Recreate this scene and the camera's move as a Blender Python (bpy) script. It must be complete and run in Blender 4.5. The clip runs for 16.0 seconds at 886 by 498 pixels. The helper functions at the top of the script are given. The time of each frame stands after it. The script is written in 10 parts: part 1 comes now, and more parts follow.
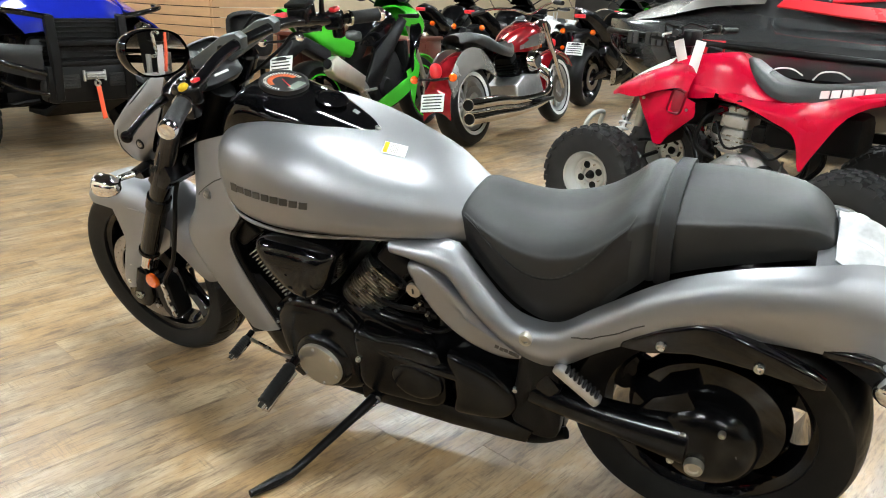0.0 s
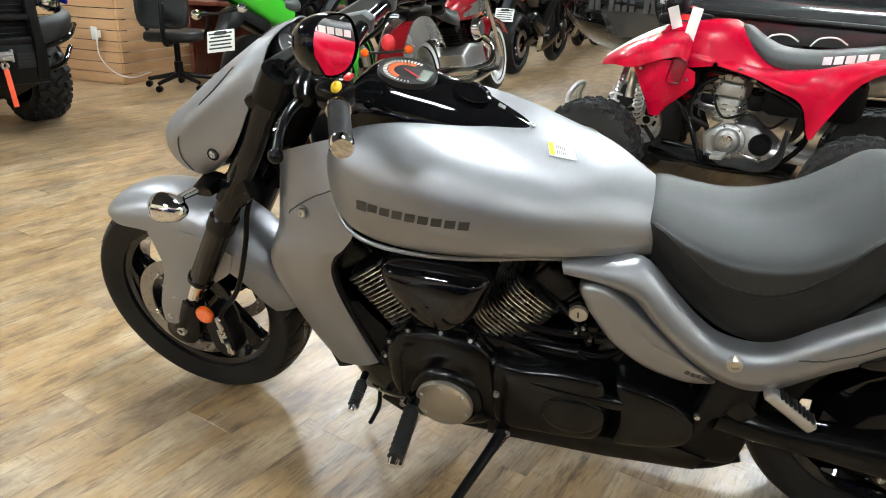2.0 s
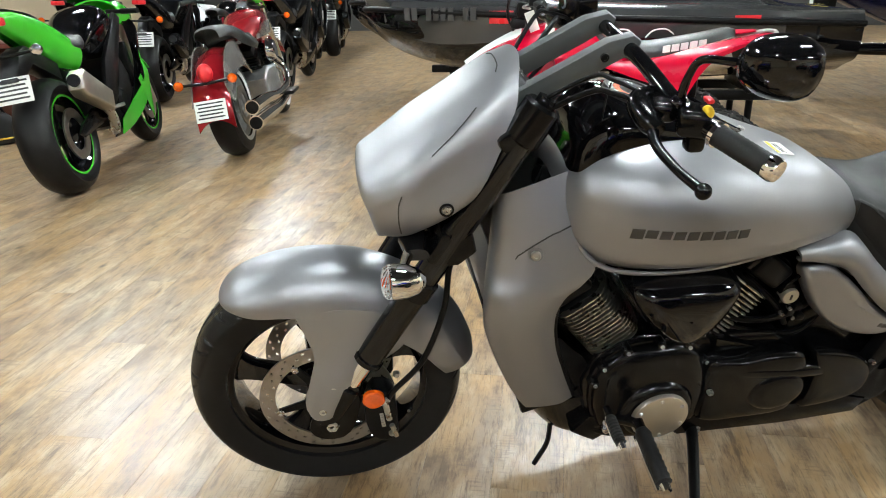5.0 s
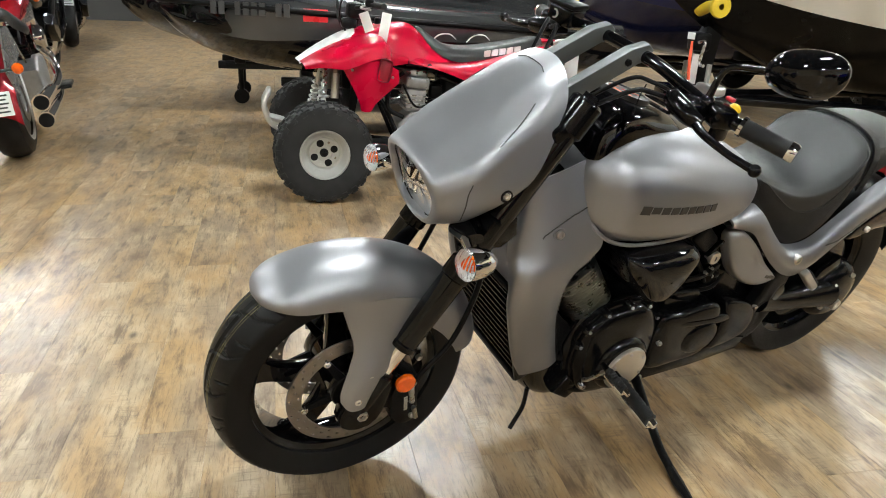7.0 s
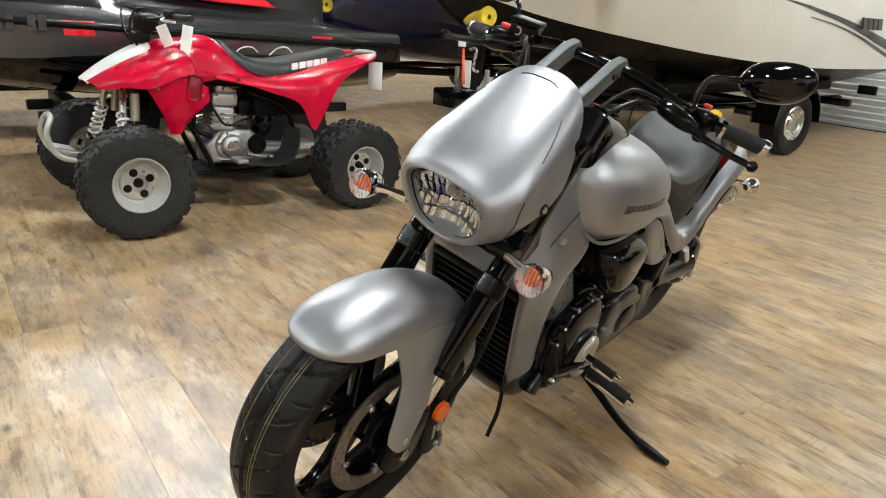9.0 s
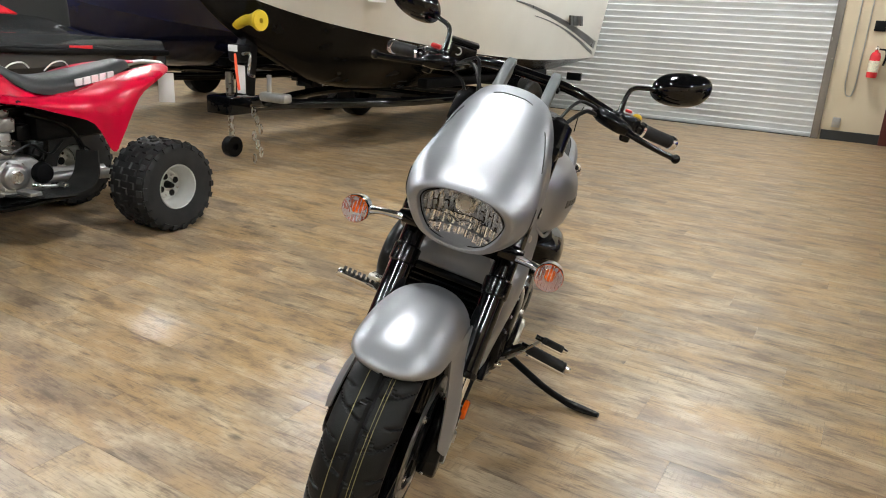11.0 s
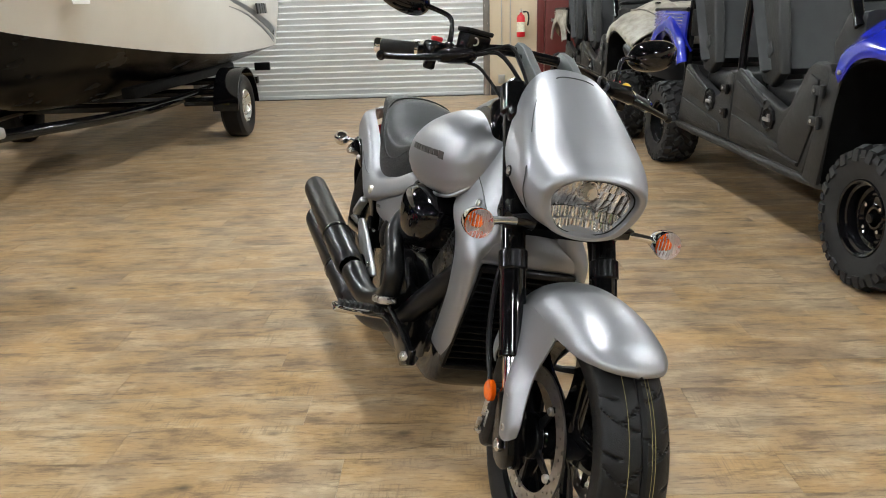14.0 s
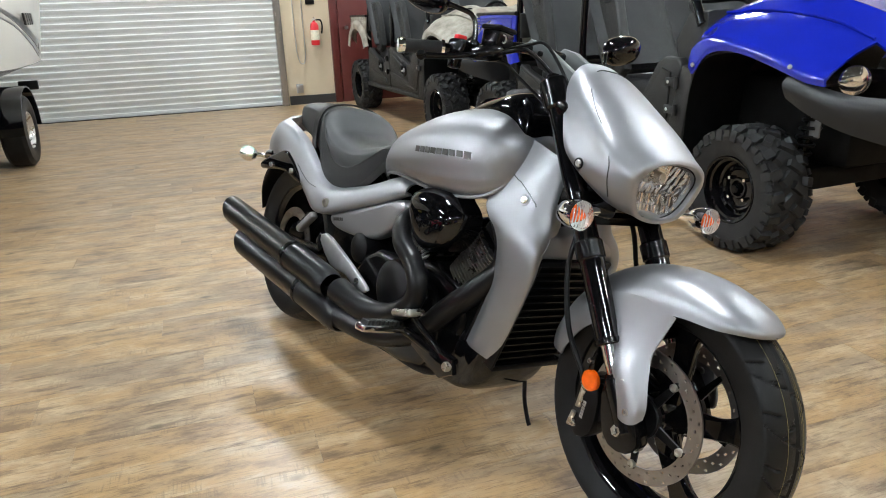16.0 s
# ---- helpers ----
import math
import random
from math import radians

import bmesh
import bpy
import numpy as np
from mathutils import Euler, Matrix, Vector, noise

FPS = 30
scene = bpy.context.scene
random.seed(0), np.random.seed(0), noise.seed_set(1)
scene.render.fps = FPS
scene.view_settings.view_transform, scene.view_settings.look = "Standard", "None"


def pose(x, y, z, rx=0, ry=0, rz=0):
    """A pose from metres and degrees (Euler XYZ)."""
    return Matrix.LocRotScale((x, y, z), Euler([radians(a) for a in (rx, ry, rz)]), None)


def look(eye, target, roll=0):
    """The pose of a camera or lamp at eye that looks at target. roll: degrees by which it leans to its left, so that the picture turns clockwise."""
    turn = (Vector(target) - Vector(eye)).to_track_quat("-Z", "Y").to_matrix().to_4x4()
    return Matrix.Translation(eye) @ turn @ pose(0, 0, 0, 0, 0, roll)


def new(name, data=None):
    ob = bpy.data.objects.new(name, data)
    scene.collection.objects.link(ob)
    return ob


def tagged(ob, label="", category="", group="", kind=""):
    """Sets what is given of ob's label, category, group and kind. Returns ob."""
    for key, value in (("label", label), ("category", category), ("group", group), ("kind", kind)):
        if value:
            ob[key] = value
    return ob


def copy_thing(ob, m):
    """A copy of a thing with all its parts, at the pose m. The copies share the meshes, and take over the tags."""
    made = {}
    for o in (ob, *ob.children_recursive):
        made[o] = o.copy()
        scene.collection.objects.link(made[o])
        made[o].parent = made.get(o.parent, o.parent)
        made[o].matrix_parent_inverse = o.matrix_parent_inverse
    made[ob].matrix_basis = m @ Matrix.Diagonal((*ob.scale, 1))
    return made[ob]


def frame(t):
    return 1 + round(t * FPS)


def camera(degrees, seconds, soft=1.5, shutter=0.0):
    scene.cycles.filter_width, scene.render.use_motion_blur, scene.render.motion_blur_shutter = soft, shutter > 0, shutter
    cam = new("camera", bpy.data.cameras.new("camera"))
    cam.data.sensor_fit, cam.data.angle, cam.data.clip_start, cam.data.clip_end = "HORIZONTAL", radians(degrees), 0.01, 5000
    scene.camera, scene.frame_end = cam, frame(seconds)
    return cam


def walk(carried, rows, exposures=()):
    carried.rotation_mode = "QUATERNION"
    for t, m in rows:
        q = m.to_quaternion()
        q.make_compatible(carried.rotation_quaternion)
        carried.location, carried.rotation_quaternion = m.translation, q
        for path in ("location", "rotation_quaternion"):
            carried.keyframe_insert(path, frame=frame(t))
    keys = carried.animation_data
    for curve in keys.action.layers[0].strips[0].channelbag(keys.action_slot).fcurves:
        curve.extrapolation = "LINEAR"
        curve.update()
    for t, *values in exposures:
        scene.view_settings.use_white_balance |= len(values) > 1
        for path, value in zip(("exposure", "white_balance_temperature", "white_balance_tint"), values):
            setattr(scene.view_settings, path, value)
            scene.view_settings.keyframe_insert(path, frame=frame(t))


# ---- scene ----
cam = camera(63.8, 16.0, 1.0)
PATH = [
    (0, (-0.143, 1.525, 1.181), (0.777, -0.12, 0.512), 1.9),
    (0.5, (0.028, 1.483, 1.179), (0.903, -0.166, 0.461), 1.0),
    (1, (0.199, 1.508, 1.169), (0.989, -0.176, 0.434), 1.8),
    (1.5, (0.367, 1.565, 1.185), (1.019, -0.178, 0.453), 1.8),
    (2, (0.514, 1.513, 1.174), (1.134, -0.237, 0.43), 1.7),
    (2.5, (0.669, 1.464, 1.18), (1.229, -0.306, 0.436), 2.7),
    (3, (0.854, 1.532, 1.178), (1.294, -0.279, 0.452), 2.5),
    (3.5, (1.026, 1.615, 1.197), (1.31, -0.237, 0.498), 2.5),
    (4, (1.182, 1.579, 1.185), (1.351, -0.288, 0.489), 1.9),
    (4.2, (1.258, 1.555, 1.185), (1.368, -0.314, 0.481), 0.5),
    (6.3, (1.965, 1.525, 1.189), (1.363, -0.247, 0.483), 1.6),
    (6.5, (2.011, 1.5, 1.188), (1.342, -0.242, 0.47), 1.7),
    (7, (2.191, 1.479, 1.187), (1.339, -0.188, 0.485), 3.1),
    (7.5, (2.401, 1.442, 1.185), (1.364, -0.13, 0.511), 2.7),
    (8, (2.491, 1.323, 1.177), (1.361, -0.186, 0.51), 3.2),
    (8.5, (2.547, 1.182, 1.174), (1.282, -0.209, 0.494), 2.3),
    (9, (2.681, 1.063, 1.178), (1.225, -0.147, 0.533), 3.5),
    (9.5, (2.85, 0.952, 1.186), (1.253, -0.068, 0.548), 2.5),
    (9.7, (2.874, 0.911, 1.186), (1.243, -0.054, 0.547), 3.2),
    (11.8, (3.13, 0.264, 1.235), (1.252, -0.014, 0.608), -0.5),
    (12, (3.11, 0.189, 1.236), (1.226, -0.034, 0.603), -1.5),
    (12.5, (3.031, 0.039, 1.22), (1.133, -0.013, 0.59), -2.6),
    (13, (3.034, -0.134, 1.215), (1.136, -0.003, 0.596), -2.1),
    (13.5, (3.073, -0.34, 1.233), (1.207, -0.006, 0.597), -2.3),
    (14, (2.979, -0.486, 1.218), (1.13, -0.079, 0.573), -1.7),
    (14.5, (2.898, -0.636, 1.226), (1.082, -0.101, 0.582), -2.0),
    (15, (2.886, -0.869, 1.236), (1.148, -0.107, 0.605), -2.1),
    (15.5, (2.843, -1.016, 1.234), (1.174, -0.108, 0.608), -0.1),
    (16, (2.664, -1.12, 1.212), (1.057, -0.118, 0.57), -2.2),
]
walk(cam, [(t, look(eye, target, roll)) for t, eye, target, roll in PATH],
     [(0, 0.28, 6250, 7), (4, 0.27, 6150, 7), (6.5, 0.1, 6350, 8), (9.5, 0.03, 6450, 10), (12, -0.12, 6350, 11), (13.5, -0.02, 6350, 11), (16, 0.10, 6100, 10)])

# ---- world and white balance ----
world = bpy.data.worlds.new("world")
scene.world = world
world.use_nodes = True
world.node_tree.nodes["Background"].inputs[0].default_value = (0.75, 0.8, 0.9, 1)
world.node_tree.nodes["Background"].inputs[1].default_value = 0.004

ROOM = radians(-13.5)          # the showroom's axes against the parked motorcycle
EU, EV = Vector((math.cos(ROOM), math.sin(ROOM), 0)), Vector((-math.sin(ROOM), math.cos(ROOM), 0))


def at_room(u, v, z=0.0, turn=0.0):
    """A pose at room coordinates; turn in degrees from the room's long axis."""
    p = EU * u + EV * v
    return pose(p.x, p.y, z, 0, 0, math.degrees(ROOM) + turn)


# ---- materials ----
def mat(name, base, rough=0.5, metal=0.0, var=0.12, scale=8.0, bump=0.0, bscale=200.0, coat=0.0, rvar=0.08, spec=0.5,
        second=None, coord="Object", stretch=(1, 1, 1)):
    """A surface: colour with large and fine variation, roughness variation and fine relief."""
    m = bpy.data.materials.new(name)
    m.use_nodes = True
    nt = m.node_tree
    bsdf = nt.nodes["Principled BSDF"]
    tc = nt.nodes.new("ShaderNodeTexCoord")
    mp = nt.nodes.new("ShaderNodeMapping")
    mp.inputs["Scale"].default_value = stretch
    nt.links.new(tc.outputs[coord], mp.inputs[0])
    n1 = nt.nodes.new("ShaderNodeTexNoise")
    n1.inputs["Scale"].default_value, n1.inputs["Detail"].default_value = scale, 4
    n2 = nt.nodes.new("ShaderNodeTexNoise")
    n2.inputs["Scale"].default_value, n2.inputs["Detail"].default_value = bscale, 2
    nt.links.new(mp.outputs[0], n1.inputs["Vector"])
    nt.links.new(mp.outputs[0], n2.inputs["Vector"])
    ramp = nt.nodes.new("ShaderNodeMix")
    ramp.data_type = "RGBA"
    b = second or tuple(c * (1 - var) for c in base)
    a = base if second else tuple(min(1, c * (1 + var)) for c in base)
    ramp.inputs[6].default_value, ramp.inputs[7].default_value = (*a, 1), (*b, 1)
    add = nt.nodes.new("ShaderNodeMath")
    add.operation = "MULTIPLY_ADD"
    nt.links.new(n2.outputs[0], add.inputs[0])
    add.inputs[1].default_value = 0.5
    half = nt.nodes.new("ShaderNodeMath")
    half.operation = "MULTIPLY_ADD"
    nt.links.new(n1.outputs[0], half.inputs[0])
    half.inputs[1].default_value, half.inputs[2].default_value = 1.6, -0.55
    nt.links.new(half.outputs[0], add.inputs[2])
    nt.links.new(add.outputs[0], ramp.inputs[0])
    nt.links.new(ramp.outputs[2], bsdf.inputs["Base Color"])
    rr = nt.nodes.new("ShaderNodeMapRange")
    rr.inputs[3].default_value, rr.inputs[4].default_value = max(0, rough - rvar), min(1, rough + rvar)
    nt.links.new(n1.outputs[0], rr.inputs[0])
    nt.links.new(rr.outputs[0], bsdf.inputs["Roughness"])
    bsdf.inputs["Metallic"].default_value = metal
    bsdf.inputs["Specular IOR Level"].default_value = spec
    bsdf.inputs["Coat Weight"].default_value = coat
    bsdf.inputs["Coat Roughness"].default_value = 0.06
    if bump:
        bp = nt.nodes.new("ShaderNodeBump")
        bp.inputs["Strength"].default_value, bp.inputs["Distance"].default_value = bump, 0.002
        nt.links.new(n2.outputs[0], bp.inputs["Height"])
        nt.links.new(bp.outputs[0], bsdf.inputs["Normal"])
    return m


def glass(name, tint=(1, 1, 1), rough=0.0):
    m = bpy.data.materials.new(name)
    m.use_nodes = True
    b = m.node_tree.nodes["Principled BSDF"]
    b.inputs["Base Color"].default_value = (*tint, 1)
    b.inputs["Transmission Weight"].default_value = 1
    b.inputs["Roughness"].default_value = rough
    b.inputs["IOR"].default_value = 1.45
    return m


def glow(name, colour, strength):
    m = bpy.data.materials.new(name)
    m.use_nodes = True
    b = m.node_tree.nodes["Principled BSDF"]
    b.inputs["Base Color"].default_value = (*colour, 1)
    b.inputs["Emission Color"].default_value = (*colour, 1)
    b.inputs["Emission Strength"].default_value = strength
    return m


M_GREY = mat("satin metallic grey paint", (0.32, 0.323, 0.34), 0.43, 0.85, 0.05, 3, 0.05, 1500, rvar=0.03)
M_GLOSS = mat("gloss black paint", (0.003, 0.003, 0.0035), 0.05, 0.0, 0.2, 5, 0, 300, coat=0.1, rvar=0.02, spec=0.36)
M_SATIN = mat("satin black engine paint", (0.003, 0.003, 0.0033), 0.16, 0.0, 0.2, 12, 0.06, 600, rvar=0.05, spec=0.23)
M_BLACK = mat("matt black plastic", (0.004, 0.004, 0.0044), 0.36, 0.0, 0.25, 15, 0.2, 900, spec=0.15)
M_MUFFLER = mat("matt black exhaust coating", (0.006, 0.006, 0.0064), 0.30, 0.0, 0.1, 10, 0.05, 900, rvar=0.02, spec=0.22)
M_DARK = mat("dark cavity metal", (0.003, 0.003, 0.003), 0.6, 0.0, 0.3, 20, 0.2, 400, spec=0.15)
M_CHROME = mat("chrome plating", (0.85, 0.85, 0.86), 0.05, 1.0, 0.03, 10, 0, 300, rvar=0.02)
M_BOWL = mat("aluminised reflector", (0.88, 0.88, 0.87), 0.15, 1.0, 0.04, 120, 0, 200, rvar=0.02)
M_SILVER = mat("silvered lamp bowl", (0.7, 0.7, 0.69), 0.28, 0.85, 0.05, 60, 0.2, 300)
M_STEEL = mat("brushed steel", (0.6, 0.59, 0.57), 0.28, 1.0, 0.1, 30, 0.08, 700)
M_DISC = mat("brake disc steel", (0.33, 0.31, 0.29), 0.35, 1.0, 0.12, 40, 0.1, 900)
M_COVER = mat("champagne brushed cover", (0.52, 0.49, 0.42), 0.34, 0.9, 0.06, 25, 0.1, 1200)
M_ALU = mat("cast aluminium", (0.5, 0.5, 0.5), 0.38, 0.9, 0.12, 30, 0.25, 500)
M_RUBBER = mat("tyre rubber", (0.007, 0.007, 0.0073), 0.42, 0.0, 0.25, 25, 0.25, 500, spec=0.2)
M_GRIP = mat("grip rubber", (0.014, 0.014, 0.0145), 0.6, 0.0, 0.2, 40, 0.4, 1200, spec=0.3)
M_SEAT = mat("black seat vinyl", (0.017, 0.018, 0.0185), 0.42, 0.0, 0.15, 10, 0.3, 1800, rvar=0.05, spec=0.5)
M_RISER = mat("grey riser paint", (0.085, 0.092, 0.092), 0.45, 0.2, 0.1, 10, 0.1, 900)
# grained vinyl; the shade of the seat's flanks is put into its colour
M_SEAT2 = mat("grained seat side vinyl, shade in colour", (0.0055, 0.0055, 0.006), 0.45, 0.0, 0.15, 10, 0.5, 1400, rvar=0.05, spec=0.4)
M_THREAD = mat("grey stitching", (0.12, 0.12, 0.12), 0.7)
M_AMBER = mat("amber lens", (0.80, 0.11, 0.003), 0.12, 0.0, 0.2, 60, 0.4, 400, coat=0.8)
M_YELLOW = mat("yellow plastic", (0.85, 0.55, 0.02), 0.35)
M_RED = mat("red plastic", (0.7, 0.02, 0.03), 0.3, coat=0.3)
M_WHITE = mat("white label paper", (0.8, 0.8, 0.78), 0.5, var=0.04)
M_INK = mat("dark print", (0.03, 0.03, 0.03), 0.5)
M_DECAL = mat("dark grey decal", (0.05, 0.048, 0.045), 0.4, 0.2)
M_GLASS = glass("clear glass")
M_MIRROR = mat("mirror glass", (0.9, 0.9, 0.9), 0.01, 1.0, 0.0, 5, rvar=0.0)
M_STRIPEY = mat("faint yellow tyre stripe", (0.22, 0.19, 0.07), 0.6, 0, 0.5, 60)
M_DIAL = mat("instrument face", (0.012, 0.012, 0.013), 0.4)
M_ORANGE = mat("orange print", (0.8, 0.14, 0.03), 0.5)
M_LCD = mat("grey display", (0.22, 0.25, 0.22), 0.2)


# ---- mesh helpers ----
XF = Matrix()                 # where the parts being built are carried


def part(name, bm, material, parent=None, label="", smooth=True, sharp=38, keep=False):
    """Links a bmesh as one mesh object under a thing or a part."""
    if not keep:
        bm.transform(XF)
    bmesh.ops.recalc_face_normals(bm, faces=bm.faces)
    me = bpy.data.meshes.new(name)
    bm.to_mesh(me)
    bm.free()
    if smooth:
        me.polygons.foreach_set("use_smooth", [True] * len(me.polygons))
        me.set_sharp_from_angle(angle=radians(sharp))
    me.materials.append(material)
    ob = new(name, me)
    ob.parent = parent
    if label:
        ob["label"] = label
    return ob


def thing(name, m, label, category, group="", kind=""):
    ob = new(name)
    ob.matrix_world = m
    ob.empty_display_size = 0.1
    return tagged(ob, label, category, group, kind)


def join(*bms):
    out = bms[0]
    for b in bms[1:]:
        tmp = bpy.data.meshes.new("tmp")
        b.to_mesh(tmp)
        out.from_mesh(tmp)
        bpy.data.meshes.remove(tmp)
        b.free()
    return out


def moved(bm, m):
    bm.transform(m)
    return bm


def mirrored(bm):
    bm.transform(Matrix.Diagonal((1, -1, 1, 1)))
    bmesh.ops.reverse_faces(bm, faces=bm.faces)
    return bm


def box(c, s, bevel=0.0, m=None, seg=2):
    bm = bmesh.new()
    bmesh.ops.create_cube(bm, size=1, matrix=Matrix.Diagonal((*s, 1)))
    if bevel:
        bmesh.ops.bevel(bm, geom=list(bm.edges), offset=bevel, segments=seg, affect="EDGES", profile=0.5)
    if m:
        bm.transform(m)
    bm.transform(Matrix.Translation(c))
    return bm


def cr(pts, n, closed=False):
    """Catmull-Rom through the points, n steps a span."""
    p = np.array(pts, float)
    k = len(p)
    out = []
    spans = k if closed else k - 1
    for i in range(spans):
        if closed:
            a, b, c, d = p[(i - 1) % k], p[i], p[(i + 1) % k], p[(i + 2) % k]
        else:
            b, c = p[i], p[i + 1]
            a = p[i - 1] if i else 2 * b - c
            d = p[i + 2] if i + 2 < k else 2 * c - b
        for t in np.arange(n) / n:
            out.append(0.5 * (2 * b + (c - a) * t + (2 * a - 5 * b + 4 * c - d) * t * t + (3 * b - a - 3 * c + d) * t ** 3))
    if not closed:
        out.append(p[-1])
    return np.array(out)


def grid(rows, close_u=False, close_v=False, caps=False):
    """A mesh from a grid of points, rows x columns."""
    bm = bmesh.new()
    vs = [[bm.verts.new(q) for q in row] for row in rows]
    nr, nc = len(vs), len(vs[0])
    for i in range(nr if close_u else nr - 1):
        for j in range(nc if close_v else nc - 1):
            q = (vs[i][j], vs[i][(j + 1) % nc], vs[(i + 1) % nr][(j + 1) % nc], vs[(i + 1) % nr][j])
            bm.faces.new(q)
    if caps:
        bm.faces.new(vs[0])
        bm.faces.new(vs[-1])
    bmesh.ops.remove_doubles(bm, verts=bm.verts, dist=1e-5)
    return bm


def skin(rows, nu=5, nv=5, closed=False, caps=False):
    """A smooth surface through control rows; each row runs round (closed) or across."""
    fine = [cr(r, nv, closed) for r in rows]
    cols = [cr([f[j] for f in fine], nu) for j in range(len(fine[0]))]
    return grid([[cols[j][i] for j in range(len(cols))] for i in range(len(cols[0]))], close_v=closed, caps=caps)


def both(rows):
    """Rows of one side, from the centre line outwards, mirrored to full width."""
    return [[(x, -y, z) for x, y, z in reversed(r)] + [q for q in r if q[1] > 1e-6] for r in rows]


def thick(bm, t):
    bmesh.ops.recalc_face_normals(bm, faces=bm.faces)
    bmesh.ops.solidify(bm, geom=list(bm.faces), thickness=t)
    return bm


def tube(pts, r, seg=10, steps=5, closed=False, caps=True):
    """A pipe along a smooth line; r is one radius or one a point."""
    pts = [tuple(p) for p in pts]
    rs = [r] * len(pts) if np.isscalar(r) else list(r)
    path = cr([(*p, q) for p, q in zip(pts, rs)], steps, closed) if steps > 1 else np.array([(*p, q) for p, q in zip(pts, rs)], float)
    rows, up = [], None
    n = len(path)
    for i in range(n):
        a, b = path[max(i - 1, 0)], path[min(i + 1, n - 1)]
        if closed:
            a, b = path[(i - 1) % n], path[(i + 1) % n]
        d = Vector(b[:3] - a[:3]).normalized()
        if up is None:
            up = d.orthogonal().normalized()
        up = (up - d * up.dot(d)).normalized()
        side = d.cross(up)
        c = Vector(path[i][:3])
        rows.append([c + (up * math.cos(t) + side * math.sin(t)) * path[i][3] for t in np.linspace(0, 2 * math.pi, seg, endpoint=False)])
    return grid(rows, close_u=closed, close_v=True, caps=caps and not closed)


def cyl(a, b, r0, r1=None, seg=20, bevel=0.0):
    r1 = r0 if r1 is None else r1
    a, b = Vector(a), Vector(b)
    d = (b - a)
    L = d.length
    pr = [(0, 0), (r0 - bevel, 0), (r0, bevel), (r1, L - bevel), (r1 - bevel, L), (0, L)] if bevel else [(0, 0), (r0, 0), (r1, L), (0, L)]
    bm = lathe(pr, seg)
    bm.transform(Matrix.Translation(a) @ d.to_track_quat("Z", "Y").to_matrix().to_4x4())
    return bm


def lathe(profile, seg=32, m=None, closed=False):
    """A turned shape about z from (radius, height) pairs."""
    rows = []
    for t in np.linspace(0, 2 * math.pi, seg, endpoint=False):
        rows.append([(max(r, 0) * math.cos(t), max(r, 0) * math.sin(t), h) for r, h in profile])
    bm = grid(rows, close_u=True, close_v=closed)
    bmesh.ops.dissolve_degenerate(bm, edges=bm.edges, dist=1e-6)
    if m:
        bm.transform(m)
    return bm


def about_y(c):
    """Carries a turned shape's axis from z to y, at the place c."""
    return Matrix.Translation(c) @ Matrix.Rotation(radians(-90), 4, "X")


def prism(outline, y0, y1, bevel=0.0, seg=2, smooth=0):
    """A plate cut to an outline of (x, z), from y0 to y1."""
    pts = cr(outline, smooth, True) if smooth else outline
    bm = bmesh.new()
    f = bm.faces.new([bm.verts.new((p[0], y0, p[1])) for p in pts])
    r = bmesh.ops.extrude_face_region(bm, geom=[f])
    bmesh.ops.translate(bm, verts=[v for v in r["geom"] if isinstance(v, bmesh.types.BMVert)], vec=(0, y1 - y0, 0))
    if bevel:
        ring = [e for e in bm.edges if abs(e.verts[0].co.y - e.verts[1].co.y) < 1e-6]
        bmesh.ops.bevel(bm, geom=ring, offset=bevel, segments=seg, affect="EDGES", profile=0.5)
    return bm


def ball(c, s, u=20, v=12):
    bm = bmesh.new()
    s = (s, s, s) if np.isscalar(s) else s
    bmesh.ops.create_uvsphere(bm, u_segments=u, v_segments=v, radius=1, matrix=Matrix.Translation(c) @ Matrix.Diagonal((*s, 1)))
    return bm


def bars(word, start, along, up, height, width, gap=0.22, slant=0.15, depth=0.0006, blocks=1.0):
    """Lettering that is not spelt out: one slanted bar a character, on a plane."""
    along, up = Vector(along).normalized(), Vector(up).normalized()
    n = along.cross(up).normalized()
    bm = bmesh.new()
    step = width / word
    for i in range(word):
        w = step * (1 - gap)
        a = Vector(start) + along * (i * step)
        q = [a, a + along * w, a + along * w + up * height + along * slant * height, a + up * height + along * slant * height]
        lo = [bm.verts.new(p - n * depth) for p in q]
        hi = [bm.verts.new(p + n * depth) for p in q]
        bm.faces.new(hi)
        bm.faces.new(lo[::-1])
        for k in range(4):
            bm.faces.new((lo[k], lo[(k + 1) % 4], hi[(k + 1) % 4], hi[k]))
    return bm


def bolt(c, d, r=0.008, h=0.006):
    """A round-headed socket bolt at c, facing along d."""
    m = Matrix.Translation(c) @ Vector(d).to_track_quat("Z", "Y").to_matrix().to_4x4()
    return lathe([(0, h * 0.45), (r * 0.42, h * 0.45), (r * 0.45, h), (r * 0.8, h), (r, h * 0.6), (r, -h), (0, -h)], 14, m)

# ---- the showroom ----
M_WALL = mat("cream wall paint", (0.60, 0.50, 0.35), 0.6, 0, 0.06, 2, 0.2, 300)
M_CEIL = mat("dark ceiling", (0.03, 0.03, 0.03), 0.8, 0, 0.2, 1, 0)
M_ROLL = mat("galvanised roller door", (0.70, 0.71, 0.71), 0.45, 0.35, 0.08, 4, 0.1, 200)
M_BASE = mat("black baseboard", (0.02, 0.02, 0.02), 0.5)
M_LAMP = glow("fluorescent tube", (0.96, 1.0, 0.98), 345)
U0, U1, V0, V1, HIGH = -7.36, 11.0, -16.0, 8.0, 4.6


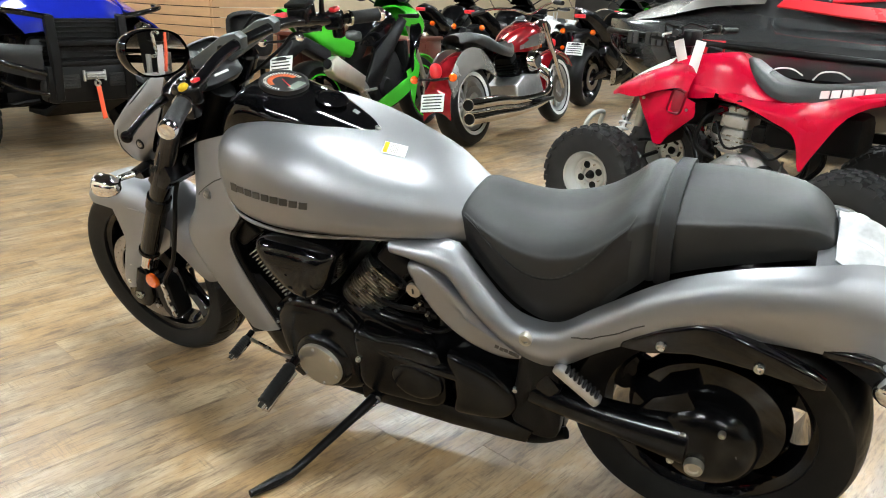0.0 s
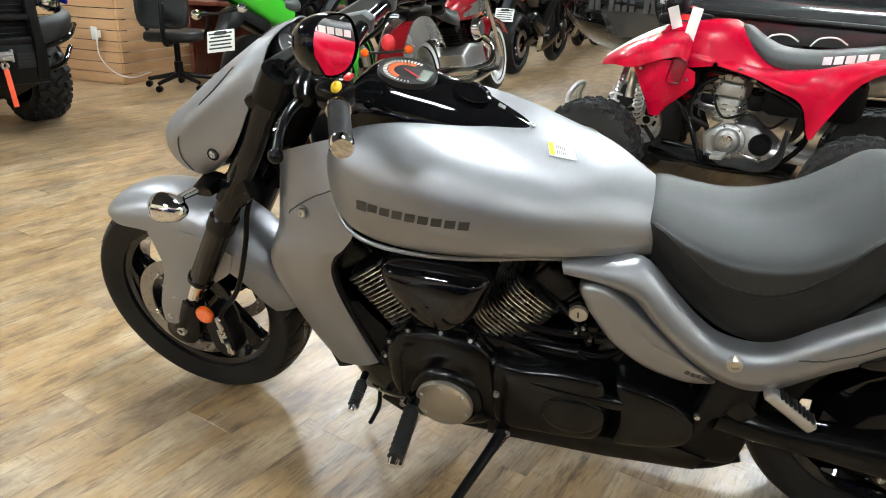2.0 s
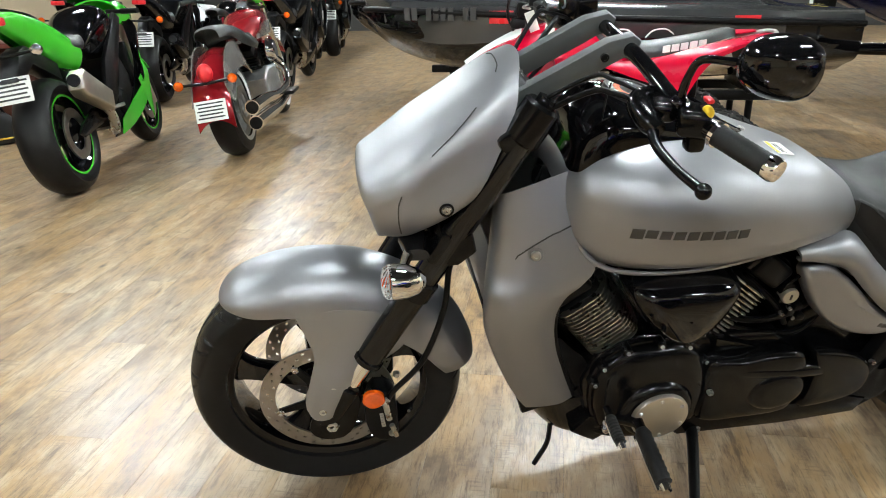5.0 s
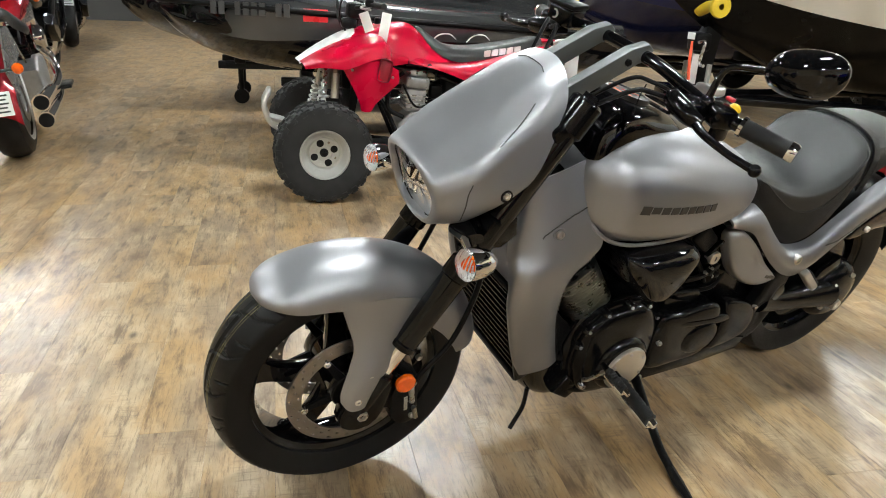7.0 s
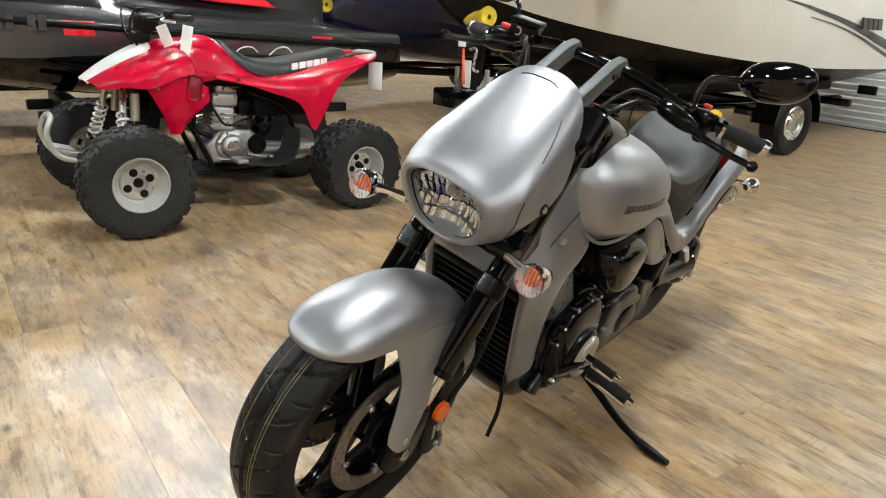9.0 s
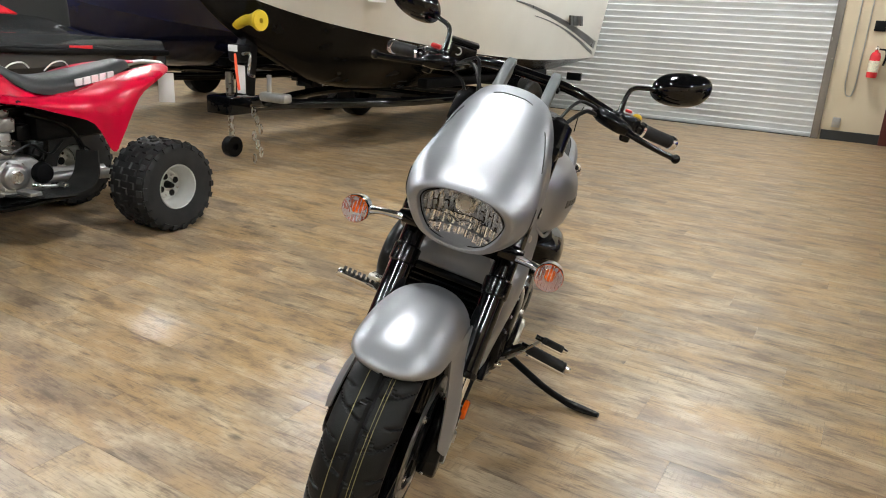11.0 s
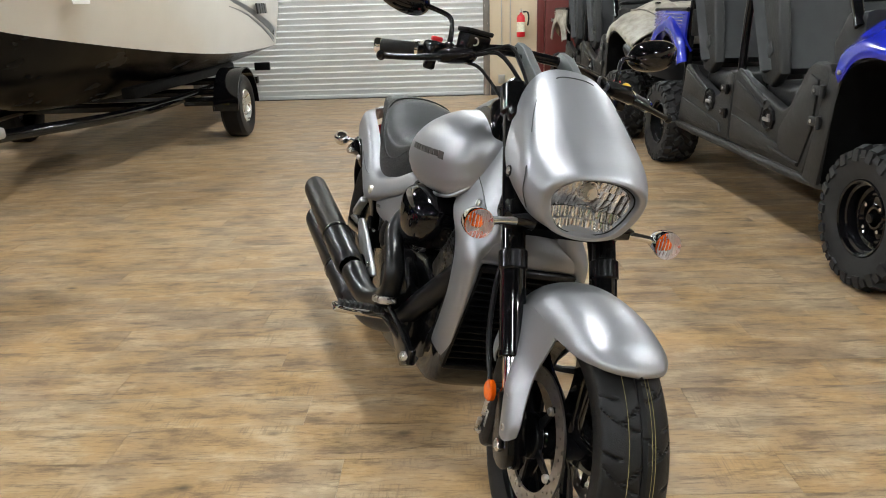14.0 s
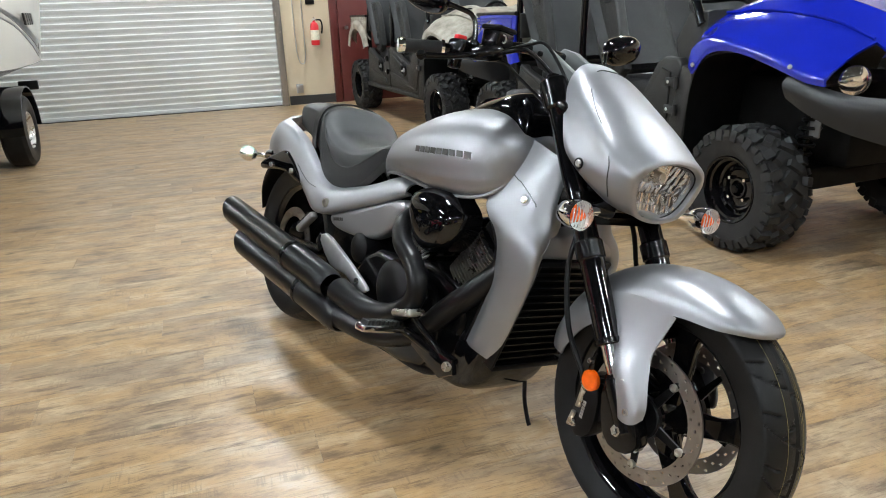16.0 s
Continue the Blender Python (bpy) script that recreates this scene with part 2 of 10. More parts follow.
def room_box(name, u0, u1, v0, v1, z0, z1, material, bevel=0.0):
    bm = box(((u0 + u1) / 2, (v0 + v1) / 2, (z0 + z1) / 2), (u1 - u0, v1 - v0, z1 - z0), bevel)
    ob = part(name, bm, material, None, smooth=False, keep=True)
    ob.matrix_world = at_room(0, 0)
    return tagged(ob, kind="structure")


DV0, DV1, DH = -3.4, 0.70, 3.4       # the roller door's opening
room_box("wall_west_1", U0 - 0.2, U0, V0, DV0, 0, HIGH, M_WALL)
room_box("wall_west_2", U0 - 0.2, U0, DV1, V1, 0, HIGH, M_WALL)
room_box("wall_west_3", U0 - 0.2, U0, DV0, DV1, DH, HIGH, M_WALL)
room_box("wall_east", U1, U1 + 0.2, V0, V1, 0, HIGH, M_WALL)
# the south wall's base colour is much darker than the other walls'
room_box("wall_south", U0, U1, V0 - 0.2, V0, 0, HIGH, mat("dark grey south wall", (0.035, 0.034, 0.033), 0.6, 0, 0.1, 2, 0.2, 300))
room_box("wall_north", U0, U1, V1, V1 + 0.2, 0, HIGH, M_WALL)
room_box("ceiling", U0, U1, V0, V1, HIGH, HIGH + 0.2, M_CEIL)
room_box("baseboard_1", U0, U0 + 0.012, DV1 + 0.08, V1, 0, 0.12, M_BASE)
room_box("baseboard_2", U0, U0 + 0.012, V0, DV0 - 0.08, 0, 0.12, M_BASE)
FLOOR_SLAB = room_box("floor", U0, U1, V0, V1, -0.2, -0.003, mat("dark floor joints", (0.05, 0.035, 0.025), 0.7))

lamp0 = None
for i in range(3):
    for j in range(4):
        m = at_room(-5.3 + i * 5.8, (-10.6, -5.2, 0.15, 5.5)[j], HIGH - 0.08)
        if lamp0 is None:
            lamp0 = thing("ceiling_light", m, "white high-bay ceiling light with four fluorescent tubes", "ceiling light", "ceiling lights")
            part("frame", join(box((0, 0, 0.035), (1.26, 0.42, 0.05), 0.005), *[box((0, 0.20 * k, 0.0), (1.26, 0.012, 0.05), 0.003) for k in (1, -1)]), M_WHITE, lamp0, "white steel reflector tray")
            for k in (-1.5, -0.5, 0.5, 1.5):
                part("tube", cyl((-0.59, 0.095 * k, 0.0), (0.59, 0.095 * k, 0.0), 0.0135, seg=10), M_LAMP, lamp0, "glowing fluorescent tube")
        else:
            copy_thing(lamp0, m)

# ---- the motorcycle on its side stand ----
BIKE = pose(0, -0.155, 0) @ pose(0, 0, 0, 0, 0, 4.0) @ pose(0, 0, 0, -14.5)
bike = thing("motorcycle", BIKE, "satin grey and black cruiser motorcycle leaning on its side stand", "motorcycle")
RAX, FAX = Vector((0.02, 0, 0.325)), Vector((1.730, 0.003, 0.328))
STEER = Matrix.Translation((1.43, 0, 0.82)) @ Matrix.Rotation(radians(-3.0), 4, Vector((-0.51, 0, 0.86))) @ Matrix.Translation((-1.43, 0, -0.82))


def tyre(r, w, rim, seg=300, groove=0.0, n=22, phase=0.0):
    """A road tyre about y: rounded crown, sidewall, bead, and curved tread grooves cut in."""
    across = 40
    prof = []
    for k in range(across + 1):
        s = -1 + 2 * k / across
        a = s * 2.05
        if abs(a) <= 1.35:
            y, rr = 0.5 * w * math.sin(a * 0.93) / math.sin(1.35 * 0.93), r - (r - rim) * 0.36 * (1 - math.cos(a * 0.85)) / (1 - math.cos(1.35 * 0.85))
        else:
            f = (abs(a) - 1.35) / 0.7
            y, rr = math.copysign(0.5 * w * (1 - 0.16 * f ** 1.5), a), r - (r - rim) * (0.36 + 0.64 * f)
        prof.append((s, y, rr))
    rows = []
    for i in range(seg):
        t = 2 * math.pi * i / seg
        row = []
        for s, y, rr in prof:
            d = 0
            if groove:
                side = 1 if s > 0 else -1
                ph = (t * n / (2 * math.pi) + (0.5 if side < 0 else 0) + phase) % 1
                u = abs(s) / 0.62
                cut_ = lambda c, w=0.034: max(0.0, 1 - abs((ph - c + 0.5) % 1 - 0.5) / w)
                if 0.12 < u < 0.98:
                    d = max(d, groove * cut_(0.10 + 0.45 * u ** 1.5))
                if 0.06 < u < 0.46:
                    d = max(d, groove * cut_(0.236 + 0.75 * (0.46 - u)))
                if 0.52 < u < 1.0:
                    d = max(d, groove * cut_(0.66 + 0.25 * (u - 0.52)))
                if abs(s) < 0.03:
                    d = max(d, groove * 0.8)
            row.append(((rr - d) * math.cos(t), y, (rr - d) * math.sin(t)))
        rows.append(row)
    inner = [(rim * 0.96, w * 0.40), (rim * 0.96, -w * 0.40)]
    for i, row in enumerate(rows):
        t = 2 * math.pi * i / seg
        row += [(q * math.cos(t), y, q * math.sin(t)) for q, y in inner]
    return grid(rows, close_u=True, close_v=True)


def wheel_rim(r, w, hub, spokes, spoke_w, twist=0.25, y_off=0.0):
    """A cast black rim with flat double-edged spokes."""
    rim = lathe([(r * 0.90, -w * 0.36), (r * 0.985, -w * 0.45), (r * 1.03, -w * 0.47), (r * 1.03, -w * 0.42), (r * 0.95, -w * 0.3), (r * 0.9, 0), (r * 0.95, w * 0.3),
                 (r * 1.03, w * 0.42), (r * 1.03, w * 0.47), (r * 0.985, w * 0.45), (r * 0.90, w * 0.36), (r * 0.86, 0)], 72, about_y((0, 0, 0)), closed=True)
    bms = []
    for k in range(spokes):
        a = 2 * math.pi * k / spokes
        rows = []
        for q, wd in ((hub[0] * 0.8, 1.1), (r * 0.5, 0.8), (r * 0.75, 0.9), (r * 0.9, 1.5)):
            ang = a + twist * (q / r)
            d, n = Vector((math.cos(ang), 0, math.sin(ang))), Vector((-math.sin(ang), 0, math.cos(ang)))
            h = 0.5 * spoke_w * wd
            rows.append([d * q + n * h * x + Vector((0, y + y_off * (1 - q / r), 0)) for x, y in ((-1, -0.008), (-0.8, -0.016), (0.8, -0.016), (1, -0.008), (1, 0.008), (0.8, 0.016), (-0.8, 0.016), (-1, 0.008))])
        bms.append(skin([[tuple(p) for p in r_] for r_ in rows], 3, 1, True))
    return rim, cyl((0, -hub[1], 0), (0, hub[1], 0), hub[0], seg=32, bevel=0.006), bms


def cast_wheel(name, label, *size):
    rim, hub, spokes = wheel_rim(*size)
    w = part(name, rim, M_GLOSS, bike, label)
    part("hub", hub, M_GLOSS, w)
    for b in spokes:
        part("spoke", b, M_GLOSS, w)
    return w


def brake_disc(r0, r1, t=0.005):
    """A drilled brake rotor about y."""
    bm = bmesh.new()
    seg, rings = 120, 7
    vs = [[bm.verts.new(((r0 + (r1 - r0) * j / rings) * math.cos(2 * math.pi * (i + 0.25 * j) / seg), 0, (r0 + (r1 - r0) * j / rings) * math.sin(2 * math.pi * (i + 0.25 * j) / seg))) for j in range(rings + 1)] for i in range(seg)]
    for i in range(seg):
        for j in range(rings):
            if (j == 1 and i % 6 == 0) or (j == 3 and i % 6 == 2) or (j == 5 and i % 6 == 4):
                continue
            n = (i + 1) % seg
            bm.faces.new((vs[i][j], vs[i][j + 1], vs[n][j + 1], vs[n][j]))
    return thick(bm, t)


# front wheel, fork and fender turn with the steering
XF = STEER @ Matrix.Translation(FAX)
front_wheel = cast_wheel("front_wheel", "gloss black cast front wheel", 0.236, 0.11, (0.05, 0.07), 5, 0.062)
part("tyre", tyre(0.311, 0.142, 0.236, 720, 0.007, 18), M_RUBBER, front_wheel, "grooved black road tyre")
for y in (0.017, 0.024, -0.03):
    part("tread_stripe", lathe([(0.3106 - 0.9 * abs(y) ** 1.75, y - 0.0008), (0.3109 - 0.9 * abs(y) ** 1.75, y), (0.3106 - 0.9 * abs(y) ** 1.75, y + 0.0008)], 160, about_y((0, 0, 0))), M_STRIPEY, front_wheel)
for s in (1, -1):
    disc = part("brake_disc", moved(brake_disc(0.118, 0.153), Matrix.Translation((0, 0.078 * s, 0))), M_DISC, front_wheel, "drilled steel brake disc")
    carrier = [moved(prism([(0.03, -0.012), (0.125, -0.006), (0.125, 0.006), (0.03, 0.012)], -0.003, 0.003), Matrix.Translation((0, 0.078 * s, 0)) @ Matrix.Rotation(k * math.pi / 5 * 2 + 0.3, 4, "Y")) for k in range(5)]
    part("disc_carrier", join(*carrier, cyl((0, 0.07 * s, 0), (0, 0.088 * s, 0), 0.05, seg=28, bevel=0.003)), M_BLACK, front_wheel)
    for k in range(5):
        a = k * math.pi * 2 / 5 - 0.3
        part("disc_bolt", bolt((0.115 * math.cos(a), 0.083 * s, 0.115 * math.sin(a)), (0, s, 0), 0.009, 0.005), M_STEEL, front_wheel)
part("valve_stem", cyl((-0.2, 0.03, -0.1), (-0.183, 0.052, -0.092), 0.004, 0.003), M_STEEL, front_wheel)

XF = STEER
FD = Vector((0.503, 0, -0.864))          # down the fork
FT = Vector((1.335, 0, 0.985))           # its upper end


def on_fork(d, y, off=0.0):
    return FT + FD * d + Vector((0.864, 0, 0.503)) * off + Vector((0, y, 0))


for s, side in ((1, "left"), (-1, "right")):
    y = 0.118 * s
    leg = part("fork_leg", join(cyl(on_fork(-0.03, y), on_fork(0.40, y), 0.0285, seg=28, bevel=0.003), cyl(on_fork(0.40, y), on_fork(0.60, y), 0.030, 0.0295, seg=28, bevel=0.004)), M_GLOSS, bike, "gloss black upper fork tube")
    part("collar", cyl(on_fork(0.355, y), on_fork(0.405, y), 0.034, seg=28, bevel=0.005), M_SATIN, leg)
    part("collar", cyl(on_fork(0.585, y), on_fork(0.602, y), 0.033, seg=28, bevel=0.003), M_SATIN, leg)
    part("stanchion", cyl(on_fork(0.58, y), on_fork(0.70, y), 0.021, seg=28), M_CHROME, leg, "chrome inner fork tube")
    foot = join(cyl(on_fork(0.675, y), on_fork(0.80, y), 0.030, 0.029, seg=24, bevel=0.004),
                prism([(1.657, 0.405), (1.712, 0.405), (1.757, 0.335), (1.775, 0.285), (1.75, 0.254), (1.70, 0.254), (1.668, 0.30)], y - 0.022, y + 0.022, 0.006, smooth=2))
    part("fork_foot", foot, M_SATIN, leg)
    part("axle_nut", lathe([(0, 0.002), (0.007, 0.002), (0.0075, 0.008), (0.013, 0.008), (0.015, 0.004), (0.015, -0.01), (0, -0.01)], 6, Matrix.Translation((1.722, y + 0.023 * s, 0.298)) @ Matrix.Rotation(radians(-90 * s), 4, "X")), M_STEEL, leg)
    for k in (0, 1):
        part("pinch_bolt", bolt((1.766 - 0.012 * k, y - 0.008 + 0.016 * k, 0.272), (0.8, 0, -0.5), 0.006), M_STEEL, leg)
    part("fork_cap", join(cyl(on_fork(-0.06, y), on_fork(0.02, y), 0.036, seg=28, bevel=0.006), cyl(on_fork(-0.072, y), on_fork(-0.055, y), 0.018, seg=6)), M_SATIN, leg)
    # brake caliper with its hose, and the side reflector
    cal = join(prism([(1.585, 0.37), (1.625, 0.385), (1.65, 0.33), (1.64, 0.25), (1.60, 0.225), (1.575, 0.25), (1.578, 0.31)], y - 0.045 * s, y + 0.016 * s, 0.008, smooth=2),
               prism([(1.60, 0.36), (1.69, 0.34), (1.70, 0.29), (1.62, 0.28)], y - 0.02 * s, y + 0.006 * s, 0.005))
    caliper = part("brake_caliper", cal, M_BLACK, leg, "black radial brake caliper")
    part("caliper_mark", bars(6, (1.612, y + 0.0166 * s, 0.275), (0.12, 0, 1), (-1, 0, 0.12), 0.009, 0.045, 0.25, 0.1), M_ALU, caliper)
    for q in ((1.60, 0.36), (1.59, 0.255)):
        part("caliper_bolt", bolt((q[0], y + 0.017 * s, q[1]), (0, s, 0), 0.008), M_STEEL, caliper)
    refl = part("side_reflector", lathe([(0, 0.006), (0.02, 0.005), (0.0245, 0.001), (0.0245, -0.008), (0, -0.008)], 28, Matrix.Translation((1.628, y + 0.033 * s, 0.378)) @ Matrix.Rotation(radians(-90 * s), 4, "X")), M_AMBER, leg, "round amber side reflector")
    part("reflector_stalk", cyl((1.64, y, 0.378), (1.628, y + 0.028 * s, 0.378), 0.007), M_BLACK, refl)
    part("brake_hose", tube([(1.41, 0.075 * s, 0.80), (1.46, 0.10 * s, 0.70), (1.475, 0.125 * s, 0.60), (1.52, 0.135 * s, 0.47), (1.585, 0.135 * s, 0.385), (1.60, 0.128 * s, 0.34)], 0.0065, 10), M_BLACK, leg)
    part("hose_fitting", join(cyl((1.605, 0.135 * s, 0.36), (1.595, 0.135 * s, 0.30), 0.007), cyl((1.59, 0.14 * s, 0.285), (1.58, 0.14 * s, 0.25), 0.006)), M_STEEL, leg)

part("lower_clamp", prism([(1.425, 0.79), (1.485, 0.79), (1.515, 0.735), (1.505, 0.715), (1.45, 0.715), (1.415, 0.745)], -0.145, 0.145, 0.012), M_SATIN, bike)
part("upper_clamp", join(moved(box((0, 0, 0), (0.09, 0.29, 0.035), 0.012), Matrix.Translation((1.345, 0, 0.985)) @ Matrix.Rotation(radians(30), 4, "Y")), cyl((1.30, 0, 0.99), (1.318, 0, 1.005), 0.02, seg=6)), M_SATIN, bike)
part("steering_stem", cyl((1.30, 0, 0.97), (1.45, 0, 0.72), 0.035, seg=20), M_DARK, bike)

# front fender: crown over the tyre, with a leg down each fork
rows = []
for ang, r, hw, drop in ((50, 0.330, 0.004, 0.002), (51.5, 0.334, 0.045, 0.012), (55, 0.337, 0.072, 0.030), (62, 0.338, 0.092, 0.056), (76, 0.335, 0.098, 0.078), (92, 0.333, 0.10, 0.092), (108, 0.335, 0.10, 0.10), (126, 0.338, 0.098, 0.108), (146, 0.343, 0.094, 0.10), (162, 0.344, 0.088, 0.085), (170, 0.342, 0.075, 0.07)):
    c, s = math.cos(radians(ang)), math.sin(radians(ang))
    row = []
    for k in range(7):
        q = math.radians(15 * k)
        rr = r - drop * (1 - math.cos(q) ** 0.9)
        row.append((FAX.x + rr * c, hw * math.sin(q) ** 0.92 if k else 0, FAX.z + rr * s))
    rows.append(row)
fender = part("front_fender", thick(skin(both(rows), 5, 4), -0.004), M_GREY, bike, "satin grey front fender")
for s in (1, -1):
    rows = [[(1.778, 0.0965 * s, 0.572), (1.70, 0.0985 * s, 0.592), (1.61, 0.0985 * s, 0.582), (1.54, 0.0965 * s, 0.545)],
            [(1.760, 0.1015 * s, 0.522), (1.695, 0.107 * s, 0.530), (1.625, 0.107 * s, 0.518), (1.56, 0.100 * s, 0.490)],
            [(1.748, 0.108 * s, 0.475), (1.70, 0.119 * s, 0.478), (1.655, 0.120 * s, 0.470), (1.61, 0.108 * s, 0.452)],
            [(1.758, 0.118 * s, 0.425), (1.725, 0.136 * s, 0.425), (1.69, 0.138 * s, 0.420), (1.655, 0.124 * s, 0.412)],
            [(1.772, 0.126 * s, 0.372), (1.752, 0.143 * s, 0.368), (1.718, 0.145 * s, 0.364), (1.697, 0.134 * s, 0.366)],
            [(1.772, 0.130 * s, 0.345), (1.756, 0.145 * s, 0.328), (1.728, 0.146 * s, 0.328), (1.710, 0.136 * s, 0.342)]]
    part("fender_leg", thick(skin(rows, 5, 5), -0.004), M_GREY, fender)
    part("fender_bolt", bolt((1.712, 0.140 * s, 0.408), (0, s, 0), 0.0085, 0.005), M_STEEL, fender)
    part("fender_bolt", bolt((1.739, 0.147 * s, 0.350), (0, s, 0), 0.0085, 0.005), M_STEEL, fender)
    part("fender_bolt", bolt((1.575, 0.098 * s, 0.40), (0, s, 0), 0.0075, 0.005), M_STEEL, fender)

# headlight cowl: a dome that rolls over into the lamp's opening
STATIONS = (
    ((1.335, 0, 1.095), (1.340, 0.046, 1.090), (1.347, 0.085, 1.071), (1.353, 0.112, 1.030), (1.378, 0.135, 0.965), (1.428, 0.150, 0.868), (1.50, 0.10, 0.800), (1.51, 0, 0.790)),
    ((1.385, 0, 1.073), (1.388, 0.053, 1.067), (1.394, 0.098, 1.045), (1.402, 0.124, 1.003), (1.424, 0.141, 0.937), (1.460, 0.154, 0.852), (1.52, 0.105, 0.785), (1.53, 0, 0.775)),
    ((1.45, 0, 1.029), (1.453, 0.062, 1.022), (1.462, 0.112, 0.993), (1.475, 0.137, 0.951), (1.495, 0.146, 0.901), (1.515, 0.152, 0.838), (1.545, 0.108, 0.772), (1.555, 0, 0.762)),
    ((1.53, 0, 0.972), (1.533, 0.069, 0.964), (1.54, 0.122, 0.935), (1.55, 0.146, 0.900), (1.555, 0.152, 0.866), (1.558, 0.147, 0.822), (1.57, 0.10, 0.765), (1.578, 0, 0.753)),
    ((1.595, 0, 0.920), (1.598, 0.065, 0.913), (1.60, 0.112, 0.890), (1.60, 0.132, 0.864), (1.597, 0.136, 0.839), (1.592, 0.125, 0.800), (1.592, 0.085, 0.759), (1.595, 0, 0.747)),
    ((1.628, 0, 0.898), (1.629, 0.062, 0.892), (1.626, 0.105, 0.873), (1.620, 0.122, 0.848), (1.614, 0.123, 0.824), (1.607, 0.109, 0.789), (1.602, 0.074, 0.753), (1.602, 0, 0.740)),
    ((1.639, 0, 0.887), (1.638, 0.058, 0.882), (1.633, 0.096, 0.864), (1.625, 0.110, 0.843), (1.618, 0.109, 0.822), (1.610, 0.095, 0.788), (1.603, 0.064, 0.755), (1.602, 0, 0.743)),
    ((1.636, 0, 0.881), (1.635, 0.055, 0.876), (1.630, 0.089, 0.860), (1.622, 0.102, 0.840), (1.614, 0.101, 0.821), (1.607, 0.088, 0.790), (1.600, 0.059, 0.759), (1.599, 0, 0.748)),
    ((1.606, 0, 0.878), (1.605, 0.053, 0.873), (1.600, 0.086, 0.857), (1.593, 0.098, 0.838), (1.587, 0.097, 0.820), (1.580, 0.085, 0.791), (1.574, 0.057, 0.762), (1.573, 0, 0.751)))
cowl_bm = skin(both(STATIONS), 6, 5, True)
cowl = part("headlight_cowl", thick(cowl_bm, 0.003), M_GREY, bike, "satin grey headlight fairing")
bpy.context.view_layer.update()


def on_cowl(p):
    """The place on the cowl's skin nearest to p."""
    hit_, loc_, nor_, idx_ = cowl.closest_point_on_mesh(XF @ Vector(p))
    return XF.inverted() @ (loc_ + nor_ * 0.0010)


for s in (1, -1):
    seam = cr([(1.375, 0.0, 1.08), (1.378, 0.04 * s, 1.074), (1.40, 0.084 * s, 1.045), (1.46, 0.120 * s, 0.99), (1.53, 0.136 * s, 0.92), (1.562, 0.150 * s, 0.872), (1.565, 0.148 * s, 0.83), (1.56, 0.13 * s, 0.79)], 14)
    part("panel_seam", tube([on_cowl(q) for q in cr(seam, 3)], 0.0013, 6, 1), M_INK, cowl)
    bp_ = on_cowl((1.478, 0.155 * s, 0.852))
    part("cowl_bolt", bolt(bp_ + Vector((0, 0.001 * s, 0)), (0.05, s, 0), 0.008, 0.004), M_STEEL, cowl)
    part("bolt_cup", lathe([(0.010, 0.002), (0.013, 0.0025), (0.014, 0), (0.01, -0.004)], 24, Matrix.Translation(bp_) @ Matrix.Rotation(radians(-90 * s), 4, "X")), M_BLACK, cowl)
ring = [q for q in both([STATIONS[7]])[0]]
LC = Vector((1.612, 0, 0.816))


def lamp_loop(f, dx):
    return [(x + dx, y * f, LC.z + (z - LC.z) * f) for x, y, z in ring]


head = part("headlight", skin([lamp_loop(1.0, -0.005), lamp_loop(0.985, -0.009), lamp_loop(0.95, -0.012)], 3, 4, True), M_BLACK, cowl, "multi-reflector headlight behind clear lens")
part("lens", thick(skin([lamp_loop(f, -0.014 + 0.012 * (1 - f)) for f in (0.985, 0.8, 0.5, 0.2, 0.01)], 3, 4, True), -0.002), M_GLASS, head, "clear headlight lens").visible_shadow = False
# the bowl is pressed in upright concave strips
rfl = bmesh.new()
for c in range(-9, 9):
    y0, y1 = c * 0.0108, (c + 1) * 0.0108
    bands = (-0.062, -0.036, -0.012, 0.014, 0.036, 0.062)
    for z0, z1 in zip(bands, bands[1:]):
        vv = {}
        for i in range(5):
            for j in range(4):
                y, z = y0 + (y1 - y0) * i / 4, z0 + (z1 - z0) * j / 3
                r = min(1.0, math.hypot(y / 0.098, z / 0.066))
                k = max(1.0, math.hypot(y / 0.098, z / 0.066))
                yc, zc = (y0 + y1) / 2, (z0 + z1) / 2
                rc = min(1.0, math.hypot(yc / 0.098, zc / 0.066))
                x = 1.598 - 0.062 * (1 - rc ** 2) + 0.35 * (abs(y) - abs(yc)) - 0.0035 * (1 - (2 * i / 4 - 1) ** 2) + (0.5 if c % 2 else 0.2) * (z - zc) * (1 if zc > 0 else -1)
                vv[i, j] = rfl.verts.new((x + 0.22 * z, y / k, 0.816 + z / k))
        for i in range(4):
            for j in range(3):
                rfl.faces.new((vv[i, j], vv[i + 1, j], vv[i + 1, j + 1], vv[i, j + 1]))
part("reflector", rfl, M_BOWL, head, "faceted chrome reflector", sharp=30)
part("bulb_shield", lathe([(0.0, 0.012), (0.012, 0.011), (0.016, 0.004), (0.017, -0.03), (0, -0.03)], 24, Matrix.Translation((1.585, 0, 0.846)) @ Matrix.Rotation(radians(90), 4, "Y")), M_STEEL, head)
part("bulb_ring", lathe([(0.017, 0.0), (0.024, 0.004), (0.026, -0.002), (0.018, -0.01)], 28, Matrix.Translation((1.582, 0, 0.846)) @ Matrix.Rotation(radians(90), 4, "Y"), closed=True), M_CHROME, head)
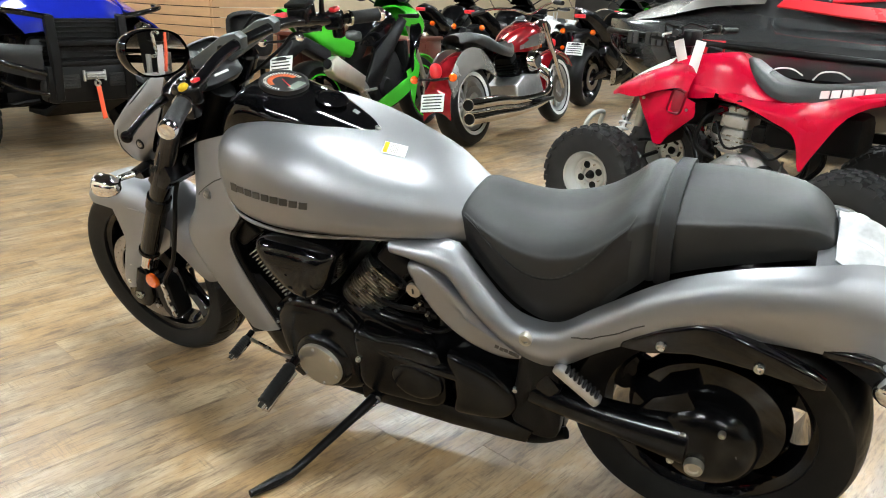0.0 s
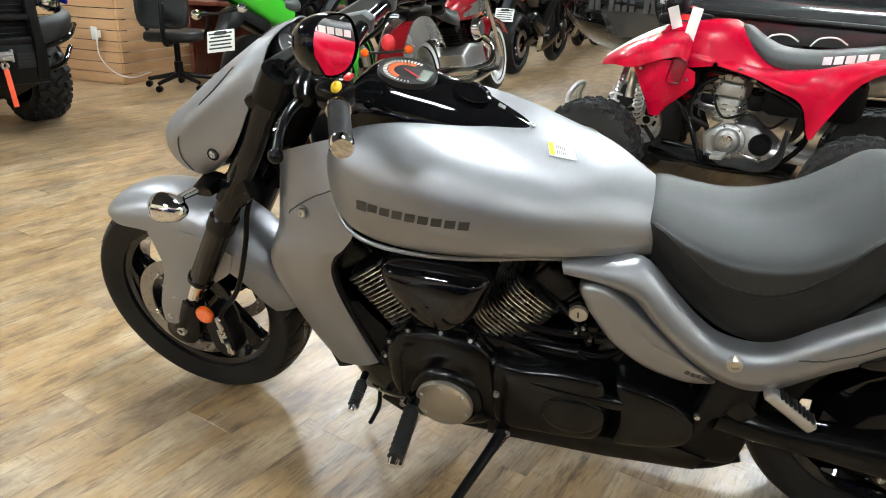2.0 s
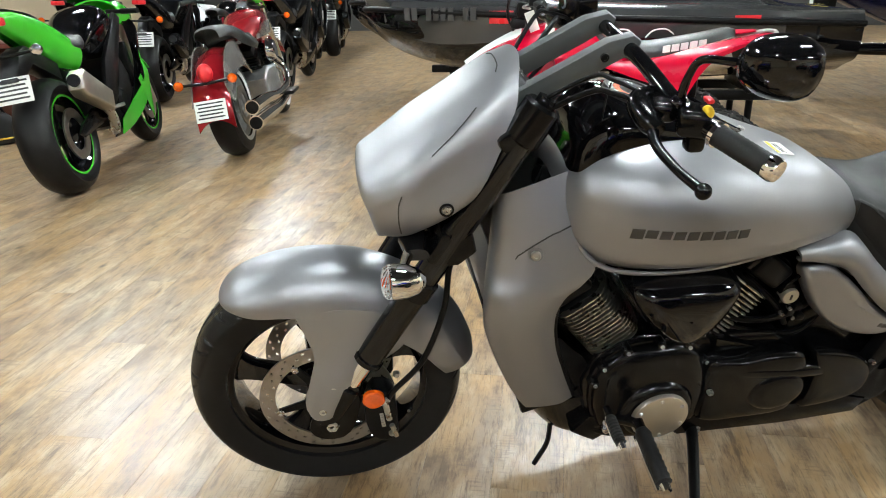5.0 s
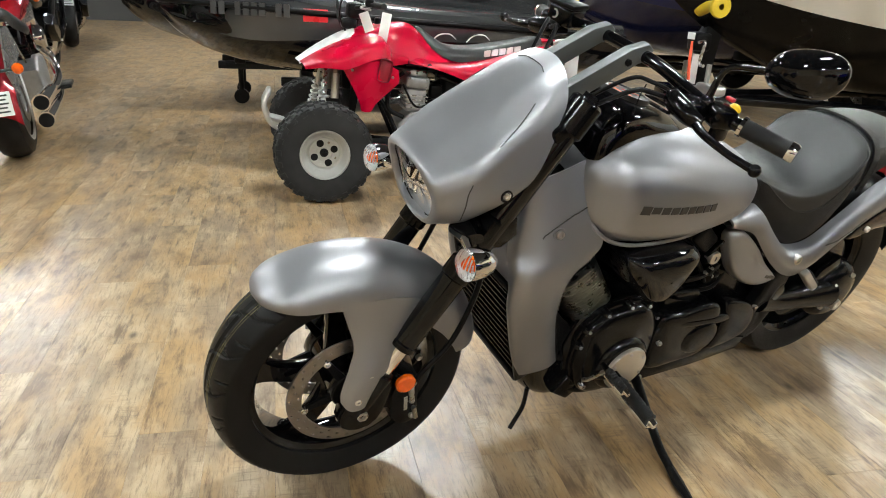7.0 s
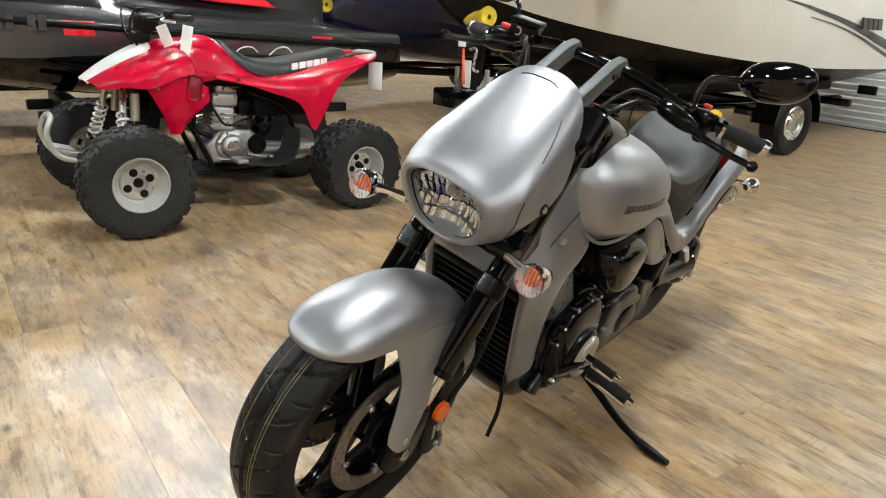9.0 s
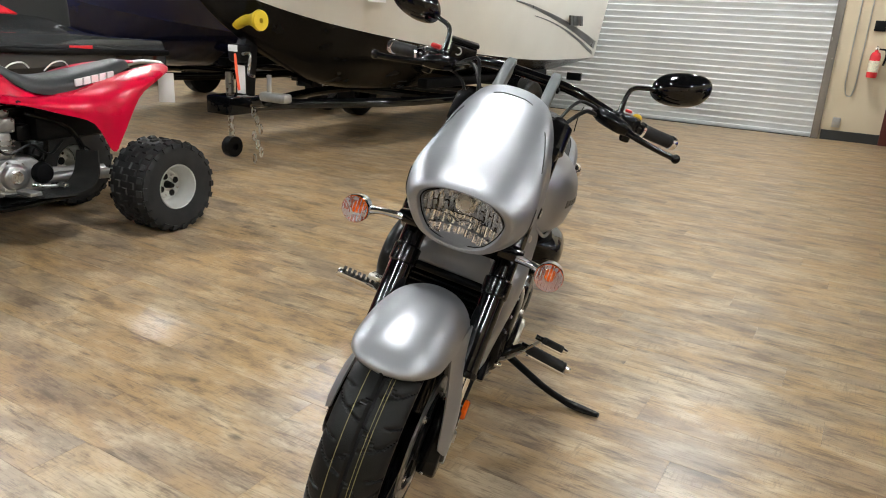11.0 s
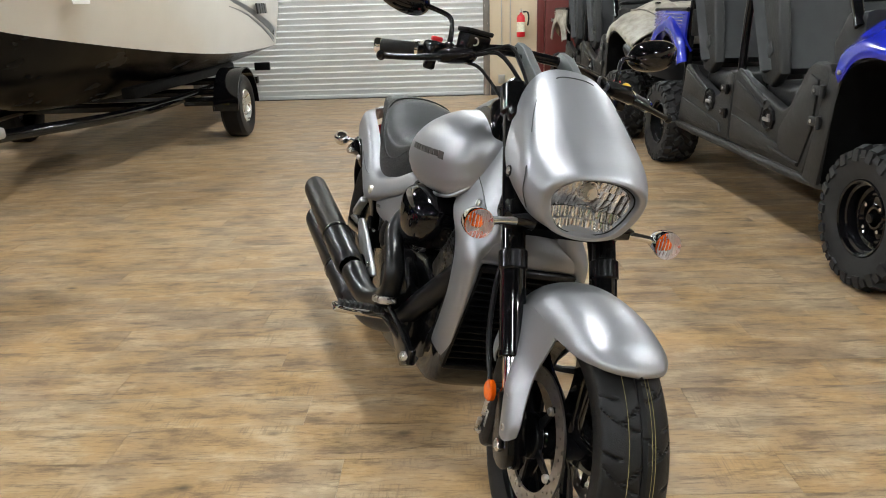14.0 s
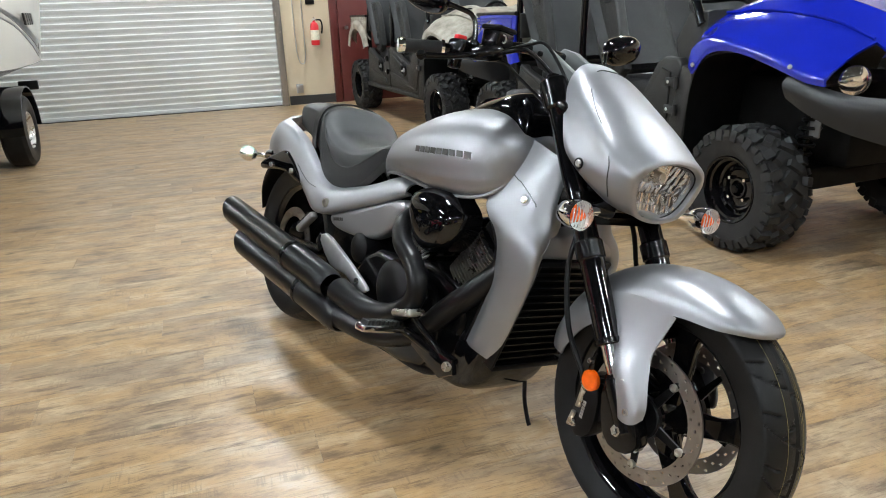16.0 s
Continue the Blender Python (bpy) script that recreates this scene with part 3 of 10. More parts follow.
part("lamp_shell", skin([lamp_loop(1.0, -0.03), [(1.52, y * 0.9, 0.83 + (z - 0.82) * 0.9) for x, y, z in ring], [(1.48, y * 0.4, 0.84 + (z - 0.82) * 0.4) for x, y, z in ring], [(1.478, y * 0.02, 0.84 + (z - 0.82) * 0.02) for x, y, z in ring]], 3, 4, True), M_BLACK, head)
part("cowl_bracket", join(prism([(1.39, 1.03), (1.44, 1.0), (1.50, 0.84), (1.48, 0.81), (1.445, 0.87), (1.395, 0.98)], -0.10, 0.10, 0.01), box((1.47, 0, 0.755), (0.08, 0.24, 0.035), 0.012)), M_SATIN, cowl)
for s in (1, -1):
    part("lamp_bracket", skin([[(1.535 + dx, (0.10 + k * 0.027) * s, 0.755 + dz * (1 - 0.2 * k)) for dx, dz in ((-0.03 + 0.006 * k, 0.018), (0.015, 0.02), (0.03 - 0.006 * k, 0), (0.015, -0.018), (-0.025, -0.016))] for k in range(3)], 4, 4, True, True), M_GLOSS, cowl, "gloss black lamp bracket")
# small rev counter in the cowl's back
tach = part("rev_counter", moved(prism([(-0.075, -0.05), (-0.06, 0.03), (0, 0.058), (0.06, 0.03), (0.075, -0.05), (0, -0.062)], -0.02, 0.012, 0.006, smooth=3), Matrix.Translation((1.325, 0, 1.035)) @ Matrix.Rotation(radians(90), 4, "Z") @ Matrix.Rotation(radians(40), 4, "X")), M_DIAL, cowl, "black rev counter with pale ticks")
TM = Matrix.Translation((1.325, 0, 1.035)) @ Matrix.Rotation(radians(90), 4, "Z") @ Matrix.Rotation(radians(40), 4, "X")
tick = [moved(box((0, 0, 0), (0.003, 0.001, 0.011)), TM @ Matrix.Translation((0.05 * math.cos(a), 0.0128, -0.02 + 0.05 * math.sin(a))) @ Matrix.Rotation(math.pi / 2 - a, 4, "Y")) for a in np.linspace(0.25, 2.9, 9)]
part("dial_ticks", join(*tick, moved(box((0, 0, 0), (0.05, 0.001, 0.006)), TM @ Matrix.Translation((0, 0.0128, -0.04)))), M_WHITE, tach)


def turn_signal(c, out, root, front=1):
    """A bullet lamp: chrome shell, clear fluted lens, amber bulb, chrome stalk. The lens looks along front * x."""
    m = Matrix.Translation(c) @ Matrix.Rotation(radians(90 * front), 4, "Y")
    shell = part("turn_signal", lathe([(0.0, -0.052), (0.012, -0.049), (0.024, -0.036), (0.031, -0.016), (0.0335, 0.004), (0.033, 0.012), (0.030, 0.013)], 32, m), M_CHROME, bike, "chrome bullet turn signal with clear lens")
    part("lens", lathe([(0.033, 0.012), (0.032, 0.020), (0.026, 0.027), (0.014, 0.031), (0.0, 0.032), (0.0, 0.029), (0.014, 0.028), (0.025, 0.024), (0.030, 0.018), (0.030, 0.012)], 32, m), M_GLASS, shell).visible_shadow = False
    part("bulb", lathe([(0, 0.010), (0.006, 0.008), (0.0085, 0.002), (0.009, -0.006), (0, -0.0105)], 20, m), M_AMBER, shell, "amber bulb")
    part("reflector", lathe([(0.030, 0.010), (0.026, -0.001), (0.016, -0.009), (0, -0.011)], 24, m), M_SILVER, shell)
    flutes = [moved(box((0, 0, 0), (0.002, 0.0009, 2 * math.sqrt(max(0.0, 0.028 ** 2 - y * y)))), Matrix.Translation((c[0] + front * 0.0165, c[1] + y, c[2]))) for y in np.linspace(-0.024, 0.024, 8)]
    part("lens_flutes", join(*flutes), M_SILVER, shell).visible_shadow = False
    part("stalk", tube([root, (Vector(root) + Vector(c)) / 2 + Vector((0, 0, 0.002)), Vector(c) - Vector((0, math.copysign(0.026, out), 0)) - Vector((0.012 * front, 0, 0))], [0.011, 0.009, 0.012], 14), M_CHROME, shell)
    return shell


turn_signal((1.573, 0.228, 0.75), 1, (1.548, 0.145, 0.754))
turn_signal((1.585, -0.245, 0.75), -1, (1.548, -0.145, 0.754))

# handlebar
XF = Matrix.Translation((-0.008, 0, -0.008)) @ Matrix.Diagonal((1, 0.965, 1, 1))
bar = part("handlebar", tube([(1.071, -0.417, 1.067), (1.12, -0.308, 1.080), (1.140, -0.235, 1.095), (1.155, -0.12, 1.12), (1.16, 0, 1.124), (1.155, 0.12, 1.12), (1.140, 0.235, 1.095), (1.12, 0.308, 1.080), (1.071, 0.417, 1.067)], 0.0135, 16, 6), M_GLOSS, bike, "gloss black drag handlebar")
for s in (1, -1):
    y = 0.066 * s
    arm = prism([(1.40, 0.995), (1.41, 1.025), (1.20, 1.14), (1.155, 1.15), (1.138, 1.138), (1.144, 1.112), (1.17, 1.106), (1.365, 1.0)], y - 0.014, y + 0.014, 0.006)
    riser = part("riser", arm, M_RISER, bar, "dark grey handlebar riser")
    for q in ((1.155, 1.128), (1.205, 1.112)):
        part("riser_bolt", bolt((q[0], y + 0.0175 * s, q[1]), (0, s, 0), 0.008, 0.004), M_BLACK, riser)
    d = Vector((-0.41, 0.91 * s, -0.115)).normalized()
    g0 = Vector((1.108, 0.335 * s, 1.077))
    prof = [(0, 0), (0.0165, 0), (0.019, 0.004)] + [(0.0172 + 0.0010 * (k % 2), 0.008 + 0.0045 * k) for k in range(20)] + [(0.0175, 0.1), (0, 0.1)]
    gm = Matrix.Translation(g0) @ d.to_track_quat("Z", "Y").to_matrix().to_4x4()
    grip = part("grip", lathe(prof, 24, gm), M_GRIP, bar, "ribbed black rubber grip")
    part("bar_end", lathe([(0, 0.118), (0.017, 0.117), (0.0195, 0.112), (0.0195, 0.10), (0.0175, 0.0985), (0, 0.0985)], 28, gm), M_CHROME, grip, "chrome bar end")
    part("grip_ring", lathe([(0.015, 0.006), (0.021, 0.006), (0.021, -0.002), (0.015, -0.002)], 28, gm, closed=True), M_CHROME, grip)
    # switch housing
    sw = join(moved(box((0, 0, 0), (0.052, 0.055, 0.046), 0.012, seg=3), Matrix.Translation((1.128, 0.295 * s, 1.083)) @ Matrix.Rotation(radians(-22 * s), 4, "Z")),
              moved(box((0, 0, 0), (0.03, 0.03, 0.05), 0.008), Matrix.Translation((1.122, 0.30 * s, 1.058))))
    switch = part("switch_housing", sw, M_SATIN, bar)
    # lever perch and lever
    part("lever_perch", join(moved(box((0, 0, 0), (0.045, 0.06, 0.034), 0.012, seg=3), Matrix.Translation((1.160, 0.245 * s, 1.085)) @ Matrix.Rotation(radians(-20 * s), 4, "Z")),
                             tube([(1.155, 0.20 * s, 1.09), (1.19, 0.22 * s, 1.088), (1.195, 0.27 * s, 1.078), (1.185, 0.30 * s, 1.07)], [0.014, 0.020, 0.020, 0.014], 12)), M_SATIN, bar)
    lever = part("lever", join(tube([(1.188, 0.275 * s, 1.074), (1.20, 0.33 * s, 1.062), (1.19, 0.39 * s, 1.05), (1.175, 0.435 * s, 1.043)], [0.011, 0.0085, 0.0075, 0.008], 12), ball((1.172, 0.445 * s, 1.042), 0.0125)), M_SATIN, bar, "black lever with ball end")
    # mirror
    part("mirror_stem", join(tube([(1.142, 0.262 * s, 1.10), (1.135, 0.262 * s, 1.145), (1.125, 0.272 * s, 1.172), (1.105, 0.31 * s, 1.183), (1.09, 0.335 * s, 1.187)], [0.0085, 0.0065, 0.0065, 0.0065, 0.008], 12), ball((1.142, 0.262 * s, 1.10), (0.016, 0.016, 0.012))), M_GLOSS, bar)
    shell_rows = []
    for dx, f in ((-0.012, 1.0), (0.0, 1.03), (0.018, 0.92), (0.034, 0.66), (0.042, 0.3), (0.044, 0.02)):
        shell_rows.append([(1.078 + dx, (0.394 + f * py) * s, 1.205 + f * (pz + 0.22 * py)) for py, pz in ((-0.075, -0.005), (-0.06, 0.03), (-0.02, 0.043), (0.035, 0.042), (0.07, 0.025), (0.078, -0.008), (0.055, -0.038), (0, -0.046), (-0.05, -0.034))])
    mir = part("mirror", skin(shell_rows, 4, 4, True), M_GLOSS, bar, "gloss black oval mirror")
    mg = bmesh.new()
    oval = cr([(1.069, (0.394 + 0.93 * py) * s, 1.205 + 0.93 * (pz + 0.22 * py)) for py, pz in ((-0.075, -0.005), (-0.06, 0.03), (-0.02, 0.043), (0.035, 0.042), (0.07, 0.025), (0.078, -0.008), (0.055, -0.038), (0, -0.046), (-0.05, -0.034))], 5, True)
    fc = mg.faces.new([mg.verts.new(p) for p in oval])
    rr_ = bmesh.ops.extrude_face_region(mg, geom=[fc])
    bmesh.ops.translate(mg, verts=[v for v in rr_["geom"] if isinstance(v, bmesh.types.BMVert)], vec=(0.002, 0, 0))
    part("mirror_glass", mg, M_MIRROR, mir, "mirror glass")
part("light_button", ball((1.117, 0.312, 1.104), (0.008, 0.014, 0.010)), M_YELLOW, bar, "yellow switch button")
part("light_button", box((1.105, 0.285, 1.112), (0.012, 0.02, 0.008), 0.003), M_RED, bar, "red switch button")
part("stop_button", box((1.12, -0.292, 1.112), (0.02, 0.03, 0.012), 0.004), M_RED, bar, "red engine stop switch")
res = part("brake_reservoir", join(moved(box((0, 0, 0), (0.055, 0.075, 0.045), 0.008, seg=3), Matrix.Translation((1.165, -0.205, 1.122)) @ Matrix.Rotation(radians(14), 4, "Z"))), M_SATIN, bar, "square black brake fluid reservoir")
part("reservoir_lid", moved(box((0, 0, 0), (0.06, 0.08, 0.012), 0.004), Matrix.Translation((1.165, -0.205, 1.149)) @ Matrix.Rotation(radians(14), 4, "Z")), M_BLACK, res)
part("sight_glass", lathe([(0.011, 0), (0.011, 0.004), (0.008, 0.004), (0.007, 0.001), (0, 0.001)], 20, Matrix.Translation((1.192, -0.212, 1.124)) @ Matrix.Rotation(radians(90), 4, "Y")), M_ALU, res)
for k, (a, b, c) in enumerate((((1.165, 0.215, 1.09), (1.25, 0.14, 1.10), (1.36, 0.10, 1.02)), ((1.16, 0.22, 1.075), (1.26, 0.16, 1.08), (1.37, 0.08, 0.98)), ((1.18, -0.20, 1.095), (1.28, -0.13, 1.12), (1.37, -0.08, 0.99)), ((1.15, -0.26, 1.065), (1.24, -0.14, 1.10), (1.37, -0.05, 0.97)), ((1.16, -0.23, 1.07), (1.22, -0.16, 1.04), (1.34, -0.1, 0.95)))):
    part("cable", tube([a, ((Vector(a) + Vector(b)) / 2 + Vector((0.01, 0, 0.012))), b, c], 0.0055 if k % 2 else 0.0045, 8), M_BLACK, bar)
part("cable_tie", tube([(1.22, 0.165, 1.098), (1.222, 0.16, 1.07), (1.225, 0.163, 1.03)], 0.0015, 6), M_BLACK, bar)
XF = Matrix()

# fuel tank
def egg(x, zt, zm, zb, hw, n=9, pu=0.75, pl=0.62, inset=0.8):
    out = []
    for k in range(n):
        a = math.pi * k / (n - 1)
        sy = abs(math.sin(a)) ** pu
        if a <= math.pi / 2:
            y, z = hw * sy, zm + (zt - zm) * abs(math.cos(a)) ** 0.95
        else:
            f = (a - math.pi / 2) / (math.pi / 2)
            y, z = hw * (1 - 0.16 * f ** 1.6 - (0.84) * max(0, f - 0.72) / 0.28 * 1.0), zm - (zm - zb) * min(1, f / 0.72) ** 0.85
        out.append((x, max(y, 0), z))
    return out


tank_rows = [egg(x, zt, zm, zb, hw) for x, zt, zm, zb, hw in (
    (1.252, 0.845, 0.822, 0.795, 0.070), (1.243, 0.893, 0.828, 0.765, 0.121), (1.215, 0.926, 0.826, 0.735, 0.166), (1.165, 0.948, 0.82, 0.712, 0.201), (1.08, 0.956, 0.81, 0.703, 0.224),
    (0.98, 0.946, 0.796, 0.704, 0.230), (0.88, 0.921, 0.782, 0.710, 0.221), (0.78, 0.886, 0.768, 0.714, 0.198), (0.69, 0.856, 0.755, 0.710, 0.163), (0.62, 0.815, 0.742, 0.698, 0.124), (0.575, 0.785, 0.735, 0.690, 0.096))]
tank = part("fuel_tank", skin(both(tank_rows), 5, 4), M_GREY, bike, "satin grey teardrop fuel tank", sharp=60)
for s in (1, -1):
    part("tank_seam", tube([(1.235, 0.125 * s, 0.775), (1.19, 0.170 * s, 0.722), (1.10, 0.188 * s, 0.700), (0.95, 0.192 * s, 0.701), (0.80, 0.169 * s, 0.710), (0.69, 0.142 * s, 0.707), (0.60, 0.095 * s, 0.690)], 0.005, 8), M_GREY, tank)


bpy.context.view_layer.update()


def tank_y(x, z):
    """The tank's half width at a place on its side."""
    hit, p, n, i = tank.ray_cast((x, 0.6, z), (0, -1, 0))
    return p.y if hit else 0.2


# nine raised letter blocks on each side of the tank
for s in (1, -1):
    for k in range(9):
        x0 = 1.147 - 0.0262 * k
        z0 = 0.824 - 0.0014 * k
        w, h = 0.0205 if k else 0.022, 0.0165 if k else 0.021
        bm = bmesh.new()
        quad = []
        for fx, fz in ((0, 0), (1, 0), (1, 1), (0, 1)):
            px, pz = x0 - w * fx - 0.003 * fz, z0 - h + h * fz
            quad.append((px, (tank_y(px, pz) + 0.0012) * s, pz))
        n = Vector((0, s, 0.15)).normalized() * 0.0022
        lo = [bm.verts.new(Vector(q) - n) for q in quad]
        hi = [bm.verts.new(Vector(q) + n * 0.4) for q in quad]
        bm.faces.new(hi), bm.faces.new(lo[::-1])
        for i in range(4):
            bm.faces.new((lo[i], lo[(i + 1) % 4], hi[(i + 1) % 4], hi[i]))
        part("tank_badge", bm, M_DECAL, tank)
# instrument console
rows = []
for x, zt, hw, th in ((1.24, 0.915, 0.105, 0.05), (1.222, 0.978, 0.112, 0.06), (1.18, 1.018, 0.112, 0.055), (1.13, 1.022, 0.108, 0.05), (1.06, 1.006, 0.102, 0.05), (0.98, 0.984, 0.09, 0.045), (0.90, 0.951, 0.068, 0.04), (0.84, 0.922, 0.045, 0.03), (0.815, 0.908, 0.026, 0.02), (0.808, 0.90, 0.008, 0.015)):
    rows.append([(x, 0, zt), (x, hw * 0.5, zt - 0.004), (x, hw * 0.82, zt - 0.016), (x - 0.003, hw, zt - th * 0.75), (x - 0.004, hw * 1.06, zt - th - 0.02)])
rows = [[(x, y, z - 0.015) for x, y, z in r_] for r_ in rows]
console = part("console", skin(both(rows), 5, 5), M_GLOSS, tank, "gloss black tank console", sharp=70)
CM = Matrix.Translation((1.095, 0, 1.0035)) @ Matrix.Rotation(radians(-12), 4, "Y")
dial = part("speedometer", moved(lathe([(0, 0.001), (0.052, 0.001), (0.054, 0.004), (0.060, 0.004), (0.061, -0.008), (0, -0.008)], 44), CM), M_DIAL, console, "round speedometer with orange scale")
part("scale_ticks", join(*[moved(box((0, 0, 0), (0.008, 0.0024, 0.001)), CM @ Matrix.Translation((0.046 * math.cos(a), 0.046 * math.sin(a), 0.0014)) @ Matrix.Rotation(a, 4, "Z")) for a in np.linspace(-1.9, 1.9, 26)]), M_WHITE, dial)
part("orange_scale", join(*[moved(box((0, 0, 0), (0.012, 0.0045, 0.001)), CM @ Matrix.Translation((0.034 * math.cos(a), 0.034 * math.sin(a), 0.0014)) @ Matrix.Rotation(a, 4, "Z")) for a in np.linspace(-1.7, 1.2, 16)]), M_ORANGE, dial)
part("needle", moved(box((0.012, 0, 0.003), (0.045, 0.003, 0.001)), CM @ Matrix.Rotation(radians(150), 4, "Z")), M_RED, dial)
part("fuel_display", moved(box((0, 0, 0), (0.022, 0.05, 0.003), 0.001), CM @ Matrix.Translation((-0.036, 0.0, 0.001))), M_LCD, dial, "small grey display")
part("filler_cap", moved(lathe([(0.040, 0), (0.040, 0.004), (0.034, 0.006), (0.032, 0.003), (0, 0.003)], 36), Matrix.Translation((0.965, -0.004, 0.9685)) @ Matrix.Rotation(radians(-19), 4, "Y")), M_GLOSS, console, "round fuel filler lid")
part("console_bolt", bolt((0.842, 0, 0.910), (-0.4, 0, 1), 0.008, 0.004), M_STEEL, console)
part("console_label", moved(box((0, 0, 0), (0.016, 0.014, 0.001)), Matrix.Translation((0.905, -0.012, 0.9405)) @ Matrix.Rotation(radians(-27), 4, "Y")), M_THREAD, console)
hit, sp, sn, si = tank.ray_cast((0.775, 0.045, 1.2), (0, 0, -1))
sxv = (Vector((-0.9, -0.25, 0)) - sn * Vector((-0.9, -0.25, 0)).dot(sn)).normalized()
syv = sn.cross(sxv)
SM = Matrix.Translation(sp + sn * 0.0012) @ Matrix((sxv, syv, sn)).transposed().to_4x4()
stick = part("sticker", moved(box((0, 0, 0), (0.055, 0.045, 0.0012)), SM), M_WHITE, tank, "white warning sticker with yellow band")
part("sticker_band", moved(box((-0.021, 0.0, 0.0009), (0.010, 0.040, 0.001)), SM), M_YELLOW, stick)
part("sticker_print", join(*[moved(box((0.006 - 0.004 * k, 0, 0.0008), (0.0012, 0.036, 0.0006)), SM) for k in range(5)]), M_THREAD, stick)

# radiator shrouds, radiator and belly cowl
for s in (1, -1):
    rows = [[(1.235, 0.085 * s, 0.885), (1.29, 0.092 * s, 0.87), (1.335, 0.092 * s, 0.855), (1.362, 0.082 * s, 0.84), (1.37, 0.066 * s, 0.835), (1.362, 0.05 * s, 0.835)],
            [(1.225, 0.125 * s, 0.80), (1.285, 0.126 * s, 0.785), (1.34, 0.118 * s, 0.765), (1.372, 0.102 * s, 0.745), (1.378, 0.080 * s, 0.735), (1.368, 0.06 * s, 0.735)],
            [(1.185, 0.160 * s, 0.715), (1.26, 0.156 * s, 0.70), (1.335, 0.148 * s, 0.690), (1.378, 0.122 * s, 0.675), (1.384, 0.092 * s, 0.665), (1.372, 0.07 * s, 0.66)],
            [(1.205, 0.166 * s, 0.672), (1.275, 0.168 * s, 0.660), (1.345, 0.166 * s, 0.650), (1.388, 0.148 * s, 0.637), (1.392, 0.118 * s, 0.625), (1.380, 0.09 * s, 0.62)],
            [(1.238, 0.164 * s, 0.638), (1.29, 0.172 * s, 0.628), (1.353, 0.171 * s, 0.615), (1.393, 0.157 * s, 0.602), (1.395, 0.138 * s, 0.596), (1.380, 0.128 * s, 0.592)],
            [(1.253, 0.158 * s, 0.58), (1.295, 0.170 * s, 0.572), (1.352, 0.169 * s, 0.560), (1.387, 0.156 * s, 0.55), (1.388, 0.140 * s, 0.547), (1.366, 0.130 * s, 0.547)],
            [(1.240, 0.148 * s, 0.49), (1.275, 0.161 * s, 0.482), (1.325, 0.160 * s, 0.470), (1.358, 0.149 * s, 0.461), (1.358, 0.138 * s, 0.458), (1.336, 0.130 * s, 0.458)],
            [(1.210, 0.142 * s, 0.400), (1.243, 0.153 * s, 0.392), (1.288, 0.151 * s, 0.381), (1.322, 0.141 * s, 0.372), (1.322, 0.134 * s, 0.370), (1.302, 0.130 * s, 0.370)],
            [(1.176, 0.138 * s, 0.312), (1.206, 0.147 * s, 0.305), (1.245, 0.142 * s, 0.296), (1.279, 0.132 * s, 0.288), (1.279, 0.128 * s, 0.287), (1.262, 0.126 * s, 0.287)]]
    sh = part("radiator_shroud", thick(skin(rows, 6, 6), 0.005 * -s), M_GREY, bike, "satin grey radiator shroud")
    bpy.context.view_layer.update()
    on_shroud = lambda x, y, z: sh.closest_point_on_mesh(Vector((x, y * s, z)))[1]
    sb = on_shroud(1.306, 0.16, 0.738)
    part("shroud_bolt", bolt(sb + Vector((0, 0.002 * s, 0)), (0.2, s, 0.25), 0.010, 0.006), M_STEEL, sh)
    part("bolt_cup", lathe([(0.012, 0.002), (0.015, 0.0025), (0.016, 0), (0.012, -0.004)], 24, Matrix.Translation(sb) @ Vector((0.2, s, 0.25)).to_track_quat("Z", "Y").to_matrix().to_4x4()), M_GREY, sh)
    part("shroud_seam", tube([on_shroud(x, 0.2, z) for x, z in cr([(1.228, 0.822), (1.30, 0.782), (1.371, 0.745)], 6)], 0.0016, 6, 1), M_INK, sh)
    part("shroud_lip", tube([(1.19, 0.152 * s, 0.685), (1.238, 0.156 * s, 0.632), (1.250, 0.150 * s, 0.575), (1.236, 0.141 * s, 0.487), (1.205, 0.135 * s, 0.40), (1.170, 0.131 * s, 0.312)], 0.009, 8), M_BLACK, sh)
    part("engine_guard", thick(skin([[(1.236, 0.138 * s, 0.49), (1.22, 0.118 * s, 0.48)], [(1.230, 0.138 * s, 0.46), (1.19, 0.122 * s, 0.45)], [(1.20, 0.132 * s, 0.40), (1.15, 0.125 * s, 0.41)], [(1.168, 0.130 * s, 0.31), (1.12, 0.12 * s, 0.32)]], 4, 3), 0.004), M_BLACK, sh)
part("shroud_bridge", thick(skin([[(1.372, y, 0.672 + 0.012 * math.cos(y * 12)) for y in (-0.10, -0.05, 0, 0.05, 0.10)], [(1.394, y, 0.640) for y in (-0.12, -0.06, 0, 0.06, 0.12)], [(1.396, y, 0.605) for y in (-0.142, -0.07, 0, 0.07, 0.142)], [(1.378, y, 0.596) for y in (-0.142, -0.07, 0, 0.07, 0.142)]], 4, 4), 0.005), M_GREY, bike, "grey panel joining the shrouds above the radiator")
RM = Matrix.Translation((1.318, 0, 0.437)) @ Matrix.Rotation(radians(18.4), 4, "Y")
rad = part("radiator", moved(box((-0.012, 0, 0), (0.035, 0.262, 0.345), 0.004), RM), M_DARK, bike, "black finned radiator")
for k in range(15):
    part("radiator_fin", moved(box((0.012, 0, -0.16 + 0.0228 * k), (0.02, 0.255, 0.004)), RM @ Matrix.Translation((0, 0, 0)) ), M_SATIN, rad)
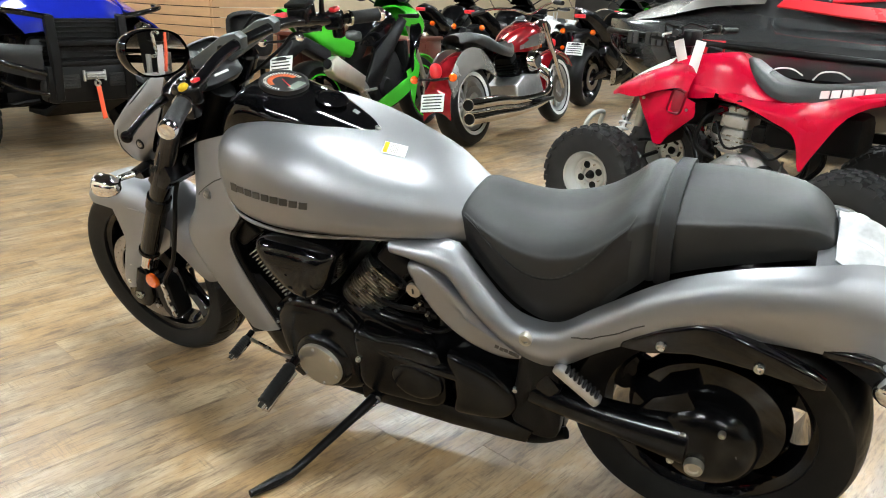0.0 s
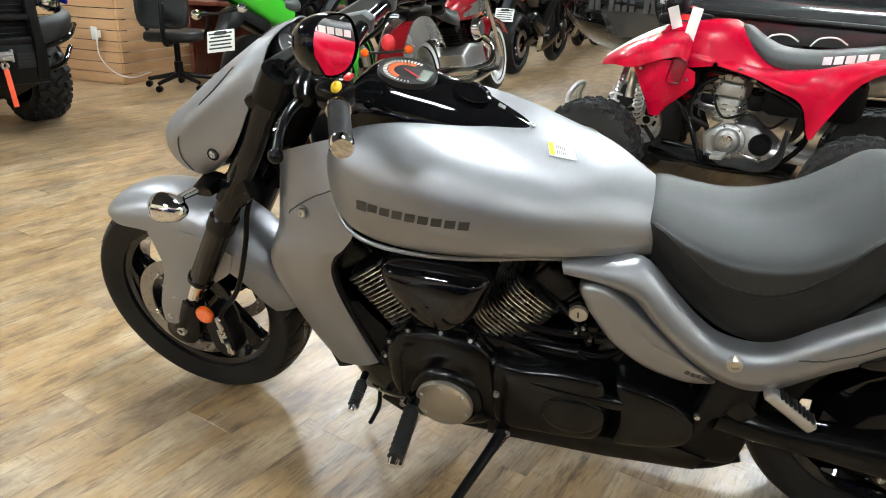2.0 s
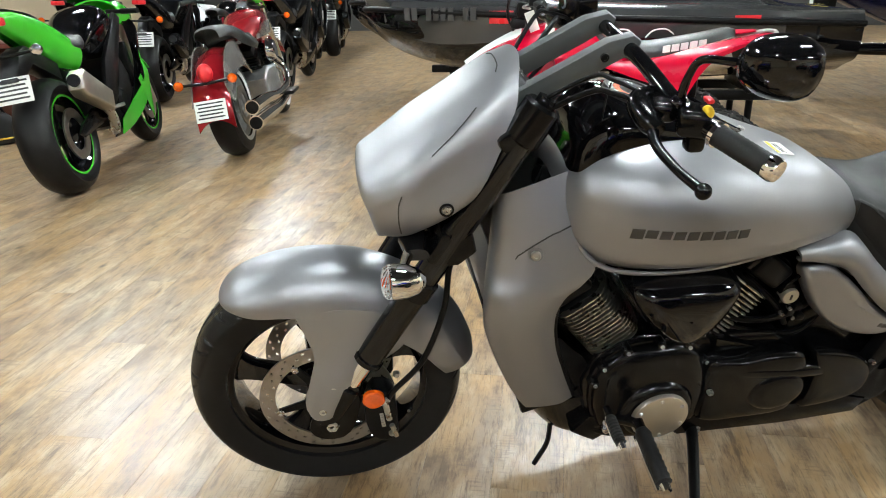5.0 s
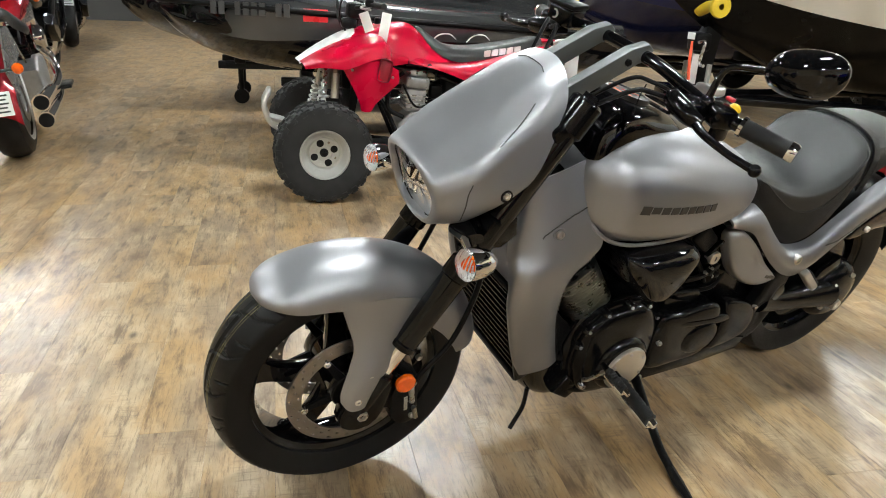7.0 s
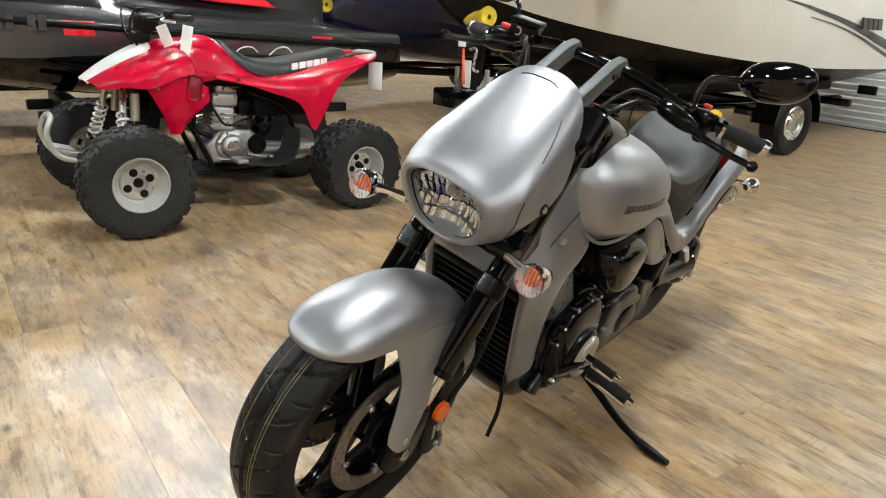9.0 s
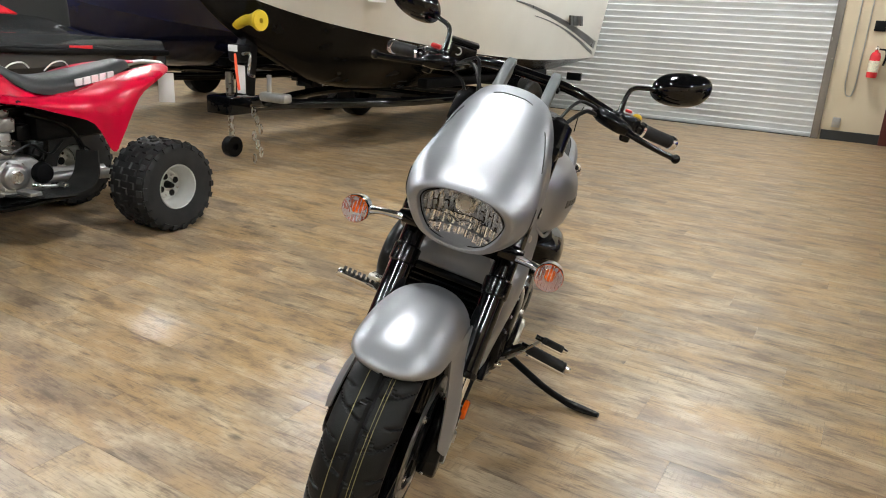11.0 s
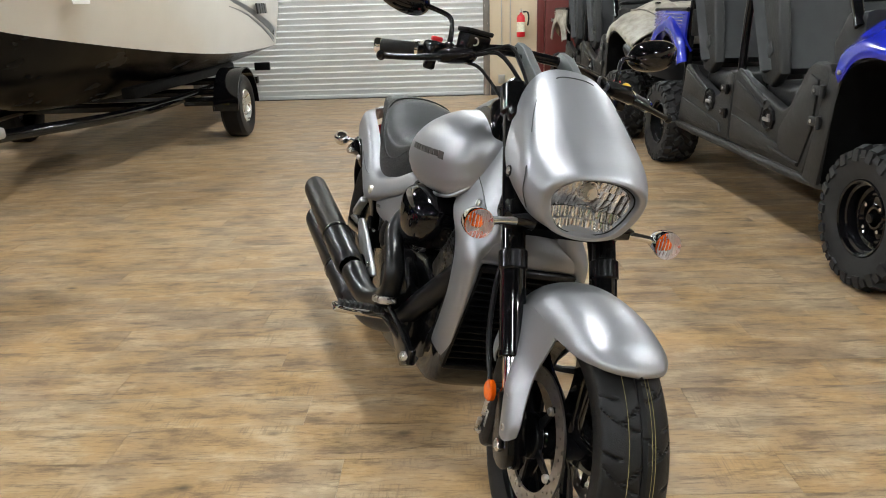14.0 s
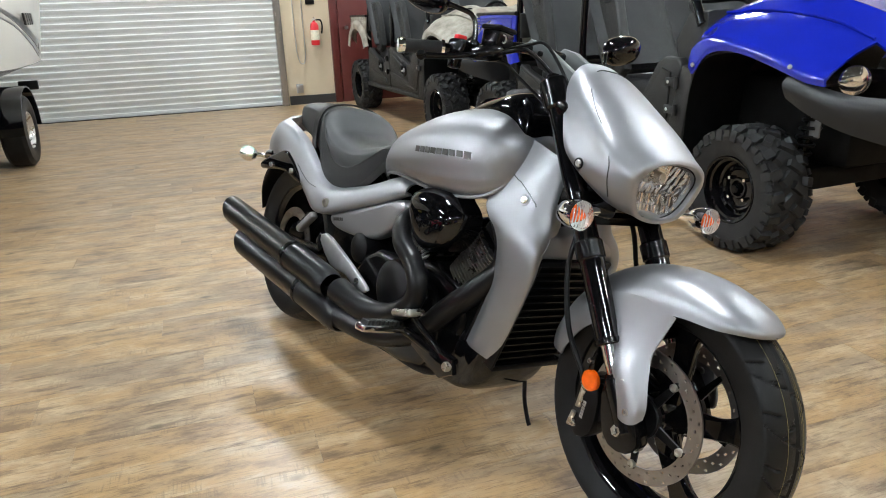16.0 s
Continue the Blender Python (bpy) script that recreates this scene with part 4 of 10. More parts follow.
part("radiator_frame", join(*[moved(box((0.006, 0.131 * s, 0), (0.04, 0.010, 0.345), 0.003), RM) for s in (1, -1)], moved(box((0.008, 0, 0.165), (0.04, 0.262, 0.018), 0.004), RM), moved(box((0.008, 0, -0.168), (0.04, 0.262, 0.016), 0.004), RM)), M_BLACK, rad)
rows = [[(1.08, 0, 0.160), (1.08, 0.10, 0.163), (1.085, 0.130, 0.185), (1.10, 0.137, 0.30)], [(1.15, 0, 0.158), (1.15, 0.095, 0.162), (1.155, 0.128, 0.19), (1.165, 0.137, 0.308)], [(1.205, 0, 0.18), (1.205, 0.09, 0.185), (1.205, 0.122, 0.215), (1.205, 0.143, 0.302)], [(1.245, 0, 0.225), (1.244, 0.08, 0.228), (1.242, 0.108, 0.245), (1.243, 0.131, 0.294)], [(1.27, 0, 0.278), (1.27, 0.07, 0.278), (1.272, 0.09, 0.28), (1.275, 0.101, 0.286)]]
part("belly_cowl", thick(skin(both(rows), 4, 4), -0.005), M_GLOSS, bike, "gloss black belly cowl")
part("drain_hose", tube([(1.20, 0.10, 0.18), (1.205, 0.11, 0.12), (1.225, 0.115, 0.07), (1.235, 0.118, 0.05)], 0.0065, 8), M_BLACK, bike)

# engine
engine = part("engine", join(
    prism([(0.62, 0.20), (0.60, 0.36), (0.70, 0.46), (0.86, 0.47), (1.0, 0.49), (1.12, 0.46), (1.16, 0.36), (1.14, 0.22), (1.05, 0.17), (0.8, 0.165)], -0.15, 0.15, 0.025, 3),
    prism([(0.34, 0.20), (0.35, 0.50), (0.50, 0.56), (0.66, 0.50), (0.70, 0.30), (0.66, 0.19)], -0.13, 0.13, 0.02, 3)), M_SATIN, bike, "satin black V-twin engine block")


def cylinder(base, d, name):
    """A finned barrel with its head, raked along d."""
    d = Vector(d).normalized()
    m = Matrix.Translation(base) @ d.to_track_quat("Z", "Y").to_matrix().to_4x4()
    c = part("cylinder", moved(box((0, 0, 0.09), (0.20, 0.09, 0.22), 0.02, seg=3), m), M_DARK, engine, "black finned engine cylinder")
    for k in range(15):
        plate = [(0.142 * math.copysign(abs(math.cos(t)) ** 0.45, math.cos(t)), 0.071 * math.copysign(abs(math.sin(t)) ** 0.45, math.sin(t))) for t in np.linspace(0, 2 * math.pi, 32, endpoint=False)]
        part("fin", moved(grid([[(x, y, z) for x, y in plate] for z in (0, 0.0026)], close_v=True, caps=True), m @ Matrix.Translation((0, 0, 0.030 + 0.0112 * k))), M_STEEL, c)
    part("barrel", moved(box((0, 0, 0.108), (0.256, 0.118, 0.175), 0.02), m), M_DARK, c)
    part("head", moved(box((0, 0, 0.245), (0.262, 0.12, 0.075), 0.022, seg=3), m), M_SATIN, c)
    for s in (1, -1):
        part("head_cover", moved(box((0.126 * s, 0, 0.245), (0.03, 0.09, 0.06), 0.012, seg=3), m), M_BLACK, c)
    return c


cylinder((1.068, 0, 0.435), (0.61, 0, 0.79), "front")
cylinder((0.912, 0, 0.437), (-0.62, 0, 0.78), "rear")
for s in (1, -1):
    # air cleaner: a gloss teardrop that narrows downwards
    rows = []
    xc = 1.0 if s > 0 else 1.035
    shape = ((1.115, 0.668), (1.06, 0.69), (0.95, 0.69), (0.885, 0.672), (0.88, 0.64), (0.91, 0.57), (0.955, 0.525), (0.985, 0.52), (1.03, 0.54), (1.09, 0.605)) if s > 0 else ((1.15, 0.655), (1.10, 0.695), (1.03, 0.71), (0.945, 0.695), (0.918, 0.66), (0.935, 0.60), (0.975, 0.545), (1.03, 0.525), (1.10, 0.55), (1.145, 0.605))
    for dy, f in ((0.0, 1.0), (0.045, 1.0), (0.078, 0.94), (0.102, 0.76), (0.115, 0.42), (0.118, 0.03)):
        rows.append([(xc + (x - xc) * f, (0.135 + dy) * s, 0.615 + (z - 0.615) * f) for x, z in shape])
    part("air_cleaner", skin(rows, 4, 4, True), M_GLOSS, engine, "gloss black teardrop air cleaner cover")
    part("intake_neck", tube([(1.0, 0.0, 0.58), (1.0, 0.14 * s, 0.60)], 0.05, 16, 1), M_BLACK, engine)
# left side covers
clutch = part("clutch_cover", lathe([(0, 0.0), (0.072, 0.0), (0.080, -0.004), (0.086, -0.014), (0.091, -0.026), (0.100, -0.032), (0.102, -0.10)], 48, about_y((0.988, 0.213, 0.300))), M_SATIN, engine, "round satin black clutch cover")
part("cover_plate", lathe([(0, 0.010), (0.060, 0.010), (0.066, 0.0085), (0.068, 0.004), (0.068, -0.004), (0, -0.004)], 48, about_y((0.988, 0.215, 0.300))), M_COVER, clutch, "brushed metal round cover plate")
for k in range(6):
    a = k * math.pi / 3 + 0.4
    part("cover_screw", bolt((0.988 + 0.056 * math.cos(a), 0.2255, 0.300 + 0.056 * math.sin(a)), (0, 1, 0), 0.0048, 0.0025), M_ALU, clutch)
rim_pts = [(1.145, 0.38), (1.13, 0.43), (1.08, 0.475), (1.0, 0.485), (0.93, 0.475), (0.875, 0.42), (0.85, 0.33), (0.855, 0.25), (0.90, 0.20), (1.0, 0.18), (1.09, 0.20), (1.135, 0.28)]
dome = [[(0.99 + (x - 0.99) * f, y, 0.31 + (z - 0.31) * f) for x, z in rim_pts] for y, f in ((0.15, 0.95), (0.168, 0.95), (0.181, 0.90), (0.190, 0.80), (0.196, 0.62))]
cover = part("crankcase_cover", join(prism(rim_pts, 0.14, 0.160, 0.004, 2, smooth=3), skin(dome, 4, 4, True, True)), M_SATIN, engine, "satin black domed left crankcase cover")
for x, z in rim_pts[:8]:
    q = (0.99 + (x - 0.99) * 0.96, 0.31 + (z - 0.31) * 0.96)
    part("bolt_lug", lathe([(0, 0.176), (0.009, 0.176), (0.0115, 0.173), (0.013, 0.15), (0, 0.15)], 16, Matrix.Translation((q[0], 0, q[1])) @ Matrix.Rotation(radians(-90), 4, "X")), M_SATIN, cover)
    part("case_bolt", bolt((q[0], 0.176, q[1]), (0, 1, 0), 0.0045, 0.004), M_ALU, cover)
part("case_wedge", prism([(0.865, 0.475), (0.745, 0.435), (0.77, 0.425), (0.86, 0.43)], 0.13, 0.165, 0.006), M_SATIN, engine)
part("case_rib", tube([(0.86, 0.185, 0.40), (0.74, 0.19, 0.385), (0.62, 0.185, 0.37), (0.50, 0.165, 0.345)], [0.016, 0.02, 0.02, 0.014], 12), M_SATIN, engine)
for outline, c, deep in ((((0.875, 0.425), (0.80, 0.428), (0.73, 0.436), (0.66, 0.430), (0.632, 0.40), (0.622, 0.33), (0.630, 0.265), (0.66, 0.238), (0.76, 0.232), (0.87, 0.24), (0.885, 0.33)), (0.75, 0.335), 0.0),
                         (((0.615, 0.424), (0.55, 0.416), (0.49, 0.392), (0.450, 0.352), (0.440, 0.31), (0.455, 0.272), (0.50, 0.250), (0.57, 0.238), (0.607, 0.242), (0.600, 0.30), (0.606, 0.37)), (0.545, 0.33), -0.006)):
    gear = [[(c[0] + (x - c[0]) * f, dy + deep, c[1] + (z - c[1]) * f) for x, z in outline] for dy, f in ((0.12, 1.0), (0.178, 1.0), (0.192, 0.965), (0.200, 0.88), (0.205, 0.65), (0.207, 0.3))]
    part("gear_cover", skin(gear, 4, 4, True, True), M_SATIN, engine, "satin black gear cover")
part("gear_bulge", skin([[(0.70 + 0.075 * f * math.cos(t), 0.196 + dy, 0.325 + 0.06 * f * math.sin(t)) for t in np.linspace(0, 2 * math.pi, 12, endpoint=False)] for dy, f in ((0.0, 1.0), (0.012, 0.92), (0.02, 0.7), (0.023, 0.3), (0.0235, 0.02))], 4, 2, True), M_SATIN, engine)
part("lower_guard", prism([(0.90, 0.235), (0.62, 0.236), (0.47, 0.245), (0.40, 0.225), (0.42, 0.178), (0.62, 0.165), (0.90, 0.168)], 0.13, 0.176, 0.012, 2), M_SATIN, engine)
part("cover_bolt", bolt((0.442, 0.178, 0.36), (0, 1, 0), 0.007), M_STEEL, engine)
part("cover_bolt", bolt((0.868, 0.204, 0.345), (0, 1, 0), 0.007), M_STEEL, engine)
part("frame_tube", join(tube([(1.17, 0.125, 0.33), (1.05, 0.13, 0.175), (0.80, 0.135, 0.158), (0.45, 0.14, 0.165), (0.33, 0.13, 0.21)], 0.016, 12), tube([(1.17, -0.125, 0.33), (1.05, -0.13, 0.175), (0.80, -0.135, 0.158), (0.45, -0.14, 0.165), (0.33, -0.13, 0.21)], 0.016, 12),
     tube([(1.27, 0, 0.83), (1.0, 0.06, 0.74), (0.7, 0.08, 0.68), (0.45, 0.09, 0.55)], 0.022, 10), tube([(1.27, 0, 0.83), (1.0, -0.06, 0.74), (0.7, -0.08, 0.68), (0.45, -0.09, 0.55)], 0.022, 10)), M_BLACK, engine)
part("pivot_cover", skin([[(0.40 + (x - 0.40) * f, y + dy, 0.37 + (z - 0.37) * f) for x, y, z in ((0.424, 0.165, 0.482), (0.38, 0.168, 0.490), (0.343, 0.165, 0.475), (0.335, 0.162, 0.40), (0.333, 0.158, 0.30), (0.348, 0.150, 0.215), (0.40, 0.152, 0.205), (0.452, 0.152, 0.225), (0.458, 0.158, 0.30), (0.440, 0.163, 0.40))] for dy, f in ((-0.02, 1.0), (0.006, 1.0), (0.014, 0.93), (0.018, 0.7), (0.019, 0.05))], 4, 3, True), M_BLACK, bike, "black swingarm pivot cover")
# key lock between cylinder and side cover
lock = part("key_lock", join(prism([(0.69, 0.545), (0.726, 0.545), (0.729, 0.585), (0.71, 0.60), (0.688, 0.585)], 0.11, 0.145, 0.005), tube([(0.70, 0.12, 0.60), (0.705, 0.15, 0.625), (0.73, 0.15, 0.60)], 0.004, 8)), M_SATIN, engine, "ignition lock with keyhole")
part("lock_face", lathe([(0, 0.003), (0.018, 0.003), (0.020, 0), (0.020, -0.02), (0, -0.02)], 24, about_y((0.708, 0.150, 0.568))), M_COVER, lock)
part("keyhole", box((0.708, 0.154, 0.568), (0.004, 0.002, 0.014)), M_INK, lock)
for pts_, r_ in ((((0.86, 0.13, 0.52), (0.78, 0.14, 0.50), (0.68, 0.13, 0.50), (0.60, 0.12, 0.55)), 0.008), (((0.84, 0.12, 0.48), (0.75, 0.13, 0.455), (0.65, 0.14, 0.45), (0.58, 0.12, 0.50)), 0.006), (((0.80, 0.10, 0.60), (0.72, 0.12, 0.53), (0.68, 0.13, 0.47)), 0.007)):
    part("hose", tube(pts_, r_, 8), M_BLACK, engine)
for q in ((0.675, 0.53), (0.69, 0.515), (0.66, 0.50)):
    part("connector", join(box((q[0], 0.14, q[1]), (0.02, 0.02, 0.016), 0.004)), M_BLACK, engine)
    part("clip", bolt((q[0] + 0.02, 0.145, q[1]), (0, 1, 0), 0.005), M_STEEL, engine)

# side covers
for s in (1, -1):
    rows = []
    for dy, f in ((0.0, 1.0), (0.02, 0.985), (0.032, 0.93), (0.039, 0.78), (0.042, 0.45), (0.043, 0.05)):
        rows.append([(0.565 + (x - 0.565) * f, (0.142 + dy + 0.10 * (0.565 - x) * 0.25) * s, 0.555 + (z - 0.555) * f) for x, z in ((0.712, 0.648), (0.695, 0.662), (0.652, 0.657), (0.575, 0.602), (0.498, 0.530), (0.425, 0.476), (0.418, 0.455), (0.479, 0.445), (0.562, 0.468), (0.635, 0.520), (0.68, 0.580), (0.70, 0.615))])
    if s < 0:
        rows = []
        for dy, f in ((0.0, 1.0), (0.02, 0.985), (0.034, 0.94), (0.042, 0.80), (0.046, 0.45), (0.047, 0.05)):
            rows.append([(0.60 + (x - 0.60) * f, -0.135 - dy, 0.545 + (z - 0.545) * f) for x, z in ((0.378, 0.498), (0.435, 0.521), (0.50, 0.542), (0.66, 0.592), (0.80, 0.636), (0.838, 0.628), (0.832, 0.594), (0.775, 0.533), (0.70, 0.490), (0.61, 0.470), (0.50, 0.464), (0.41, 0.470))])
    sc = part("side_cover", skin(rows, 4, 4, True, True), M_GREY, bike, "satin grey side cover")
    bpy.context.view_layer.update()
    for k in range(6):
        x, z = (0.482 - 0.0125 * k, 0.482 - 0.0033 * k) if s > 0 else (0.425 + 0.0125 * k, 0.494 + 0.0025 * k)
        at = sc.closest_point_on_mesh(Vector((x, 0.25 * s, z)))[1]
        part("cover_mark", moved(box((0, 0, 0), (0.010, 0.0012, 0.011), 0.0003), Matrix.Translation(at) @ Matrix.Rotation(radians(-15 if s > 0 else -11), 4, "Y")), M_DECAL, sc)

# seat
def pad(rows_in, name, label, material, parent):
    rws = []
    for x, zt, hw, zb, crown in rows_in:
        r_ = []
        for k in range(9):
            a = math.radians(12.8 * k)
            if k < 7:
                y, z = hw * math.sin(a) ** 0.85 if k else 0, zt - crown * (1 - k / 4) * (k < 4) - 0.42 * (zt - zb) * (1 - abs(math.cos(a)) ** 0.8)
            else:
                y, z = hw * (0.985 if k == 7 else 0.93), zt - (zt - zb) * (0.66 if k == 7 else 1.0)
            r_.append((x, y, z))
        rws.append(r_)
    return part(name, skin(both(rws), 5, 4), material, parent, label, sharp=70)


seat = pad([(0.607, 0.765, 0.05, 0.735, 0.0), (0.60, 0.79, 0.085, 0.715, 0.0), (0.575, 0.797, 0.107, 0.69, 0.002), (0.52, 0.785, 0.127, 0.635, 0.006), (0.45, 0.775, 0.145, 0.585, 0.01), (0.38, 0.782, 0.158, 0.565, 0.014), (0.31, 0.805, 0.165, 0.585, 0.014), (0.255, 0.842, 0.165, 0.63, 0.01), (0.215, 0.877, 0.158, 0.675, 0.006), (0.185, 0.889, 0.146, 0.70, 0.004), (0.165, 0.882, 0.13, 0.72, 0.0)],
           "rider_seat", "black vinyl rider seat with stitched edge", M_SEAT, bike)
pillion = pad([(0.20, 0.855, 0.115, 0.70, 0.0), (0.165, 0.882, 0.132, 0.705, 0.0), (0.12, 0.886, 0.134, 0.735, 0.0), (0.04, 0.889, 0.128, 0.765, 0.0), (-0.04, 0.887, 0.112, 0.782, 0.0), (-0.10, 0.875, 0.09, 0.788, 0.0), (-0.135, 0.850, 0.068, 0.788, 0.0), (-0.15, 0.82, 0.045, 0.788, 0.0)],
              "pillion_seat", "black vinyl pillion seat", M_SEAT, bike)
for s in (1, -1):
    top = [(0.598, 0.075, 0.785), (0.570, 0.100, 0.772), (0.52, 0.122, 0.725), (0.46, 0.139, 0.690), (0.40, 0.152, 0.680), (0.34, 0.160, 0.700), (0.28, 0.162, 0.755), (0.240, 0.152, 0.822), (0.215, 0.140, 0.862), (0.202, 0.110, 0.884)]
    low = [(0.603, 0.082, 0.725), (0.580, 0.100, 0.700), (0.52, 0.126, 0.637), (0.45, 0.146, 0.588), (0.38, 0.159, 0.568), (0.31, 0.166, 0.588), (0.255, 0.166, 0.633), (0.222, 0.159, 0.672), (0.200, 0.155, 0.692), (0.180, 0.150, 0.706)]
    hug = lambda p: seat.closest_point_on_mesh(Vector((p[0], (p[1] + 0.05) * s, p[2])))[1]
    bpy.context.view_layer.update()
    a_, b_ = [hug(p) for p in top], [hug(p) for p in low]
    out_ = Vector((0, 0.002 * s, 0))
    # side panel and piping coloured darker than the top, for the flank's shade
    part("seat_side", thick(skin([[tuple(p + out_) for p in a_], [tuple(hug(tuple((Vector(p) + Vector(q)) / 2)) + out_ * 1.5) for p, q in zip(top, low)], [tuple(p + out_) for p in b_]], 5, 4), 0.002), M_SEAT2, seat, "grained black seat side panel, darkened for shade")
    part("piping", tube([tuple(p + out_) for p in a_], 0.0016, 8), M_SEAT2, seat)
    stitch = cr([tuple(p + out_ * 0.6 + Vector((0, -0.006 * s, 0.004))) for p in a_], 8)
    part("stitching", join(*[tube([seat.closest_point_on_mesh(Vector(p))[1], seat.closest_point_on_mesh(Vector(q))[1]], 0.0007, 4, 1) for p, q in zip(stitch[::2], stitch[1::2])]), M_THREAD, seat)
sx = [[(0.158 - 0.0 * k + 0.02 * (1 - abs(y) / 0.16) * 0 + dx, y, z) for y, z in ((-0.142, 0.715), (-0.146, 0.78), (-0.138, 0.835), (-0.10, 0.880), (0, 0.898), (0.10, 0.880), (0.138, 0.835), (0.146, 0.78), (0.142, 0.715))] for k, dx in ((0, -0.002), (1, -0.032))]
part("seat_strap", thick(skin(sx, 2, 4), 0.006), M_SEAT2, pillion, "black grab strap across the seat")

# tail
for s in (1, -1):
    rows = [[(0.748, 0.150 * s, 0.708), (0.746, 0.172 * s, 0.703), (0.740, 0.174 * s, 0.692), (0.735, 0.155 * s, 0.685)],
            [(0.69, 0.135 * s, 0.708), (0.688, 0.163 * s, 0.702), (0.682, 0.173 * s, 0.685), (0.68, 0.157 * s, 0.670)],
            [(0.60, 0.118 * s, 0.708), (0.598, 0.150 * s, 0.696), (0.602, 0.172 * s, 0.668), (0.606, 0.160 * s, 0.645)],
            [(0.535, 0.130 * s, 0.648), (0.53, 0.168 * s, 0.634), (0.540, 0.188 * s, 0.604), (0.548, 0.174 * s, 0.590)],
            [(0.48, 0.143 * s, 0.598), (0.475, 0.182 * s, 0.586), (0.478, 0.200 * s, 0.556), (0.485, 0.185 * s, 0.534)],
            [(0.425, 0.150 * s, 0.568), (0.42, 0.192 * s, 0.558), (0.41, 0.206 * s, 0.525), (0.415, 0.192 * s, 0.492)],
            [(0.34, 0.162 * s, 0.575), (0.335, 0.198 * s, 0.57), (0.335, 0.210 * s, 0.53), (0.335, 0.19 * s, 0.485)],
            [(0.25, 0.165 * s, 0.645), (0.245, 0.195 * s, 0.635), (0.24, 0.207 * s, 0.60), (0.235, 0.19 * s, 0.56)],
            [(0.12, 0.158 * s, 0.735), (0.12, 0.190 * s, 0.72), (0.12, 0.202 * s, 0.68), (0.11, 0.19 * s, 0.635)],
            [(0.0, 0.152 * s, 0.785), (0.0, 0.184 * s, 0.765), (0.0, 0.198 * s, 0.72), (0.0, 0.185 * s, 0.66)],
            [(-0.12, 0.125 * s, 0.802), (-0.12, 0.165 * s, 0.778), (-0.12, 0.182 * s, 0.73), (-0.12, 0.172 * s, 0.655)],
            [(-0.21, 0.085 * s, 0.80), (-0.215, 0.13 * s, 0.765), (-0.225, 0.152 * s, 0.715), (-0.23, 0.148 * s, 0.635)],
            [(-0.29, 0.04 * s, 0.765), (-0.295, 0.09 * s, 0.74), (-0.305, 0.118 * s, 0.70), (-0.31, 0.118 * s, 0.625)]]
    if s < 0:
        rows = [[(x, -0.125 - 0.02 * w, t + 0.012), (x, -0.160 - 0.02 * w, t), (x, -0.176 - 0.02 * w, (t + b) / 2), (x, -0.178 - 0.02 * w, b), (x, -0.155, b - 0.006)]
                for x, t, b, w in ((0.835, 0.690, 0.662, 0), (0.78, 0.698, 0.640, 0), (0.72, 0.684, 0.614, 0.2), (0.64, 0.655, 0.588, 0.4), (0.565, 0.632, 0.564, 0.6), (0.47, 0.608, 0.534, 1), (0.39, 0.594, 0.511, 1.3), (0.316, 0.606, 0.508, 1.4), (0.25, 0.643, 0.545, 1.3), (0.12, 0.725, 0.625, 1.1), (0.0, 0.765, 0.66, 0.8))] + [
                [(-0.12, -0.125, 0.802), (-0.12, -0.165, 0.778), (-0.12, -0.180, 0.73), (-0.12, -0.178, 0.69), (-0.12, -0.168, 0.655)],
                [(-0.21, -0.085, 0.80), (-0.215, -0.13, 0.765), (-0.225, -0.150, 0.715), (-0.228, -0.150, 0.67), (-0.23, -0.144, 0.635)],
                [(-0.29, -0.04, 0.765), (-0.295, -0.09, 0.74), (-0.305, -0.116, 0.70), (-0.308, -0.118, 0.66), (-0.31, -0.114, 0.625)]]
    tp = part("tail_panel", thick(skin(rows, 5, 5), 0.006 * -s), M_GREY, bike, "satin grey tail side panel")
    part("frame_bolt", lathe([(0, 0.002), (0.007, 0.002), (0.008, 0.005), (0.014, 0.005), (0.016, 0), (0.016, -0.012), (0, -0.012)], 24, Matrix.Translation((0.403, 0.207 * s, 0.548)) @ Matrix.Rotation(radians(-90 * s), 4, "X")), M_COVER, tp)
    bpy.context.view_layer.update()
    part("panel_seam", tube([tp.closest_point_on_mesh(Vector((x, 0.24 * s, z)))[1] for x, z in cr([(0.31, 0.60), (0.26, 0.602), (0.20, 0.628), (0.15, 0.655)], 5)], 0.0016, 6, 1), M_INK, tp)
    # gloss black fender strut
    st = part("fender_strut", prism([(0.20, 0.587), (0.17, 0.622), (0.06, 0.682), (-0.02, 0.672), (-0.155, 0.622), (-0.178, 0.600), (-0.16, 0.585), (-0.05, 0.60), (0.06, 0.605), (0.14, 0.585)], 0.175 * s, 0.208 * s, 0.010, 3, smooth=2), M_GLOSS, bike, "gloss black rear fender strut")
    for q in ((0.118, 0.617), (-0.062, 0.615)):
        part("strut_bolt", bolt((q[0], 0.210 * s, q[1]), (0, s, 0), 0.010, 0.007), M_STEEL, st)
    turn_signal((-0.295, 0.212 * s, 0.628), s, (-0.25, 0.125 * s, 0.625), -1)
    # rear indicator stay
    part("signal_stay", tube([(-0.16, 0.16 * s, 0.65), (-0.22, 0.155 * s, 0.645), (-0.26, 0.14 * s, 0.625)], 0.014, 10), M_GLOSS, bike)
rows = []
